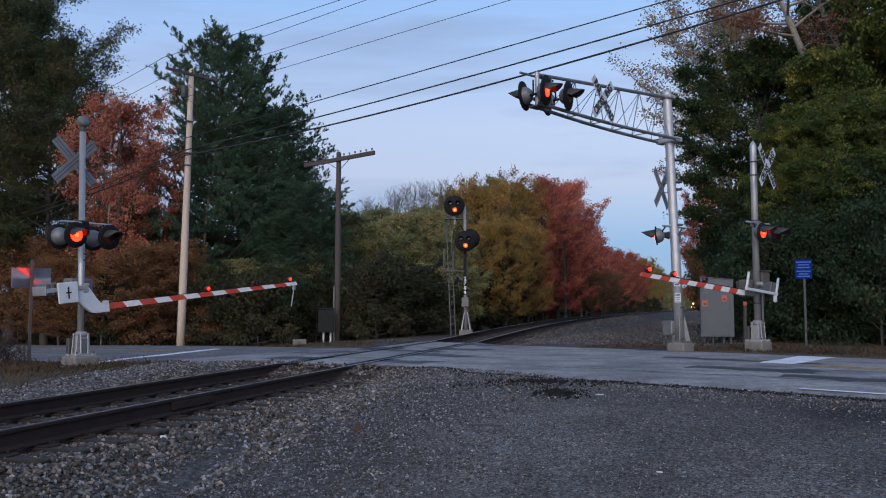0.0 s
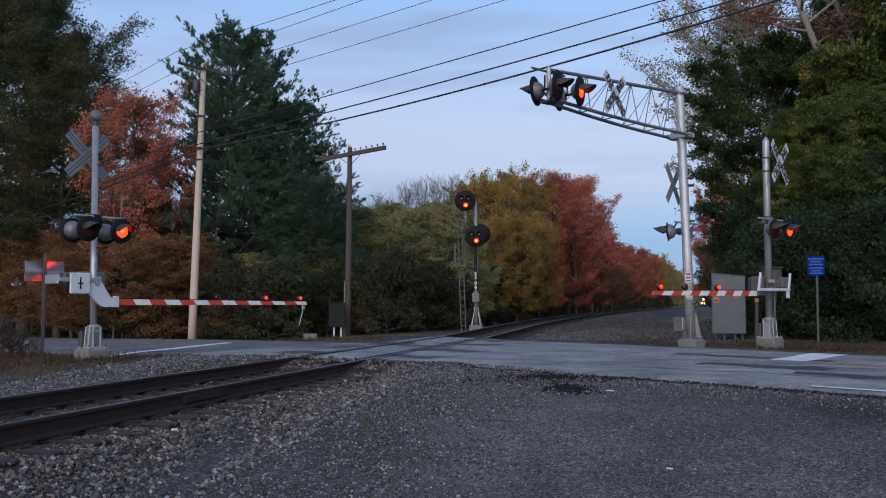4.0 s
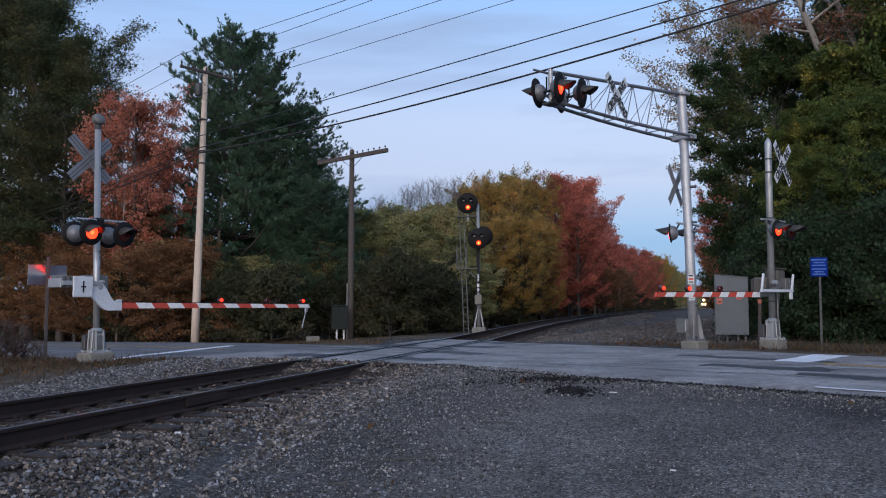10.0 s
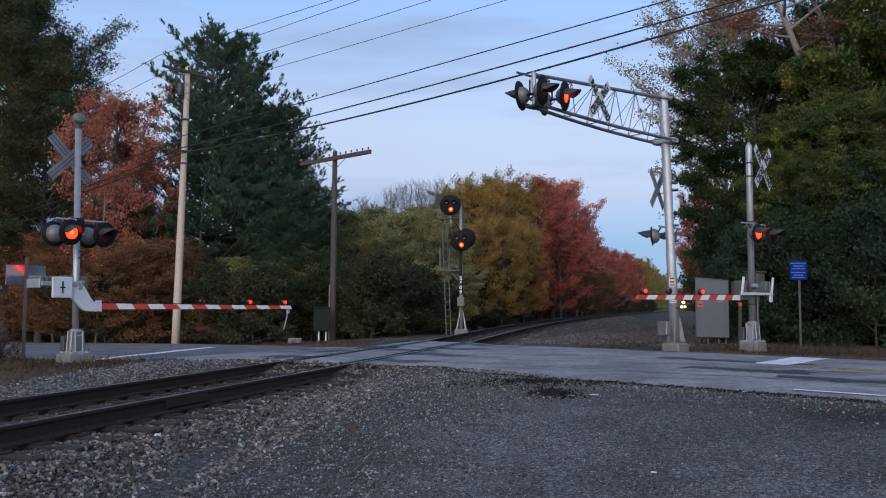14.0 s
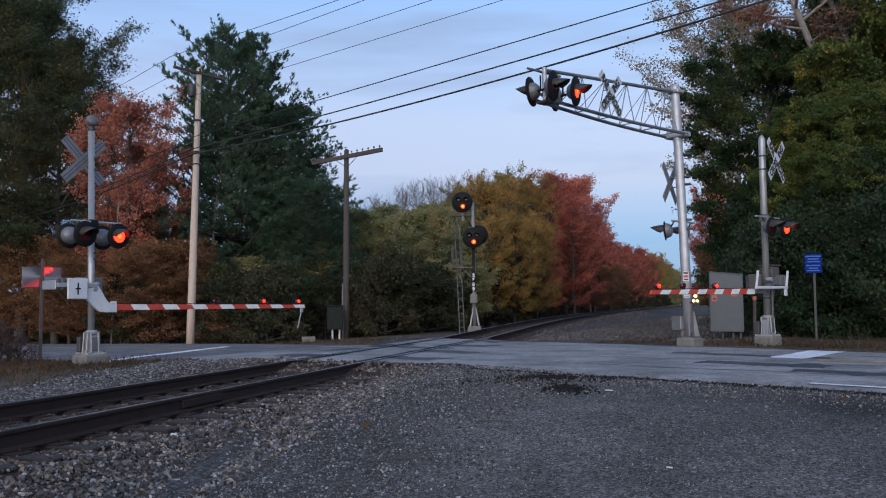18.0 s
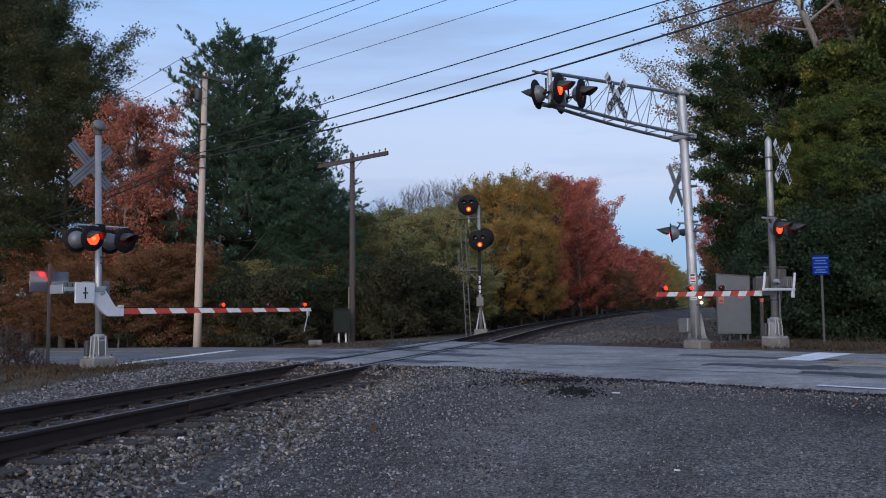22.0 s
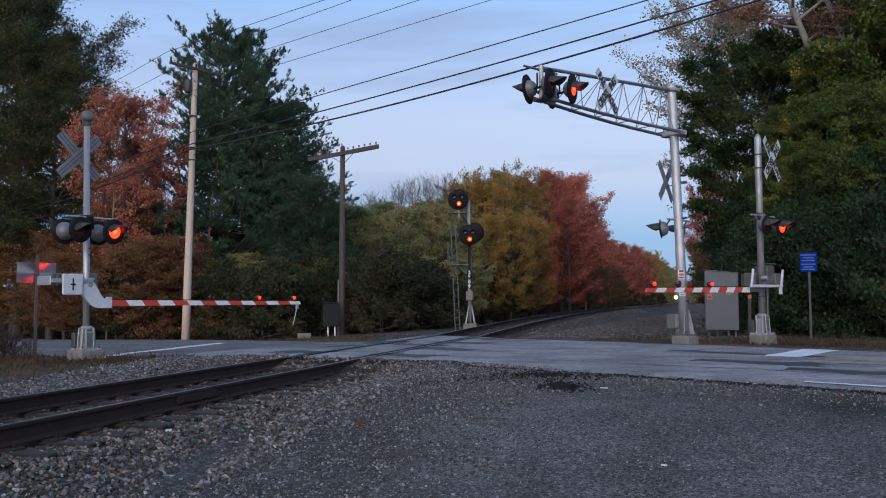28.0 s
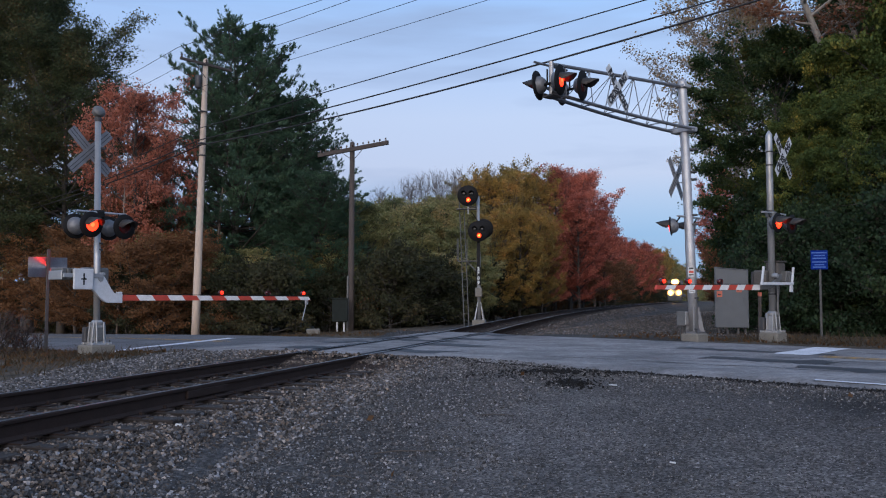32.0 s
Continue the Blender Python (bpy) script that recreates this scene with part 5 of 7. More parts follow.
def east_signal():
    base = (8.32, 22.5, ground_z(8.32, 22.5) + 0.05)
    ob = thing("crossing_signal", pose(*base, 0, 0, EAST_TURN), "flashing crossing signal with white crossbuck and lowered gate", "signal", "crossing signals")
    mast_base(ob, 0.52)
    part("mast", lathe(B(), [(0.088, 0.6), (0.088, 5.42), (0.075, 5.46), (0.02, 5.55)], None, 20), M_ALU, ob, "aluminium tube mast with a pointed cap", None, True)
    clamps(ob, (4.62, 4.98, 3.26, 3.4, 1.2), 0.088)
    crossbuck(ob, pose(0.36, 0.06, 4.82, 0, 0, 6), 1.40, 0.245, True)
    part("crossarm", rod(B(), (0.10, -0.62, 3.33), (0.10, 0.6, 3.33), 0.026), M_ALU, ob)
    part("crossarm_hub", box(B(), 0.26, 0.2, 0.18, pose(0.02, 0, 3.3), 0.04), M_LADDER, ob)
    for y, st in ((-0.30, 0.55), (0.44, 0.0)):
        part("hanger", rod(B(), (0.10, y, 3.33), (0.24, y, 3.05), 0.02), M_BLACK, ob)
        lamp(ob, pose(0.36, y, 3.05, 0, 4, 0), 0.2 + st)
    gate_mechanism(ob, 1.68, -1, M_OLDCASE)
    arm = gate_arm(ob, (0.10, 0.0, 1.68), -1, 12, 1.05, 0.305, 0.33, (0.405, 0.71, 0.937), 0.365, 1)
    for y in (0.40, 0.50, 0.60):
        part("counterweight", box(B(), 0.42, 0.07, 0.30, pose(-0.1, y, -0.02, -12), 0.015), M_LADDER, arm)
    for y in (-1.13, 0.38):
        part("guard_bar", box(B(), 0.05, 0.06, 0.42, pose(0.28, y, 0.02, -14), 0.01), M_WHITE, arm)
    part("guard_rail", box(B(), 0.05, 1.62, 0.07, pose(0.28, -0.42, -0.21), 0.01), M_WHITE, arm)
    part("hook", box(B(), 0.05, 0.12, 0.22, pose(0.28, 0.28, -0.32), 0.01), M_WHITE, arm)
    part("signal_case", box(B(), 0.36, 0.42, 0.5, pose(-0.12, 0.42, 1.80), 0.04), M_OLDCASE, ob, "grey signal case on the mast")
    part("case_lid", box(B(), 0.40, 0.46, 0.04, pose(-0.12, 0.42, 2.07), 0.01), M_OLDCASE, ob)
    for k in range(3):
        part("cable", rod(B(), (0.02, 0.4 - k * 0.1, 1.6), (0.08, 0.1 - k * 0.05, 0.7), 0.014), M_DARKSTEEL, ob)
    part("conduit", rod(B(), (0.13, 0.05, 0.6), (0.13, 0.05, 1.5), 0.025), M_LADDER, ob)
    ARMS.append((arm, Matrix.Translation((0.10, 0.0, 1.68)) @ pose(0, 0, 0, 0.6), -1, 5.3))
    return ob


# ---- cantilever over the road ----
def cantilever():
    base = (6.27, 22.5, ground_z(6.27, 22.5))
    ob = thing("cantilever_signal", pose(*base, 0, 0, EAST_TURN), "steel cantilever carrying flashing lights over the road", "signal")
    part("foundation", box(B(), 0.52, 0.52, 0.58, pose(0, 0, -0.06), 0.04), M_CONC, ob, "pale concrete foundation block")
    lean = Matrix(((1, 0, -0.02, 0), (0, 1, -0.029, 0), (0, 0, 1, 0), (0, 0, 0, 1)))
    part("mast", lathe(B(), [(0.125, 0.28), (0.125, 2.6), (0.118, 2.62), (0.118, 6.90), (0.10, 6.97)], lean, 22), M_GALV, ob, "galvanised tube mast", None, True)
    flare = lathe(B(), [(0.30, 0.23), (0.30, 0.26), (0.18, 0.28), (0.165, 0.34), (0.13, 0.36)], Matrix.Rotation(radians(45), 4, "Z"), 4)
    part("base_casting", flare, M_TRUSS, ob)
    for k in range(4):
        g = B()
        vs = [g.verts.new((x, y, z)) for y in (-0.012, 0.012) for x, z in ((0.10, 0.27), (0.26, 0.27), (0.24, 0.34), (0.13, 0.92), (0.10, 0.92))]
        g.faces.new(vs[:5][::-1])
        g.faces.new(vs[5:])
        for i in range(5):
            j = (i + 1) % 5
            g.faces.new((vs[i], vs[j], vs[5 + j], vs[5 + i]))
        part("gusset", g, M_TRUSS, ob, "", Matrix.Rotation(radians(90 * k + 30), 4, "Z"))
        part("anchor_bolt", rod(B(), (0.2, 0.2, 0.2), (0.2, 0.2, 0.36), 0.018, seg=6), M_DARKSTEEL, ob, "", Matrix.Rotation(radians(90 * k), 4, "Z"))
    part("junction_box", box(B(), 0.24, 0.2, 0.36, pose(-0.20, -0.20, 0.62), 0.03), M_ALU, ob, "grey junction box on the mast")
    part("junction_lid", box(B(), 0.26, 0.02, 0.38, pose(-0.20, -0.31, 0.62), 0.008), M_LADDER, ob)
    for x in (-0.27, -0.2, -0.13):
        part("conduit", rod(B(), (x, -0.22, 0.1), (x, -0.22, 0.46), 0.018, seg=8), M_DARKSTEEL, ob)
    for z, h, bars in ((1.84, 0.26, ((0.09, 0.045, M_SIGNBLACK), (0.0, 0.06, M_ARMRED), (-0.08, 0.03, M_SIGNBLACK))), (1.40, 0.24, ((0.08, 0.03, M_SIGNBLACK), (0.02, 0.02, M_LADDER), (-0.03, 0.02, M_LADDER), (-0.08, 0.02, M_LADDER)))):
        at = pose(0.072 - 0.02 * z, -0.108 - 0.029 * z, z, 0, 0, -56.6)
        board = part("notice", box(B(), 0.012, 0.16, h, at, 0.002), M_SIGNWHITE, ob, "small white notice with dark and red print")
        for dz, w, mat in bars:
            part("print_bar", box(B(), 0.004, 0.12, w, at @ Matrix.Translation((0.008, 0, dz))), mat, board)
    clamps(ob, (3.1, 3.35, 4.3, 4.5, 5.1, 1.15), 0.12)
    # mast heads
    off = Vector((-0.13, -0.19, 0))
    top, low = Vector((-0.13, -0.19, 6.79)), Vector((-0.12, -0.16, 5.61))
    part("head_clamp", box(B(), 0.34, 0.3, 0.1, Matrix.Translation(top), 0.02), M_GALV, ob)
    part("head_clamp", box(B(), 0.66, 0.28, 0.13, Matrix.Translation(low), 0.02), M_GALV, ob)
    tip_top, tip_low = Vector((-0.13, -5.3, 6.47)), Vector((-0.12, -5.45, 5.76))
    sag = Vector((0, 0, -0.06))
    part("top_chord", rod(B(), top, tip_top, 0.045, 0.04, 10), M_TRUSS, ob)

    def lower(k, x):
        return low.lerp(tip_low, k) + Vector((x * (1 - 0.55 * k), 0, -0.05 * math.sin(math.pi * k)))
    for x in (-0.30, 0.30):
        pts = [lower(i / 8, x) for i in range(9)]
        v, f = tube(pts, [0.042] * 9, 9)
        part("bottom_chord", mesh_of("bottom_chord", [tuple(p) for p in v], f, M_TRUSS, True), None, ob)
    n = 5
    for i in range(n + 1):
        k = 0.08 + 0.835 * i / n
        t = top.lerp(tip_top, k)
        for x in (-0.30, 0.30):
            part("strut", rod(B(), t, lower(k, x), 0.012, seg=6), M_TRUSS, ob)
            if i < n:
                k2 = k + 0.835 / n
                part("diagonal", rod(B(), t, lower(k2, x), 0.009, seg=6), M_TRUSS, ob)
        part("spacer", rod(B(), lower(k, -0.3), lower(k, 0.3), 0.013, seg=6), M_TRUSS, ob)
    part("end_post", rod(B(), tip_low + Vector((0, 0.1, -0.06)), tip_top + Vector((0, -0.05, 0.05)), 0.055, seg=12), M_GALV, ob)
    part("light_arm", rod(B(), tip_top + Vector((-0.1, -0.5, -0.02)), tip_top + Vector((-0.1, 0.6, -0.02)), 0.03), M_TRUSS, ob)
    part("walk_plate", box(B(), 0.3, 0.3, 0.05, Matrix.Translation(tip_low + Vector((0, 0.1, -0.05))), 0.01), M_DARKSTEEL, ob)
    for y, st in ((-5.48, 0.55), (-4.72, 0.0)):
        lamp(ob, pose(0.26, y, 6.0, 0, 4, 22), 0.37 + st, 0.34)
        lamp(ob, pose(-0.42, y, 6.0, 0, 4, 202), 0.37 + st, 0.34)
        part("hanger", rod(B(), (-0.36, y, 5.98), (0.2, y, 5.98), 0.03), M_BLACK, ob)
        part("drop_tube", rod(B(), (-0.13, y, 6.0), (-0.13, y, 6.32), 0.02), M_BLACK, ob)
    crossbuck(ob, pose(0.3, -3.5, 6.12, 0, 0, 8), 1.28, 0.23, True)
    # the lower pair on the mast, looking west
    crossbuck(ob, pose(-0.42, -0.12, 4.36, 0, 0, 194), 1.36, 0.24, False, M_GALV)
    part("crossarm", rod(B(), (-0.1, -0.55, 3.30), (-0.1, 0.5, 3.30), 0.028), M_GALV, ob)
    for y, st in ((-0.42, 0.55), (0.36, 0.0)):
        part("hanger", rod(B(), (-0.1, y, 3.30), (-0.28, y, 3.08), 0.02), M_BLACK, ob)
        lamp(ob, pose(-0.40, y, 3.06, 0, 4, 210), 0.37 + st, 0.25)
    return ob


west_signal()
east_signal()
cantilever()


# ---- railway signal beyond the road ----
def railway_signal():
    z0 = 0.24
    ob = thing("railway_signal", pose(1.03, 38.0, z0, 0, 0, -13.85 + 8), "two-headed railway colour light signal showing red over red", "signal")
    part("foundation", lathe(B(), [(0.46, -0.3), (0.40, 0.34), (0.36, 0.36)], Matrix.Rotation(radians(45), 4, "Z"), 4), M_CONC, ob, "pale concrete footing")
    part("mast", lathe(B(), [(0.085, 0.3), (0.085, 3.4), (0.07, 3.42), (0.07, 5.9)], pose(0, 0, 0, 0, -0.6), 16), M_ALU, ob, "grey steel mast", None, True)
    for a in range(4):
        t = a * math.pi / 2 + 0.78
        part("base_fin", rod(B(), (0.28 * math.cos(t), 0.28 * math.sin(t), 0.34), (0.09 * math.cos(t), 0.09 * math.sin(t), 1.15), 0.03, 0.02, 6), M_ALU, ob)
    part("terminal_box", box(B(), 0.32, 0.26, 0.42, pose(-0.02, -0.12, 1.58), 0.03), M_CONC, ob, "pale grey terminal box")
    for i, ch in enumerate("2309"):
        part("number_plate", box(B(), 0.2, 0.012, 0.20, pose(-0.03, -0.12, 2.62 - i * 0.205), 0.004), M_BLACK, ob)
        letters(ch, 0.21, pose(-0.03, -0.129, 2.62 - i * 0.205, 90), M_SIGNWHITE, ob, "digit")
    part("plate_strip", box(B(), 0.15, 0.01, 1.2, pose(-0.03, -0.11, 3.33), 0.0), M_BLACK, ob)

    def head(x, z, y=-0.28, turn=0.0):
        m = pose(x, y, z, 0, 0, turn)
        face = Matrix.Rotation(radians(90), 4, "X")
        part("signal_background", lathe(B(), [(0.0001, -0.02), (0.46, -0.02), (0.47, 0.0), (0.46, 0.02), (0.0001, 0.02)], m @ face, 32, cap=False), M_BLACK, ob, "round black signal background", None, True)
        part("signal_case", lathe(B(), [(0.0001, -0.34), (0.22, -0.34), (0.27, -0.28), (0.27, 0.0)], m @ face, 18, cap=False), M_BLACK, ob)
        for dx, dz, lit in ((-0.17, 0.10, 0), (0.17, 0.10, 0), (0.03, -0.19, 1)):
            q = m @ Matrix.Translation((dx, -0.02, dz)) @ face
            part("signal_lens", lathe(B(), [(0.10, 0.0), (0.10, 0.02), (0.06, 0.035), (0.0001, 0.04)], q, 20, cap=False), M_SIGRED if lit else M_SIGLENS, ob, "lit red signal lens" if lit else "", None, True)
            if lit:
                part("lens_core", lathe(B(), [(0.05, 0.036), (0.036, 0.044), (0.0001, 0.048)], q, 16, cap=False), M_SIGHOT, ob)
            vis = B()
            rows = []
            for i in range(13):
                t = math.pi * (-0.12 + 1.24 * i / 12)
                ln = 0.10 + 0.13 * max(0, math.sin(t))
                rows.append([vis.verts.new((0.118 * math.cos(t) * f, -d, 0.118 * math.sin(t) * f)) for d, f in ((0, 1), (ln, 1), (ln, 0.95), (0, 0.95))])
            for a, b in zip(rows, rows[1:]):
                for j in range(3):
                    vis.faces.new((a[j], a[j + 1], b[j + 1], b[j]))
            part("visor", vis, M_BLACK, ob, "", m @ Matrix.Translation((dx, -0.02, dz)))
    head(-0.02, 4.30)
    part("signal_background", lathe(B(), [(0.0001, -0.02), (0.44, -0.02), (0.45, 0.0), (0.44, 0.02), (0.0001, 0.02)], pose(0.17, 0.22, 4.45) @ Matrix.Rotation(radians(90), 4, "X"), 32, cap=False), M_BLACK, ob, "round black background of a head facing away", None, True)
    part("head_bracket", rod(B(), (0.27, 0.2, 4.46), (0.0, 0.0, 4.2), 0.03), M_LADDER, ob)
    head(-0.50, 5.90)
    part("head_bracket", rod(B(), (-0.5, -0.05, 5.42), (-0.06, 0, 5.42), 0.03), M_LADDER, ob)
    part("head_post", rod(B(), (-0.5, -0.05, 5.1), (-0.5, -0.05, 5.75), 0.04), M_ALU, ob)
    # ladder, platform and safety cage behind
    for dx in (-0.95, -0.74):
        part("ladder_rail", rod(B(), (dx + 0.25, 0.35, -0.1), (dx, 0.35, 5.9), 0.022), M_LADDER, ob)
    for i in range(18):
        z = 0.3 + i * 0.31
        k = (z + 0.1) / 6.0
        part("ladder_rung", rod(B(), (-0.70 - 0.25 * k, 0.35, z), (-0.49 - 0.25 * k, 0.35, z), 0.012, seg=6), M_LADDER, ob)
    part("platform", box(B(), 0.95, 0.5, 0.03, pose(-0.55, 0.12, 5.33)), M_LADDER, ob)
    part("platform", box(B(), 0.9, 0.5, 0.03, pose(-0.5, 0.12, 2.98)), M_LADDER, ob)
    for x in (-1.0, -0.95, -0.55):
        part("hand_rail", rod(B(), (x, 0.0, 2.98), (x, 0.0, 4.0), 0.016), M_LADDER, ob)
    part("strut", rod(B(), (-0.55, 0.1, 2.95), (-0.05, 0.0, 2.45), 0.025), M_LADDER, ob)
    part("cable", rod(B(), (-0.35, -0.1, 5.2), (-0.05, -0.1, 4.75), 0.018), M_BLACK, ob)
    return ob


railway_signal()


# ---- poles and wires ----
def utility_pole():
    x, y = -11.55, 37.5
    z0 = ground_z(x, y)
    ob = thing("utility_pole", pose(x, y, z0, 0, 0, -38), "pale weathered utility pole with one crossarm and transformer", "pole")
    lean = Matrix(((1, 0, -0.012, 0), (0, 1, 0.030, 0), (0, 0, 1, 0), (0, 0, 0, 1)))
    part("shaft", lathe(B(), [(0.185, -0.3), (0.175, 2), (0.14, 8), (0.115, 12.61), (0.05, 12.68)], lean, 14), M_POLEWOOD, ob, "", None, True)
    part("crossarm", box(B(), 0.10, 2.75, 0.12, pose(-0.05, 0.35, 12.38), 0.01), M_DARKPOLE, ob)
    for y in (-0.95, 0.35, 1.66):
        part("insulator", lathe(B(), [(0.03, 0.06), (0.055, 0.09), (0.035, 0.14), (0.055, 0.18), (0.02, 0.24)], pose(-0.05, y, 12.38), 10), M_INSUL, ob)
    for s in (-1, 1):
        part("brace", rod(B(), (0.02, 0.35 + s * 0.7, 12.32), (-0.03, 0.35 + s * 0.05, 11.76), 0.016), M_DARKPOLE, ob)
    part("transformer", lathe(B(), [(0.12, 0), (0.15, 0.04), (0.15, 0.52), (0.12, 0.58), (0.0001, 0.62)], pose(-0.18, 0.02, 11.25), 16), M_DARKSTEEL, ob, "dark pole-mounted transformer can", None, True)
    for z in (8.2, 8.75, 10.2):
        part("bracket", box(B(), 0.30, 0.34, 0.06, pose(-0.1, 0.25, z), 0.01), M_DARKSTEEL, ob)
    part("riser", rod(B(), (-0.15, 0.02, 0), (-0.2, 0.18, 9.5), 0.03), M_DARKPOLE, ob)
    return ob


def telegraph_pole():
    x, y = -4.97, 40.0
    z0 = ground_z(x, y)
    ob = thing("telegraph_pole", pose(x, y, z0, 0, 0, 14), "old brown telegraph pole with a long insulated crossarm", "pole")
    part("shaft", lathe(B(), [(0.16, -0.3), (0.15, 2), (0.115, 8.95), (0.04, 9.02)], None, 12), M_DARKPOLE, ob, "", None, True)
    part("crossarm", box(B(), 4.5, 0.12, 0.19, pose(-0.03, -0.14, 8.62, 0, -2.0, -50), 0.01), M_DARKPOLE, ob)
    for i in range(13):
        t = -2.1 + i * 0.35
        p = pose(-0.03, -0.14, 8.68, 0, -2.0, -50) @ Vector((t, 0, 0.0))
        part("insulator", lathe(B(), [(0.014, 0), (0.014, 0.09), (0.045, 0.10), (0.04, 0.15), (0.02, 0.18)], Matrix.Translation(p), 8), M_INSUL, ob)
    for s in (-1, 1):
        part("brace", rod(B(), pose(-0.03, -0.2, 8.57, 0, -2.0, -50) @ Vector((s * 0.75, 0, 0)), (0.02, -0.14, 8.1), 0.014), M_DARKPOLE, ob)
    part("conduit", rod(B(), (-0.17, -0.1, 0), (-0.17, -0.1, 2.6), 0.05), M_LADDER, ob, "pale grey riser conduit")
    return ob


def wire(points, r, label):
    v, f = tube(points, [r] * len(points), 6)
    return tagged(new("overhead_wire", mesh_of("overhead_wire", [tuple(p) for p in v], f, M_WIRE, True)), label, "cable", "wires along the road")


def span(u0, z0, u1, z1, v, sag, r, label, steps=36):
    pts = []
    for i in range(steps + 1):
        k = i / steps
        x, y = uv(u0 + (u1 - u0) * k, v)
        pts.append(Vector((x, y, z0 + (z1 - z0) * k - 4 * sag * k * (1 - k))))
    return wire(pts, r, label)


utility_pole()
telegraph_pole()
for v, z0, z1, sag, r, lab in ((21.1, 12.48, 13.0, 0.05, 0.011, "thin overhead power wire on the poles"), (22.4, 12.53, 14.25, 0.0, 0.011, "thin overhead power wire on the poles"), (23.7, 12.46, 13.9, 0.1, 0.011, "thin overhead power wire on the poles"), (22.45, 11.04, 12.3, 0.02, 0.010, "thin overhead neutral wire on the poles"),
                            (22.3, 9.1, 11.36, 0.02, 0.018, "black overhead cable above the road"), (22.25, 8.55, 11.6, 0.45, 0.024, "black overhead cable above the road"), (22.3, 8.33, 12.2, 1.0, 0.030, "thick black overhead cable bundle above the road")):
    span(-32, z0, 14, z1, v, sag, r, lab)
    span(-82, z0 - 0.6, -32, z0, v, 1.9, r, lab)
x, y = uv(-32, 22.4)
wire([Vector((x, y, 10.9)).lerp(Vector((-5.0, 40.0, 6.2)), i / 10) - Vector((0, 0, 0.25 * math.sin(math.pi * i / 10))) for i in range(11)], 0.009, "thin slack guy wire between the poles")


# ---- roadside things ----
M_DULLBACK = material("dull_sign_back", (0.22, 0.22, 0.23), 0.30, metal=1.0, vary=0.3, scale=5, fine=50, bump=0.05)

def brush(mat):
    """Brushed up and down: highlights draw out along the strokes."""
    nt = mat.node_tree
    bsdf = nt.nodes["Principled BSDF"]
    tan = nt.nodes.new("ShaderNodeTangent")
    tan.direction_type, tan.axis = "RADIAL", "Y"
    bsdf.inputs["Anisotropic"].default_value, bsdf.inputs["Anisotropic Rotation"].default_value = 0.9, 0.25
    nt.links.new(tan.outputs["Tangent"], bsdf.inputs["Tangent"])


brush(M_DULLBACK)


def equipment_cabinet():
    x, y = 8.70, 27.0
    z0 = ground_z(x, y)
    ob = thing("equipment_cabinet", pose(x, y, z0, 0, 0, -16), "grey metal railway equipment cabinet with a slanted top on short legs", "cabinet")
    body = B()
    box(body, 1.0, 0.7, 1.82, pose(0, 0, 1.11))
    for v in body.verts:
        if v.co.z > 1.5:
            v.co.z = 2.03 - 0.10 * v.co.x
    bmesh.ops.bevel(body, geom=list(body.edges), offset=0.012, segments=1, affect="EDGES")
    part("body", body, M_CABINET, ob)
    part("roof", box(B(), 1.03, 0.74, 0.022, pose(0, 0, 2.042, 0, 5.7), 0.005), M_CABINET, ob)
    part("door", box(B(), 0.90, 0.012, 1.66, pose(0, -0.356, 1.08), 0.004), M_CABINET, ob)
    part("door_handle", box(B(), 0.03, 0.03, 0.16, pose(0.38, -0.375, 1.1), 0.006), M_CABINET, ob)
    for z in (0.5, 1.1, 1.7):
        part("hinge", rod(B(), (-0.458, -0.365, z - 0.05), (-0.458, -0.365, z + 0.05), 0.012, seg=8), M_CABINET, ob)
    for x in (-0.4, -0.14, 0.18, 0.4):
        part("leg", box(B(), 0.07, 0.5, 0.34, pose(x, 0, 0.05), 0.01), M_DARKSTEEL, ob)
    for x, z in ((-0.36, 1.25), (0.22, 1.40)):
        part("warning_sticker", box(B(), 0.16, 0.006, 0.19, pose(x, -0.374, z)), M_ORANGE_ST, ob, "orange warning sticker")
        part("sticker_mark", box(B(), 0.10, 0.004, 0.04, pose(x, -0.379, z - 0.02)), M_SIGNBLACK, ob)
    part("vent", box(B(), 0.18, 0.01, 0.05, pose(-0.36, -0.373, 1.58)), M_LADDER, ob)


def marker_post():
    x, y = 8.9, 25.1
    ob = thing("marker_post", pose(x, y, ground_z(x, y), 0, 1, 0), "thin brown weathered wooden marker post", "post")
    part("stake", box(B(), 0.09, 0.06, 1.35, pose(0, 0, 0.55), 0.01), M_DARKPOLE, ob)
    part("cap", box(B(), 0.10, 0.07, 0.12, pose(0, 0, 1.25), 0.01), M_ORANGE_ST, ob)


def blue_sign():
    x, y = 10.66, 25.0
    z0 = ground_z(x, y)
    ob = thing("information_sign", pose(x, y, z0, 0, 0, -20), "small blue information sign on a steel post", "sign")
    part("post", box(B(), 0.07, 0.05, 2.55, pose(0, 0.03, 1.2), 0.008), M_POSTGREEN, ob)
    part("panel", box(B(), 0.46, 0.012, 0.56, pose(-0.02, -0.01, 2.27), 0.004), M_BLUE, ob, "blue sign panel")
    for i, (w, z) in enumerate(((0.42, 2.48), (0.30, 2.40), (0.36, 2.32), (0.38, 2.21), (0.26, 2.13), (0.34, 2.06))):
        part("print_bar", box(B(), w, 0.004, 0.035, pose(-0.02, -0.019, z)), M_PALEBLUE, ob)


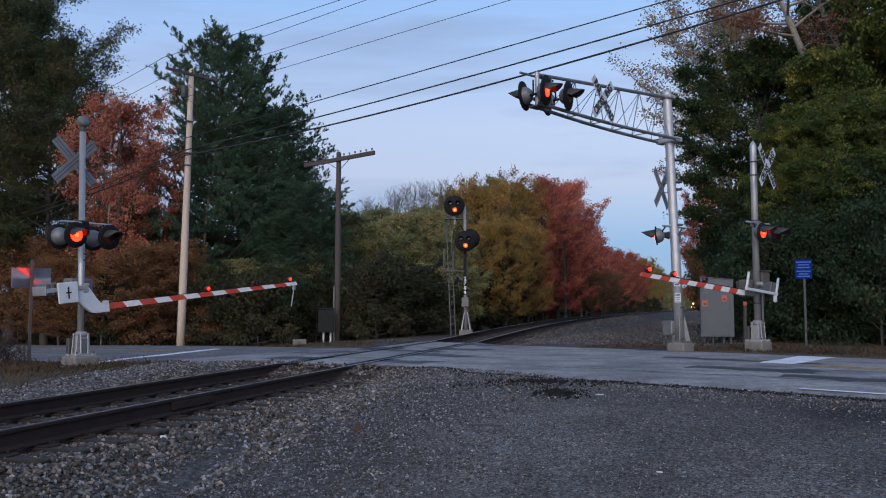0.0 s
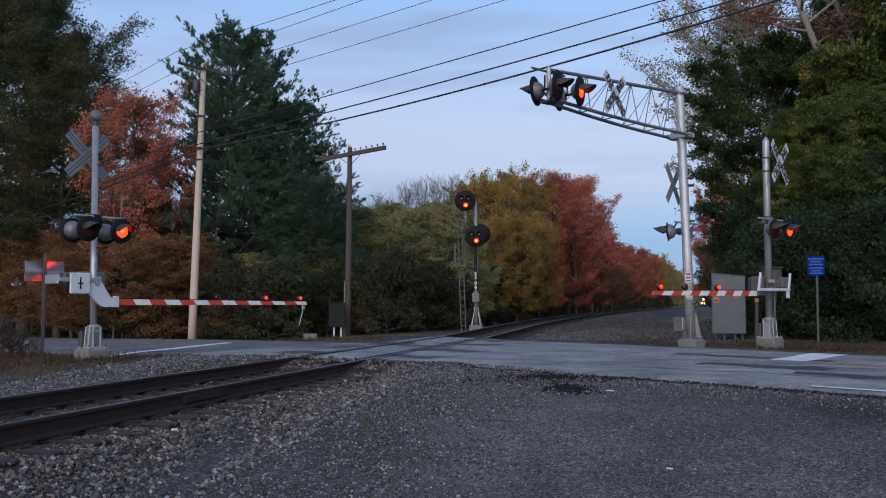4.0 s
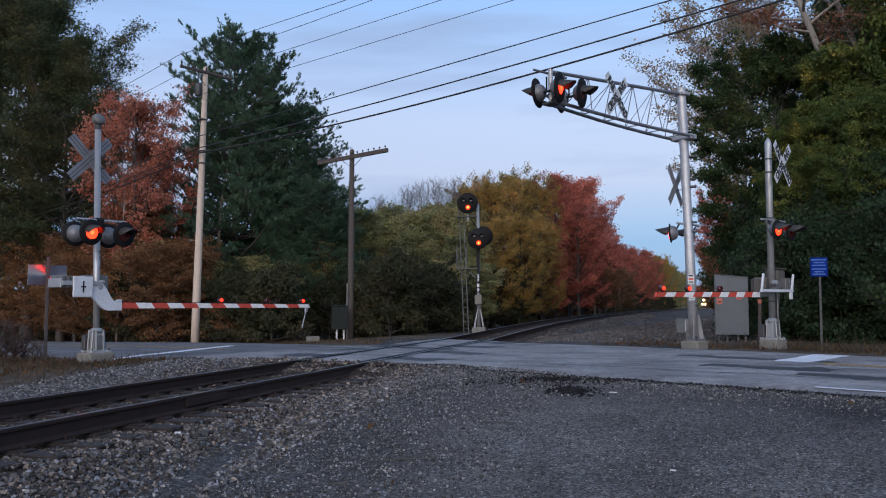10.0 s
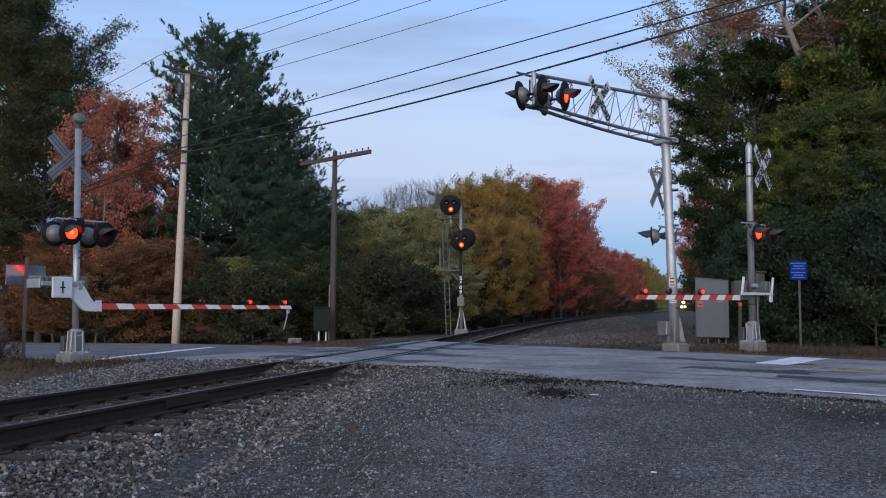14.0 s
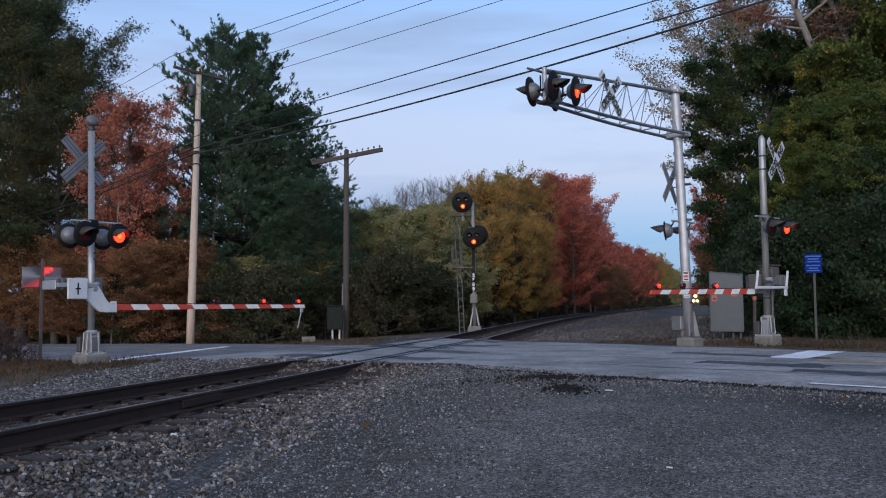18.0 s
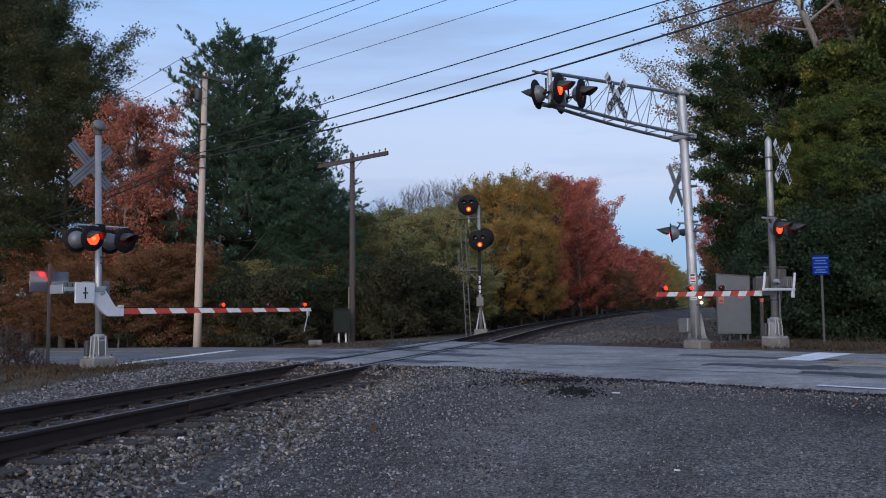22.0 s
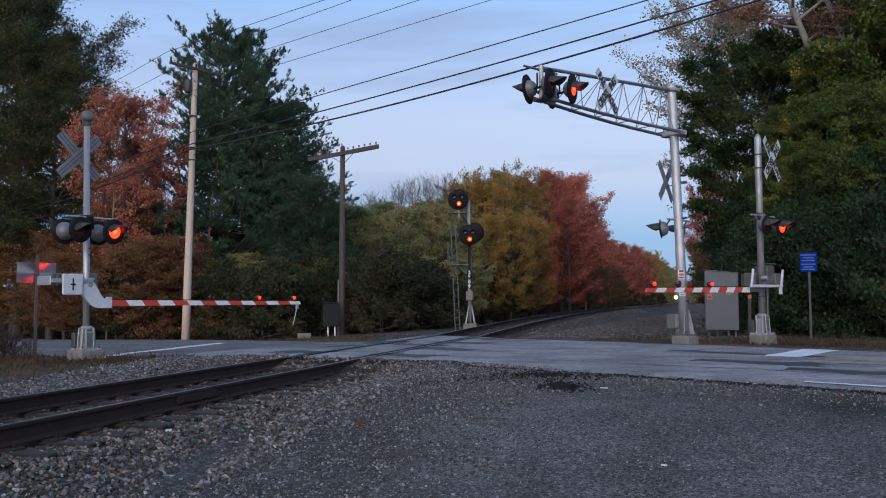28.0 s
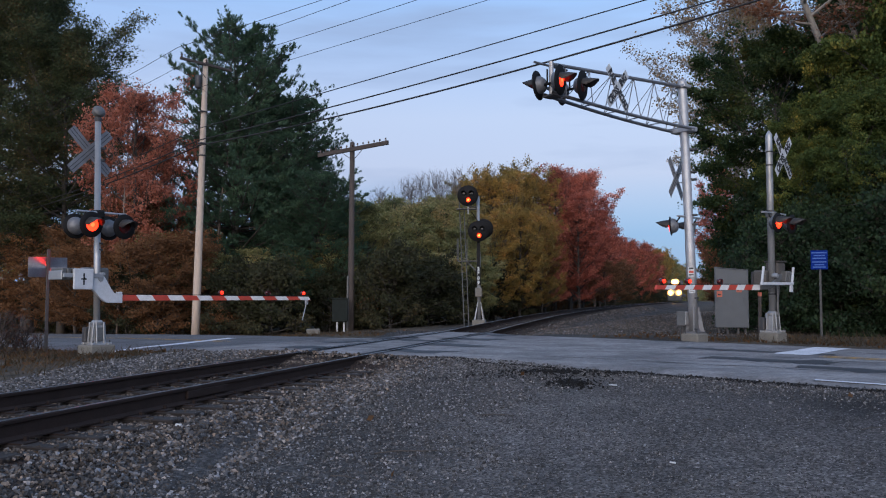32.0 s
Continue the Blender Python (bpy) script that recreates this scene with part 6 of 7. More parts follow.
def back_sign():
    x, y = -10.15, 20.9
    z0 = ground_z(x, y)
    ob = thing("road_sign", pose(x, y, 0, 0, 0, 38), "bare metal sign panel on a dark steel post", "sign")
    part("post", box(B(), 0.075, 0.05, 2.75, pose(0, -0.04, z0 + 1.2), 0.008), M_POSTGREEN, ob)
    part("panel", box(B(), 0.90, 0.006, 0.50, pose(0, 0.0, 2.27), 0.002), M_DULLBACK, ob, "bare brushed aluminium sign panel")
    for z in (2.12, 2.42):
        part("bolt", rod(B(), (0, -0.075, z), (0, 0.01, z), 0.012, seg=6), M_DARKSTEEL, ob)


def relay_box():
    x, y = -5.35, 39.0
    z0 = ground_z(x, y)
    ob = thing("relay_box", pose(x, y, z0, 0, 0, 8), "weathered green relay box on two pale legs", "box")
    part("body", box(B(), 0.72, 0.5, 1.05, pose(0, 0, 1.0), 0.03), M_GREENSTEEL, ob)
    part("lid", box(B(), 0.80, 0.58, 0.05, pose(0, 0, 1.55), 0.01), M_GREENSTEEL, ob)
    for x in (-0.12, 0.2):
        part("leg", rod(B(), (x, 0, -0.2), (x, 0, 0.5), 0.045), M_WHITE, ob)


def stump_block(px, d, w, h):
    x, y, z = spot(px, d)
    ob = new("concrete_block")
    ob.matrix_basis = pose(x, y, z + 0.05, 0, 0, 10)
    part("block", box(B(), w, 0.4, h, pose(0, 0, h / 2 - 0.1), 0.03), M_CONC, ob)
    tagged(ob, "low weathered concrete block at the road's edge", "block")


equipment_cabinet()
marker_post()
blue_sign()
back_sign()
relay_box()
stump_block(532, 37.5, 0.6, 0.34)


# ---- locomotive ----
def locomotive():
    """Its nose at the origin looks along -y."""
    ob = thing("locomotive", Matrix.Translation(track_point(610, 0)), "dark diesel locomotive with bright headlights coming on", "train")
    part("frame", box(B(), 3.0, 18.0, 0.5, pose(0, 9.2, 1.35), 0.05), M_LOCO, ob)
    part("pilot", box(B(), 2.9, 0.3, 1.1, pose(0, 0.15, 0.75), 0.1), M_LOCO, ob)
    part("nose", box(B(), 1.9, 1.6, 1.3, pose(0, 1.2, 2.2), 0.15), M_LOCO, ob)
    part("cab", box(B(), 3.0, 2.4, 2.9, pose(0, 3.2, 3.0), 0.15), M_LOCO, ob)
    part("engine_hood", box(B(), 1.8, 12.5, 2.7, pose(0, 10.8, 2.9), 0.12), M_LOCO, ob)
    for s in (-1, 1):
        part("windscreen", box(B(), 0.9, 0.03, 0.6, pose(s * 0.6, 1.985, 3.7), 0.02), M_LOCOGLASS, ob)
        # discs far wider than real lamps, the outer rings standing in for glare
        for name, at, label in (("headlight", pose(s * 0.2, 1.98, 4.1, 90), "lit headlight widened by its glare"), ("ditch_light", pose(s * 0.8, -0.02, 1.9, 90), "lit ditch light widened by its glare")):
            lit = part(name, lathe(B(), [(0.60, 0), (0.54, 0.05), (0.36, 0.07)], at, 20, cap=False), M_RIM_GLARE, ob, label)
            part("reflector_glare", lathe(B(), [(0.36, 0.07), (0.24, 0.085), (0.10, 0.09)], at, 20, cap=False), M_REFLECTOR_GLARE, lit)
            part("bulb", lathe(B(), [(0.10, 0.09), (0.07, 0.11), (0.0001, 0.12)], at, 16, cap=False), M_BEAM, lit)
        part("handrail", rod(B(), (s * 1.4, 0.1, 1.6), (s * 1.4, 0.1, 2.6), 0.025), M_LOCO, ob)
    part("coupler", box(B(), 0.3, 0.6, 0.3, pose(0, -0.25, 0.9), 0.05), M_DARKSTEEL, ob)
    for y in (2.5, 4.4, 13.5, 15.4):
        for s in (-1, 1):
            part("wheel", lathe(B(), [(0.5, -0.06), (0.51, 0.06)], pose(s * 0.7525, y, 0.51, 0, 90), 20), M_DARKSTEEL, ob)
    return ob


LOCO = locomotive()


# ---- road markings, patches and the crossing's fillers ----
def flat_on_road(name, u0, u1, v0, v1, mat, lift, label, category, wob=0.0, kind="structure", nu=2, nv=12, skew=0.0):
    verts, faces = [], []
    for i in range(nu + 1):
        for j in range(nv + 1):
            u, v = u0 + (u1 - u0) * i / nu, v0 + (v1 - v0) * j / nv
            e = wob if (i in (0, nu) or j in (0, nv)) else 0
            if e:
                u, v = u + e * (noise.noise((u * 1.7, v * 1.7, 5)) + 0.55 * noise.noise((u * 5.3, v * 5.3, 2))), v + e * (noise.noise((u * 1.7, v * 1.7, 9)) + 0.55 * noise.noise((u * 5.3, v * 5.3, 7)))
            x, y = uv(u + skew * (v - v0), v)
            verts.append((x, y, road_surface(x, y) + lift))
    n = nv + 1
    for i in range(nu):
        for j in range(nv):
            faces.append((i * n + j, (i + 1) * n + j, (i + 1) * n + j + 1, i * n + j + 1))
    return tagged(new(name, mesh_of(name, verts, faces, mat, True)), label, category, kind=kind)


flat_on_road("stop_line", -20.0, -19.55, 11.3, 18.3, M_PAINT, 0.006, "worn white stop line across the lane", "marking", 0.05, nv=16, skew=-0.62)
flat_on_road("stop_line", -5.55, -4.85, 17.3, 20.5, M_PAINT, 0.006, "white stop line across the far lane", "marking", 0.06)
flat_on_road("edge_line", -3.4, 60, 12.32, 12.42, M_PAINT, 0.006, "worn white line along the road's edge", "marking", 0.012, nu=120, nv=1)
for v in (16.95, 17.25):
    flat_on_road("centre_line", -4.6, 60, v, v + 0.11, M_YELLOW, 0.006, "faded yellow centre line", "marking", 0, nu=60, nv=1)
    flat_on_road("centre_line", -90, -22, v - 0.7, v - 0.59, M_YELLOW, 0.006, "faded yellow centre line", "marking", 0, nu=60, nv=1)
for u0, u1, v0, v1 in ((-6.2, -3.9, 15.0, 15.8), (-7.6, -4.5, 17.5, 18.0), (-4.2, -2.2, 14.1, 14.7), (-19.5, -17.6, 17.6, 18.2), (-17.8, -16.6, 15.6, 16.1), (-21.5, -19, 13.0, 13.35), (-9.5, -8.4, 20.3, 20.7), (-3.4, 4.0, 19.6, 20.1)):
    flat_on_road("tar_patch", u0, u1, v0, v1, M_TAR, 0.004, "dark tar patch in the road", "patch", 0.4, nu=30, nv=8)


for a, off, la, lo in ((17.0, 1.35, 1.6, 0.35), (19.5, 1.5, 1.2, 0.5), (22.0, 1.3, 2.2, 0.3), (16.2, -1.25, 1.4, 0.3), (18.6, -1.4, 1.8, 0.4), (21.5, -1.2, 1.5, 0.3), (20.5, 0.0, 2.2, 0.22), (24.2, -1.3, 1.2, 0.35)):
    c = track_point(a, off)
    cu, cv = to_uv(c.x, c.y)
    flat_on_road("tar_patch", cu - la * 0.5, cu + la * 0.5, cv - lo, cv + lo, M_TAR, 0.005, "dark asphalt patch beside the rails", "patch", 0.45, nu=26, nv=10)


def crack(u0, v0, u1, v1, w=0.03):
    pts = 26
    verts, faces = [], []
    for i in range(pts):
        k = i / (pts - 1)
        u, v = u0 + (u1 - u0) * k + 0.25 * noise.noise((k * 6, u0, 2)), v0 + (v1 - v0) * k + 0.25 * noise.noise((k * 6, v0, 8))
        x, y = uv(u, v)
        ww = w * (0.5 + abs(noise.noise((k * 20, u0, v0))) * 2) * (0.2 if i in (0, pts - 1) else 1)
        for s in (-1, 1):
            xx, yy = x + s * ww * ROAD_N.x * 0.7, y + s * ww * ROAD_N.y
            verts.append((xx, yy, road_surface(xx, yy) + 0.005))
        if i:
            faces.append((2 * i - 2, 2 * i - 1, 2 * i + 1, 2 * i))
    tagged(new("tar_seam", mesh_of("tar_seam", verts, faces, M_TAR)), "dark sealed crack in the road", "crack", kind="structure")


for c in ((-8.5, 13.4, -2.5, 14.0), (-6.5, 16.2, -1.0, 16.4), (-22, 14.2, -17.5, 13.6), (-20, 12.2, -17, 12.0), (-12, 20.6, -5, 20.4), (-7.2, 13.2, -6.6, 19.8), (-3, 13.6, 5, 14.0), (-5.5, 18.9, 2.0, 18.6)):
    crack(*c)


def filler(a0, a1, o0, o1, mat, lift, name, label):
    verts, faces = [], []
    n = 24
    for i in range(n + 1):
        a = a0 + (a1 - a0) * i / n
        for o in (o0, o1):
            p = track_point(a, o)
            verts.append((p.x, p.y, RAIL_Z + lift))
        if i:
            faces.append((2 * i - 2, 2 * i - 1, 2 * i + 1, 2 * i))
    tagged(new(name, mesh_of(name, verts, faces, mat)), label, "crossing", kind="structure")


for side in (-1, 1):
    c = side * 0.7525
    filler(14.9, 26.6, c - side * 0.20, c - side * 0.04, M_BLACK, 0.009, "flangeway", "dark flangeway groove beside the rail")
    filler(15.1, 26.4, c + side * 0.04, c + side * 0.13, M_RUBBER, 0.009, "flangeway", "dark rubber seal beside the rail")


# ---- ties ----
def tie():
    ob = thing("railway_tie", Matrix(), "dark creosoted wooden tie half sunk in ballast", "tie", "ties of the track")
    part("beam", box(B(), 2.6, 0.23, 0.18, pose(0, 0, -0.09), 0.012), M_TIE, ob)
    for s in (-1, 1):
        part("tie_plate", box(B(), 0.36, 0.19, 0.016, pose(s * 0.7525, 0, 0.006), 0.003), M_RAIL, ob)
        for t in (-1, 1):
            part("spike", box(B(), 0.035, 0.035, 0.05, pose(s * 0.7525 + t * 0.088, t * 0.05, 0.03), 0.006), M_RAIL, ob)
    return ob


def tie_pose(a, rng):
    p = track_point(a, rng.uniform(-0.05, 0.05), -0.183)
    ang = math.degrees(YAW) + math.degrees(math.atan((bend(a + 1) - bend(a - 1)) / 2))
    return pose(p.x, p.y, p.z, 0, rng.uniform(-0.4, 0.4), -ang + rng.uniform(-1.5, 1.5))


def lay_ties():
    rng = random.Random(4)
    first = tie()
    spots = [-4 + 0.53 * i for i in range(36)] + [27.2 + 0.53 * i for i in range(70)]
    for i, a in enumerate(spots):
        m = tie_pose(a, rng)
        if i == 0:
            first.matrix_basis = m
        else:
            copy_thing(first, m)


lay_ties()


# ---- loose stone, pebbles, leaves and grass ----
def scatter(name, pts, sizes, mat, label, category, seed, chip=False, flat=0.65):
    """Broken stones as one sheet of small solids, open below where they lie; chips are pointed."""
    rng = np.random.default_rng(seed)
    ring = [(-0.62, -0.62), (0.62, -0.62), (0.62, 0.62), (-0.62, 0.62)]
    if chip:
        base = np.array([(x * 1.2, y * 1.2, -0.6) for x, y in ring] + [(0, 0, 0.7)])
        tri = np.array([[0, 1, 4], [1, 2, 4], [2, 3, 4], [3, 0, 4]], dtype=np.int32)
    else:
        base = np.array([(x, y, -0.62) for x, y in ring] + [(x * 0.9, y * 0.9, 0.62) for x, y in ring])
        tri = np.array([[0, 1, 5, 4], [1, 2, 6, 5], [2, 3, 7, 6], [3, 0, 4, 7], [4, 5, 6, 7]], dtype=np.int32)
    n, k = len(pts), len(base)
    pts, sizes = np.asarray(pts), np.asarray(sizes)
    kinds = base[None] * rng.uniform(0.5, 1.4, (60, k, 3))
    v = kinds[rng.integers(0, 60, n)] * rng.uniform(0.6, 1.35, (n, 1, 3)) * sizes[:, None, None]
    v[:, :, 2] *= flat
    q = rng.normal(size=(n, 4))
    q[:, 1:3] *= 0.35
    q /= np.linalg.norm(q, axis=1)[:, None]
    w, x, y, z = q.T
    rot = np.stack([1 - 2 * (y * y + z * z), 2 * (x * y - w * z), 2 * (x * z + w * y), 2 * (x * y + w * z), 1 - 2 * (x * x + z * z), 2 * (y * z - w * x), 2 * (x * z - w * y), 2 * (y * z + w * x), 1 - 2 * (x * x + y * y)], 1).reshape(n, 3, 3)
    v = np.einsum("nij,nkj->nki", rot, v) + pts[:, None, :]
    f = (tri[None] + (np.arange(n) * k)[:, None, None]).reshape(-1, tri.shape[1])
    me = bpy.data.meshes.new(name)
    me.vertices.add(n * k)
    me.vertices.foreach_set("co", v.ravel())
    me.loops.add(f.size)
    me.loops.foreach_set("vertex_index", f.ravel().astype(np.int32))
    me.polygons.add(len(f))
    me.polygons.foreach_set("loop_start", np.arange(0, f.size, f.shape[1], dtype=np.int32))
    me.materials.append(mat)
    me.update(calc_edges=True)
    me.shade_flat()
    return tagged(new(name, me), label, category, kind="stuff")


def lay_stones():
    rng = random.Random(8)
    pts, sizes = [], []
    rust_pts, rust_sizes = [], []

    def drop(a, off, s):
        p = track_point(a, off)
        u, v = to_uv(p.x, p.y)
        lip = 0.22 * noise.noise((p.x * 1.6, p.y * 1.6, 6)) + 0.12
        if near_edge(u) + lip < v < FAR_EDGE + 0.3:
            return
        on_tie = abs(off) < 1.42 and ((a + 4) % 0.53 < 0.13 or (a + 4) % 0.53 > 0.41)
        if on_tie and rng.random() < 0.86:
            return
        z = ground_z(p.x, p.y) if v < near_edge(u) - 0.2 or v > FAR_EDGE else road_surface(p.x, p.y)
        if abs(off) >= 2:
            z += 0.022 * noise.noise((p.x * 1.1, p.y * 1.1, 3))
        rust = rng.random() < max(0.65 if a > 26 else 0.0, 1.0 - 0.45 * max(0.0, abs(off) - 0.6))
        (rust_pts if rust else pts).append((p.x, p.y, z + s * rng.uniform(-0.1, 0.45) + (0.03 if on_tie else 0)))
        (rust_sizes if rust else sizes).append(s)
    for _ in range(64000):
        a = 1 + 18 * rng.random() ** 1.1
        off = -0.86 - (abs(rng.gauss(0, 1.4)) if rng.random() < 0.5 else rng.uniform(0, 3.7 + 0.8 * noise.noise((a * 0.5, 3, 1))))
        if off > -5.4:
            s = (0.012 + 0.019 * rng.random() ** 1.6) * (1.0 if off > -2.6 else 0.62)
            drop(a, off, s)
    for _ in range(9000):
        drop(rng.uniform(3, 16), rng.uniform(-0.68, 0.68), rng.uniform(0.014, 0.032))
    for _ in range(20000):
        drop(rng.uniform(7, 18), 0.85 + 3.5 * rng.random() ** 1.1, rng.uniform(0.013, 0.030))
    for _ in range(26000):
        a = 26.5 + 70 * rng.random() ** 1.5
        drop(a, -0.85 - 8.5 * rng.random() ** 1.5, rng.uniform(0.012, 0.025) * (1 + (a - 26) / 45))
    for _ in range(4000):
        drop(26.5 + 20 * rng.random(), rng.uniform(-0.7, 3), rng.uniform(0.02, 0.04))
    scatter("ballast", rust_pts, rust_sizes, M_RUSTSTONE, "rust-stained crushed stone ballast about the rails", "ballast", 6, flat=0.72)
    scatter("ballast", pts, sizes, M_STONE, "loose grey and brown crushed stone ballast", "ballast", 1, flat=0.72)
    pts, sizes = [], []
    for _ in range(90000):
        d = 4.5 + 12 * rng.random() ** 1.3
        x = rng.uniform(-0.6, 0.62) * d
        u, v = to_uv(x, d)
        a, lat = to_track(x, d)
        if v > near_edge(u) - 0.05 or lat > LAT - 2.0 or rng.random() < 0.8 * smooth(1.8, 5.5, x):
            continue
        s = 0.004 + 0.010 * rng.random() ** 3
        pts.append((x, d, ground_z(x, d) + s * 0.3 + 0.022 * noise.noise((x * 1.1, d * 1.1, 3))))
        sizes.append(s)
    for _ in range(16000):
        u = rng.uniform(-12, 4)
        v = near_edge(u) - 0.15 - abs(rng.gauss(0, 1.0))
        x, y = uv(u, v)
        if to_track(x, y)[1] > LAT - 2.5:
            continue
        s = 0.007 + 0.013 * rng.random() ** 2
        pts.append((x, y, ground_z(x, y) + s * 0.4 + 0.022 * noise.noise((x * 1.1, y * 1.1, 3))))
        sizes.append(s)
    for _ in range(900):
        u = rng.uniform(-14, 6)
        v = near_edge(u) - abs(rng.gauss(0, 0.35)) + 0.1
        x, y = uv(u, v)
        s = rng.uniform(0.012, 0.03)
        pts.append((x, y, ground_z(x, y) + s * 0.5))
        sizes.append(s)
    scatter("pebbles", pts, sizes, M_PEBBLE, "small loose pebbles on the gravel lot", "gravel", 2, chip=True, flat=0.8)


lay_stones()


M_CRUMB = material("broken_asphalt", (0.012, 0.012, 0.013), 0.9, spec=0.2, vary=0.4, scale=6, fine=60, bump=0.3)


def dark_spill():
    rng = random.Random(3)
    pts, sizes = [], []
    for _ in range(1100):
        a, r = rng.random() * 6.28, abs(rng.gauss(0, 0.5))
        if rng.random() < 0.42:
            x, y = 1.55 + 0.45 * r * math.cos(a), 11.5 + 0.5 * r * math.sin(a)
        else:
            x, y = 1.45 + 2.4 * r * math.cos(a), 12.7 + 1.2 * r * math.sin(a)
            if to_uv(x, y)[1] > near_edge(to_uv(x, y)[0]) - 0.1:
                continue
        s = rng.uniform(0.008, 0.03)
        pts.append((x, y, ground_z(x, y) + 0.02 * noise.noise((x * 1.1, y * 1.1, 3)) + s * 0.4 + 0.05 * max(0, 0.5 - r)))
        sizes.append(s)
    for _ in range(5200):
        u = rng.uniform(-12.5, 9)
        v = near_edge(u) - 0.08 - abs(rng.gauss(0, 0.16)) + 0.14 * noise.noise((u * 0.9, 0, 0))
        x, y = uv(u, v)
        s = rng.uniform(0.006, 0.024)
        pts.append((x, y, ground_z(x, y) + 0.022 * noise.noise((x * 1.1, y * 1.1, 3)) + s * 0.5))
        sizes.append(s)
    scatter("asphalt_crumbs", pts, sizes, M_CRUMB, "dark crumbs of broken asphalt along the road's edge", "rubble", 5, chip=True, flat=0.8)


dark_spill()


def litter(name, x, y, w, d, h, mat, label, category, turn=0):
    ob = tagged(part(name, box(B(), w, d, h, None, h * 0.2), mat, None, "", pose(x, y, ground_z(x, y) + h * 0.5 + 0.01, 0, 3, turn)), label, category)
    return ob


def sticks():
    for x, y, l, turn in ((-0.43, 7.75, 0.62, 14), (0.46, 9.3, 0.36, 3), (5.1, 9.7, 0.4, -12), (2.55, 8.7, 0.25, 40)):
        v, f = tube([Vector((-l / 2, 0, 0)), Vector((-l / 6, 0.02, 0.012)), Vector((l / 5, -0.01, 0.006)), Vector((l / 2, 0.025, 0))], [0.006, 0.007, 0.006, 0.003], 6)
        tagged(part("twig", mesh_of("twig", [tuple(p) for p in v], f, M_BARK, True), None, None, "", pose(x, y, ground_z(x, y) + 0.018, 0, 0, turn)), "thin dark twig lying on the gravel", "twig")
    for x, y, l, turn in ((3.9, 8.1, 0.3, 25), (-0.9, 6.9, 0.28, -30), (1.2, 6.2, 0.22, 60), (4.6, 7.2, 0.35, 8)):
        v, f = tube([Vector((-l / 2, 0, 0)), Vector((0, 0.015, 0.01)), Vector((l / 2, -0.01, 0))], [0.005, 0.006, 0.003], 6)
        tagged(part("twig", mesh_of("twig", [tuple(p) for p in v], f, M_BARK, True), None, None, "", pose(x, y, ground_z(x, y) + 0.018, 0, 0, turn)), "thin dark twig lying on the gravel", "twig")
    litter("paper_scrap", 2.05, 11.2, 0.10, 0.05, 0.012, M_SIGNWHITE, "small white scrap of paper on the gravel", "scrap", 10)
    litter("paper_scrap", 1.78, 7.08, 0.05, 0.02, 0.012, M_SIGNWHITE, "small white scrap of paper on the gravel", "scrap", -20)
    litter("pale_stone", -2.72, 8.35, 0.06, 0.035, 0.022, M_SIGNWHITE, "pale flat stone lying on the ballast", "stone", 5)


sticks()


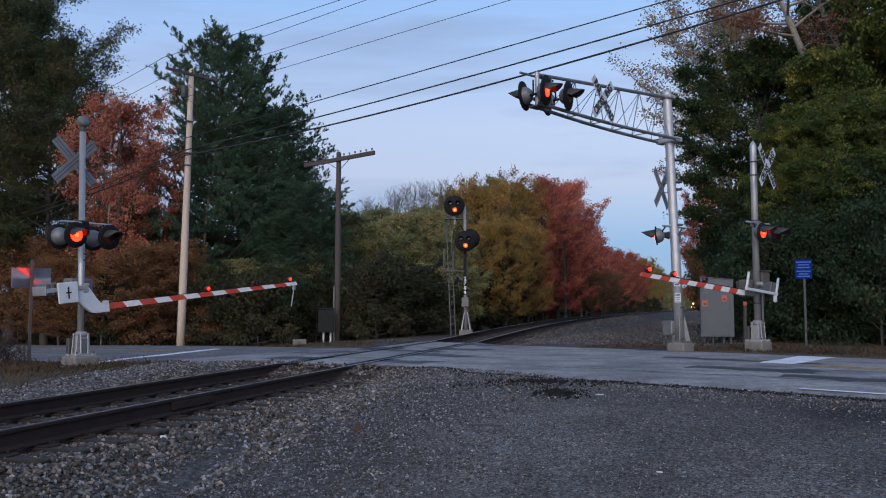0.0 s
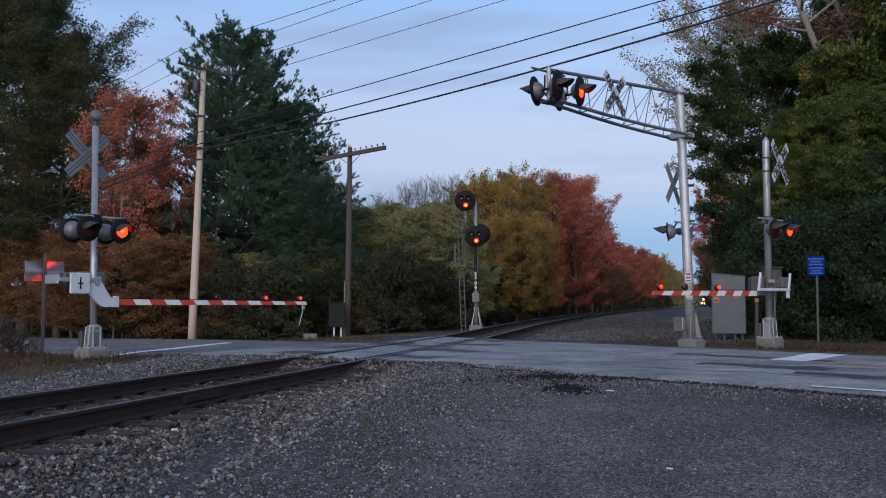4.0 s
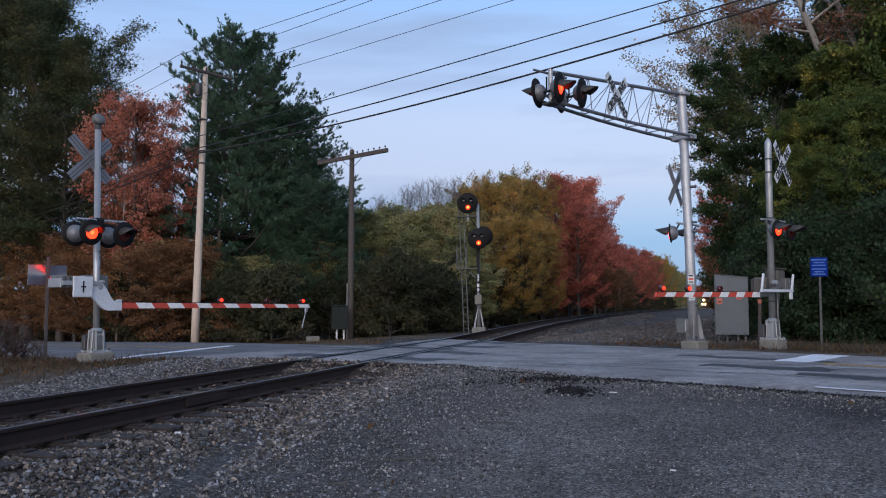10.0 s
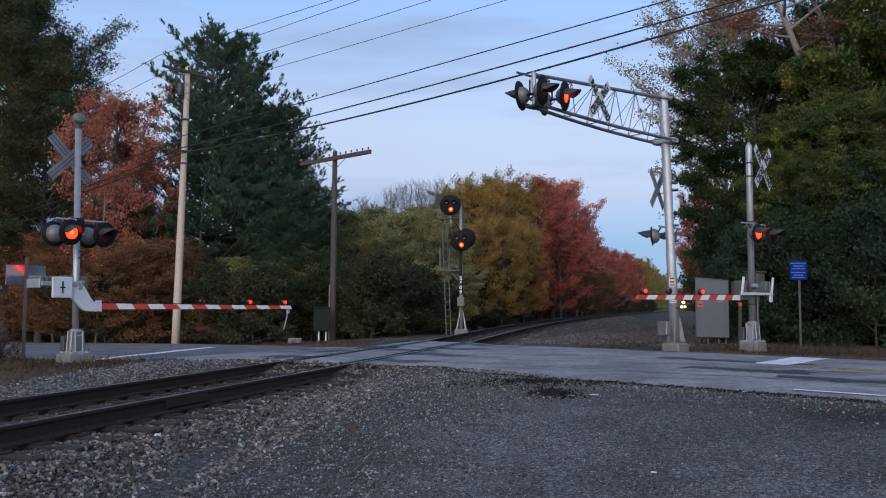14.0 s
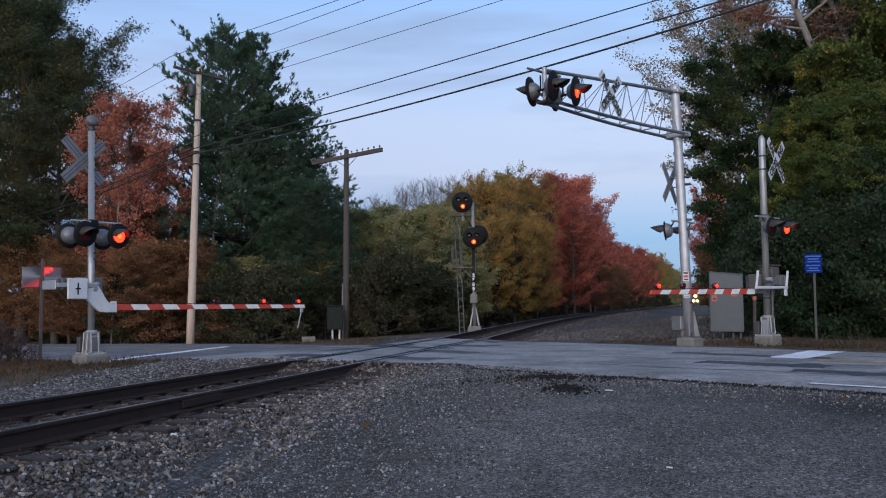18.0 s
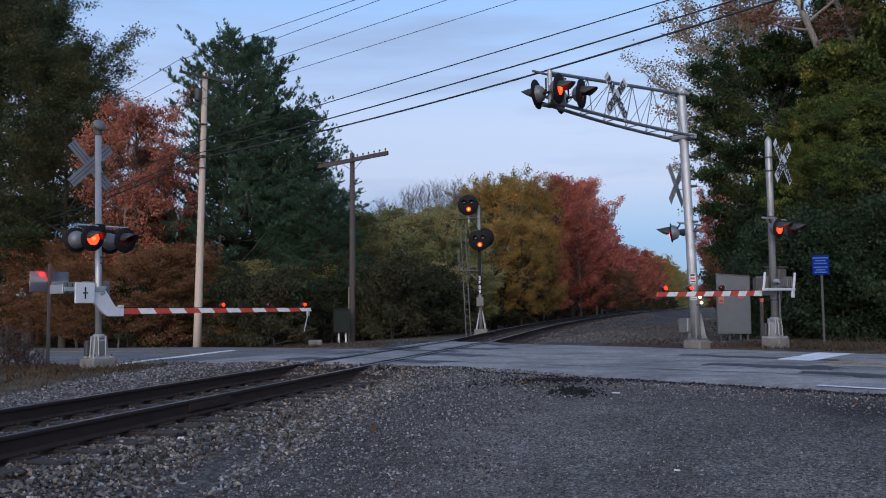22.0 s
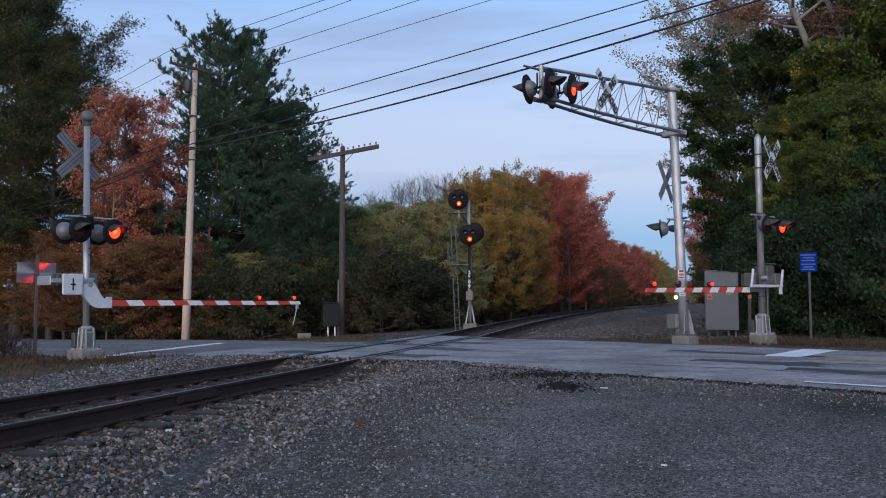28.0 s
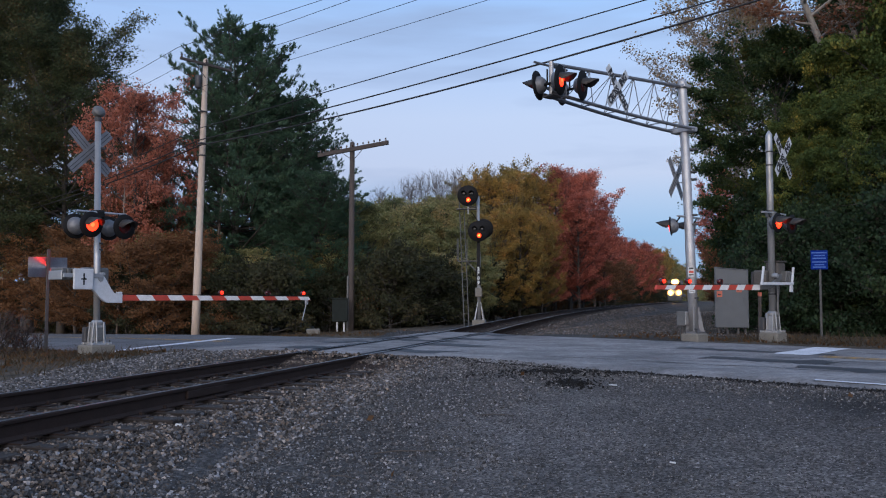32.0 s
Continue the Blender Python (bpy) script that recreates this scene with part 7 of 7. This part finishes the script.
def strew_leaves():
    rng = np.random.default_rng(12)
    cs = []
    for _ in range(4200):
        k = rng.random()
        if k < 0.004:
            d = rng.uniform(5, 13)
            x = rng.uniform(-0.3, 0.55) * d
        elif k < 0.2:
            x, d = uv(rng.uniform(-24, -15.5), 11.0 - abs(rng.normal()) * 2.6)
            a, lat = to_track(x, d)
            if lat - LAT < 3.6:
                continue
        elif k < 0.6:
            x, d = uv(rng.uniform(-12, 12), FAR_EDGE + 0.3 + abs(rng.normal()) * 2.2)
        else:
            x, d = uv(rng.uniform(-46, -17), rng.choice((near_edge(-30) - 0.3 - abs(rng.normal()) * 1.2, FAR_EDGE + 0.5 + abs(rng.normal()) * 2.5)))
        cs.append((x, d, ground_z(x, d) + 0.03))
    tagged(new("fallen_leaves", leaf_mesh("fallen_leaves", cs, 0.075, M_LITTER, rng, 0.8)), "brown and orange leaves strewn on the verge", "leaves", kind="stuff")
    cs, ds = [], []
    for _ in range(22000):
        k = rng.random()
        if k < 0.45:
            x, d = uv(rng.uniform(-8.5, 14), FAR_EDGE + 0.6 + abs(rng.normal()) * 2.6)
        elif k < 0.75:
            x, d = uv(rng.uniform(-26, -13.0), near_edge(-30) - 0.4 - abs(rng.normal()) * 3.4)
        else:
            x, d = uv(rng.uniform(-50, -18), FAR_EDGE + 0.5 + abs(rng.normal()) * 2.0)
        a, lat = to_track(x, d)
        if abs(lat - LAT + bend(a)) < 3.7 + 0.5 * rng.random() or (x + 8.2) ** 2 + (d - 19.3) ** 2 < 0.6:
            continue
        cs.append((x, d, ground_z(x, d)))
    c = np.array(cs)
    n = len(c)
    up = np.stack([rng.normal(size=n) * 0.7, rng.normal(size=n) * 0.7, np.ones(n)], 1) * (0.05 + 0.24 * rng.random(n) ** 2.2)[:, None]
    side = np.stack([rng.normal(size=n), rng.normal(size=n), np.zeros(n)], 1) * 0.006
    v = np.stack([c - side, c + side, c + up], 1)
    me = bpy.data.meshes.new("dry_grass")
    me.from_pydata([tuple(p) for p in v.reshape(-1, 3)], [], [(3 * i, 3 * i + 1, 3 * i + 2) for i in range(n)])
    me.materials.append(M_GRASS)
    tagged(new("dry_grass", me), "dry yellow-green grass on the verges", "grass", kind="stuff")


strew_leaves()


# ---- what moves ----
def flash_rows(rest, start, on, off):
    """Lit for half of each 1.1 s, from start on."""
    rows = []
    lit = ((0.0 - start) / 1.1) % 1.0 < 0.5
    poses = (rest @ Matrix.Translation((0, 0, off)), rest @ Matrix.Translation((0, 0, on)))
    rows.append((0.0, poses[lit]))
    t = start % 0.55
    while t < 31.9:
        if t > 0.06:
            now = ((t + 0.1 - start) / 1.1) % 1.0 < 0.5
            rows += [(t - 0.034, poses[not now]), (t, poses[now])]
        t += 0.55
    rows.append((32.0, rows[-1][1]))
    return rows


def motions():
    for ob, rest, start, on, off in FLASH:
        walk(ob, flash_rows(rest, start, on, off))
    fall = ((0.0, 1.0), (0.2, 0.76), (0.4, 0.60), (0.6, 0.49), (0.8, 0.41), (1.0, 0.31), (1.2, 0.12), (1.4, 0.0), (1.6, -0.03), (2.0, 0.0), (32.0, 0.0))
    quick = ((0.0, 1.0), (0.2, 0.72), (0.4, 0.58), (0.6, 0.41), (0.8, 0.20), (1.0, 0.03), (1.2, -0.02), (1.5, 0.0), (32.0, 0.0))
    for arm, rest, side, top in ARMS:
        walk(arm, [(t, rest @ pose(0, 0, 0, side * top * k)) for t, k in (fall if side > 0 else quick)])
    rows = []
    for t, a in ((0, 600), (4, 548), (8, 500), (12, 458), (16, 420), (20, 378), (23, 342), (26, 294), (28, 255), (30, 217), (32, 179)):
        p = track_point(a, 0)
        q = track_point(a + 8, 0)
        rows.append((t, pose(p.x, p.y, p.z, 0, 0, -math.degrees(math.atan2(q.x - p.x, q.y - p.y)))))
    walk(LOCO, rows)


motions()
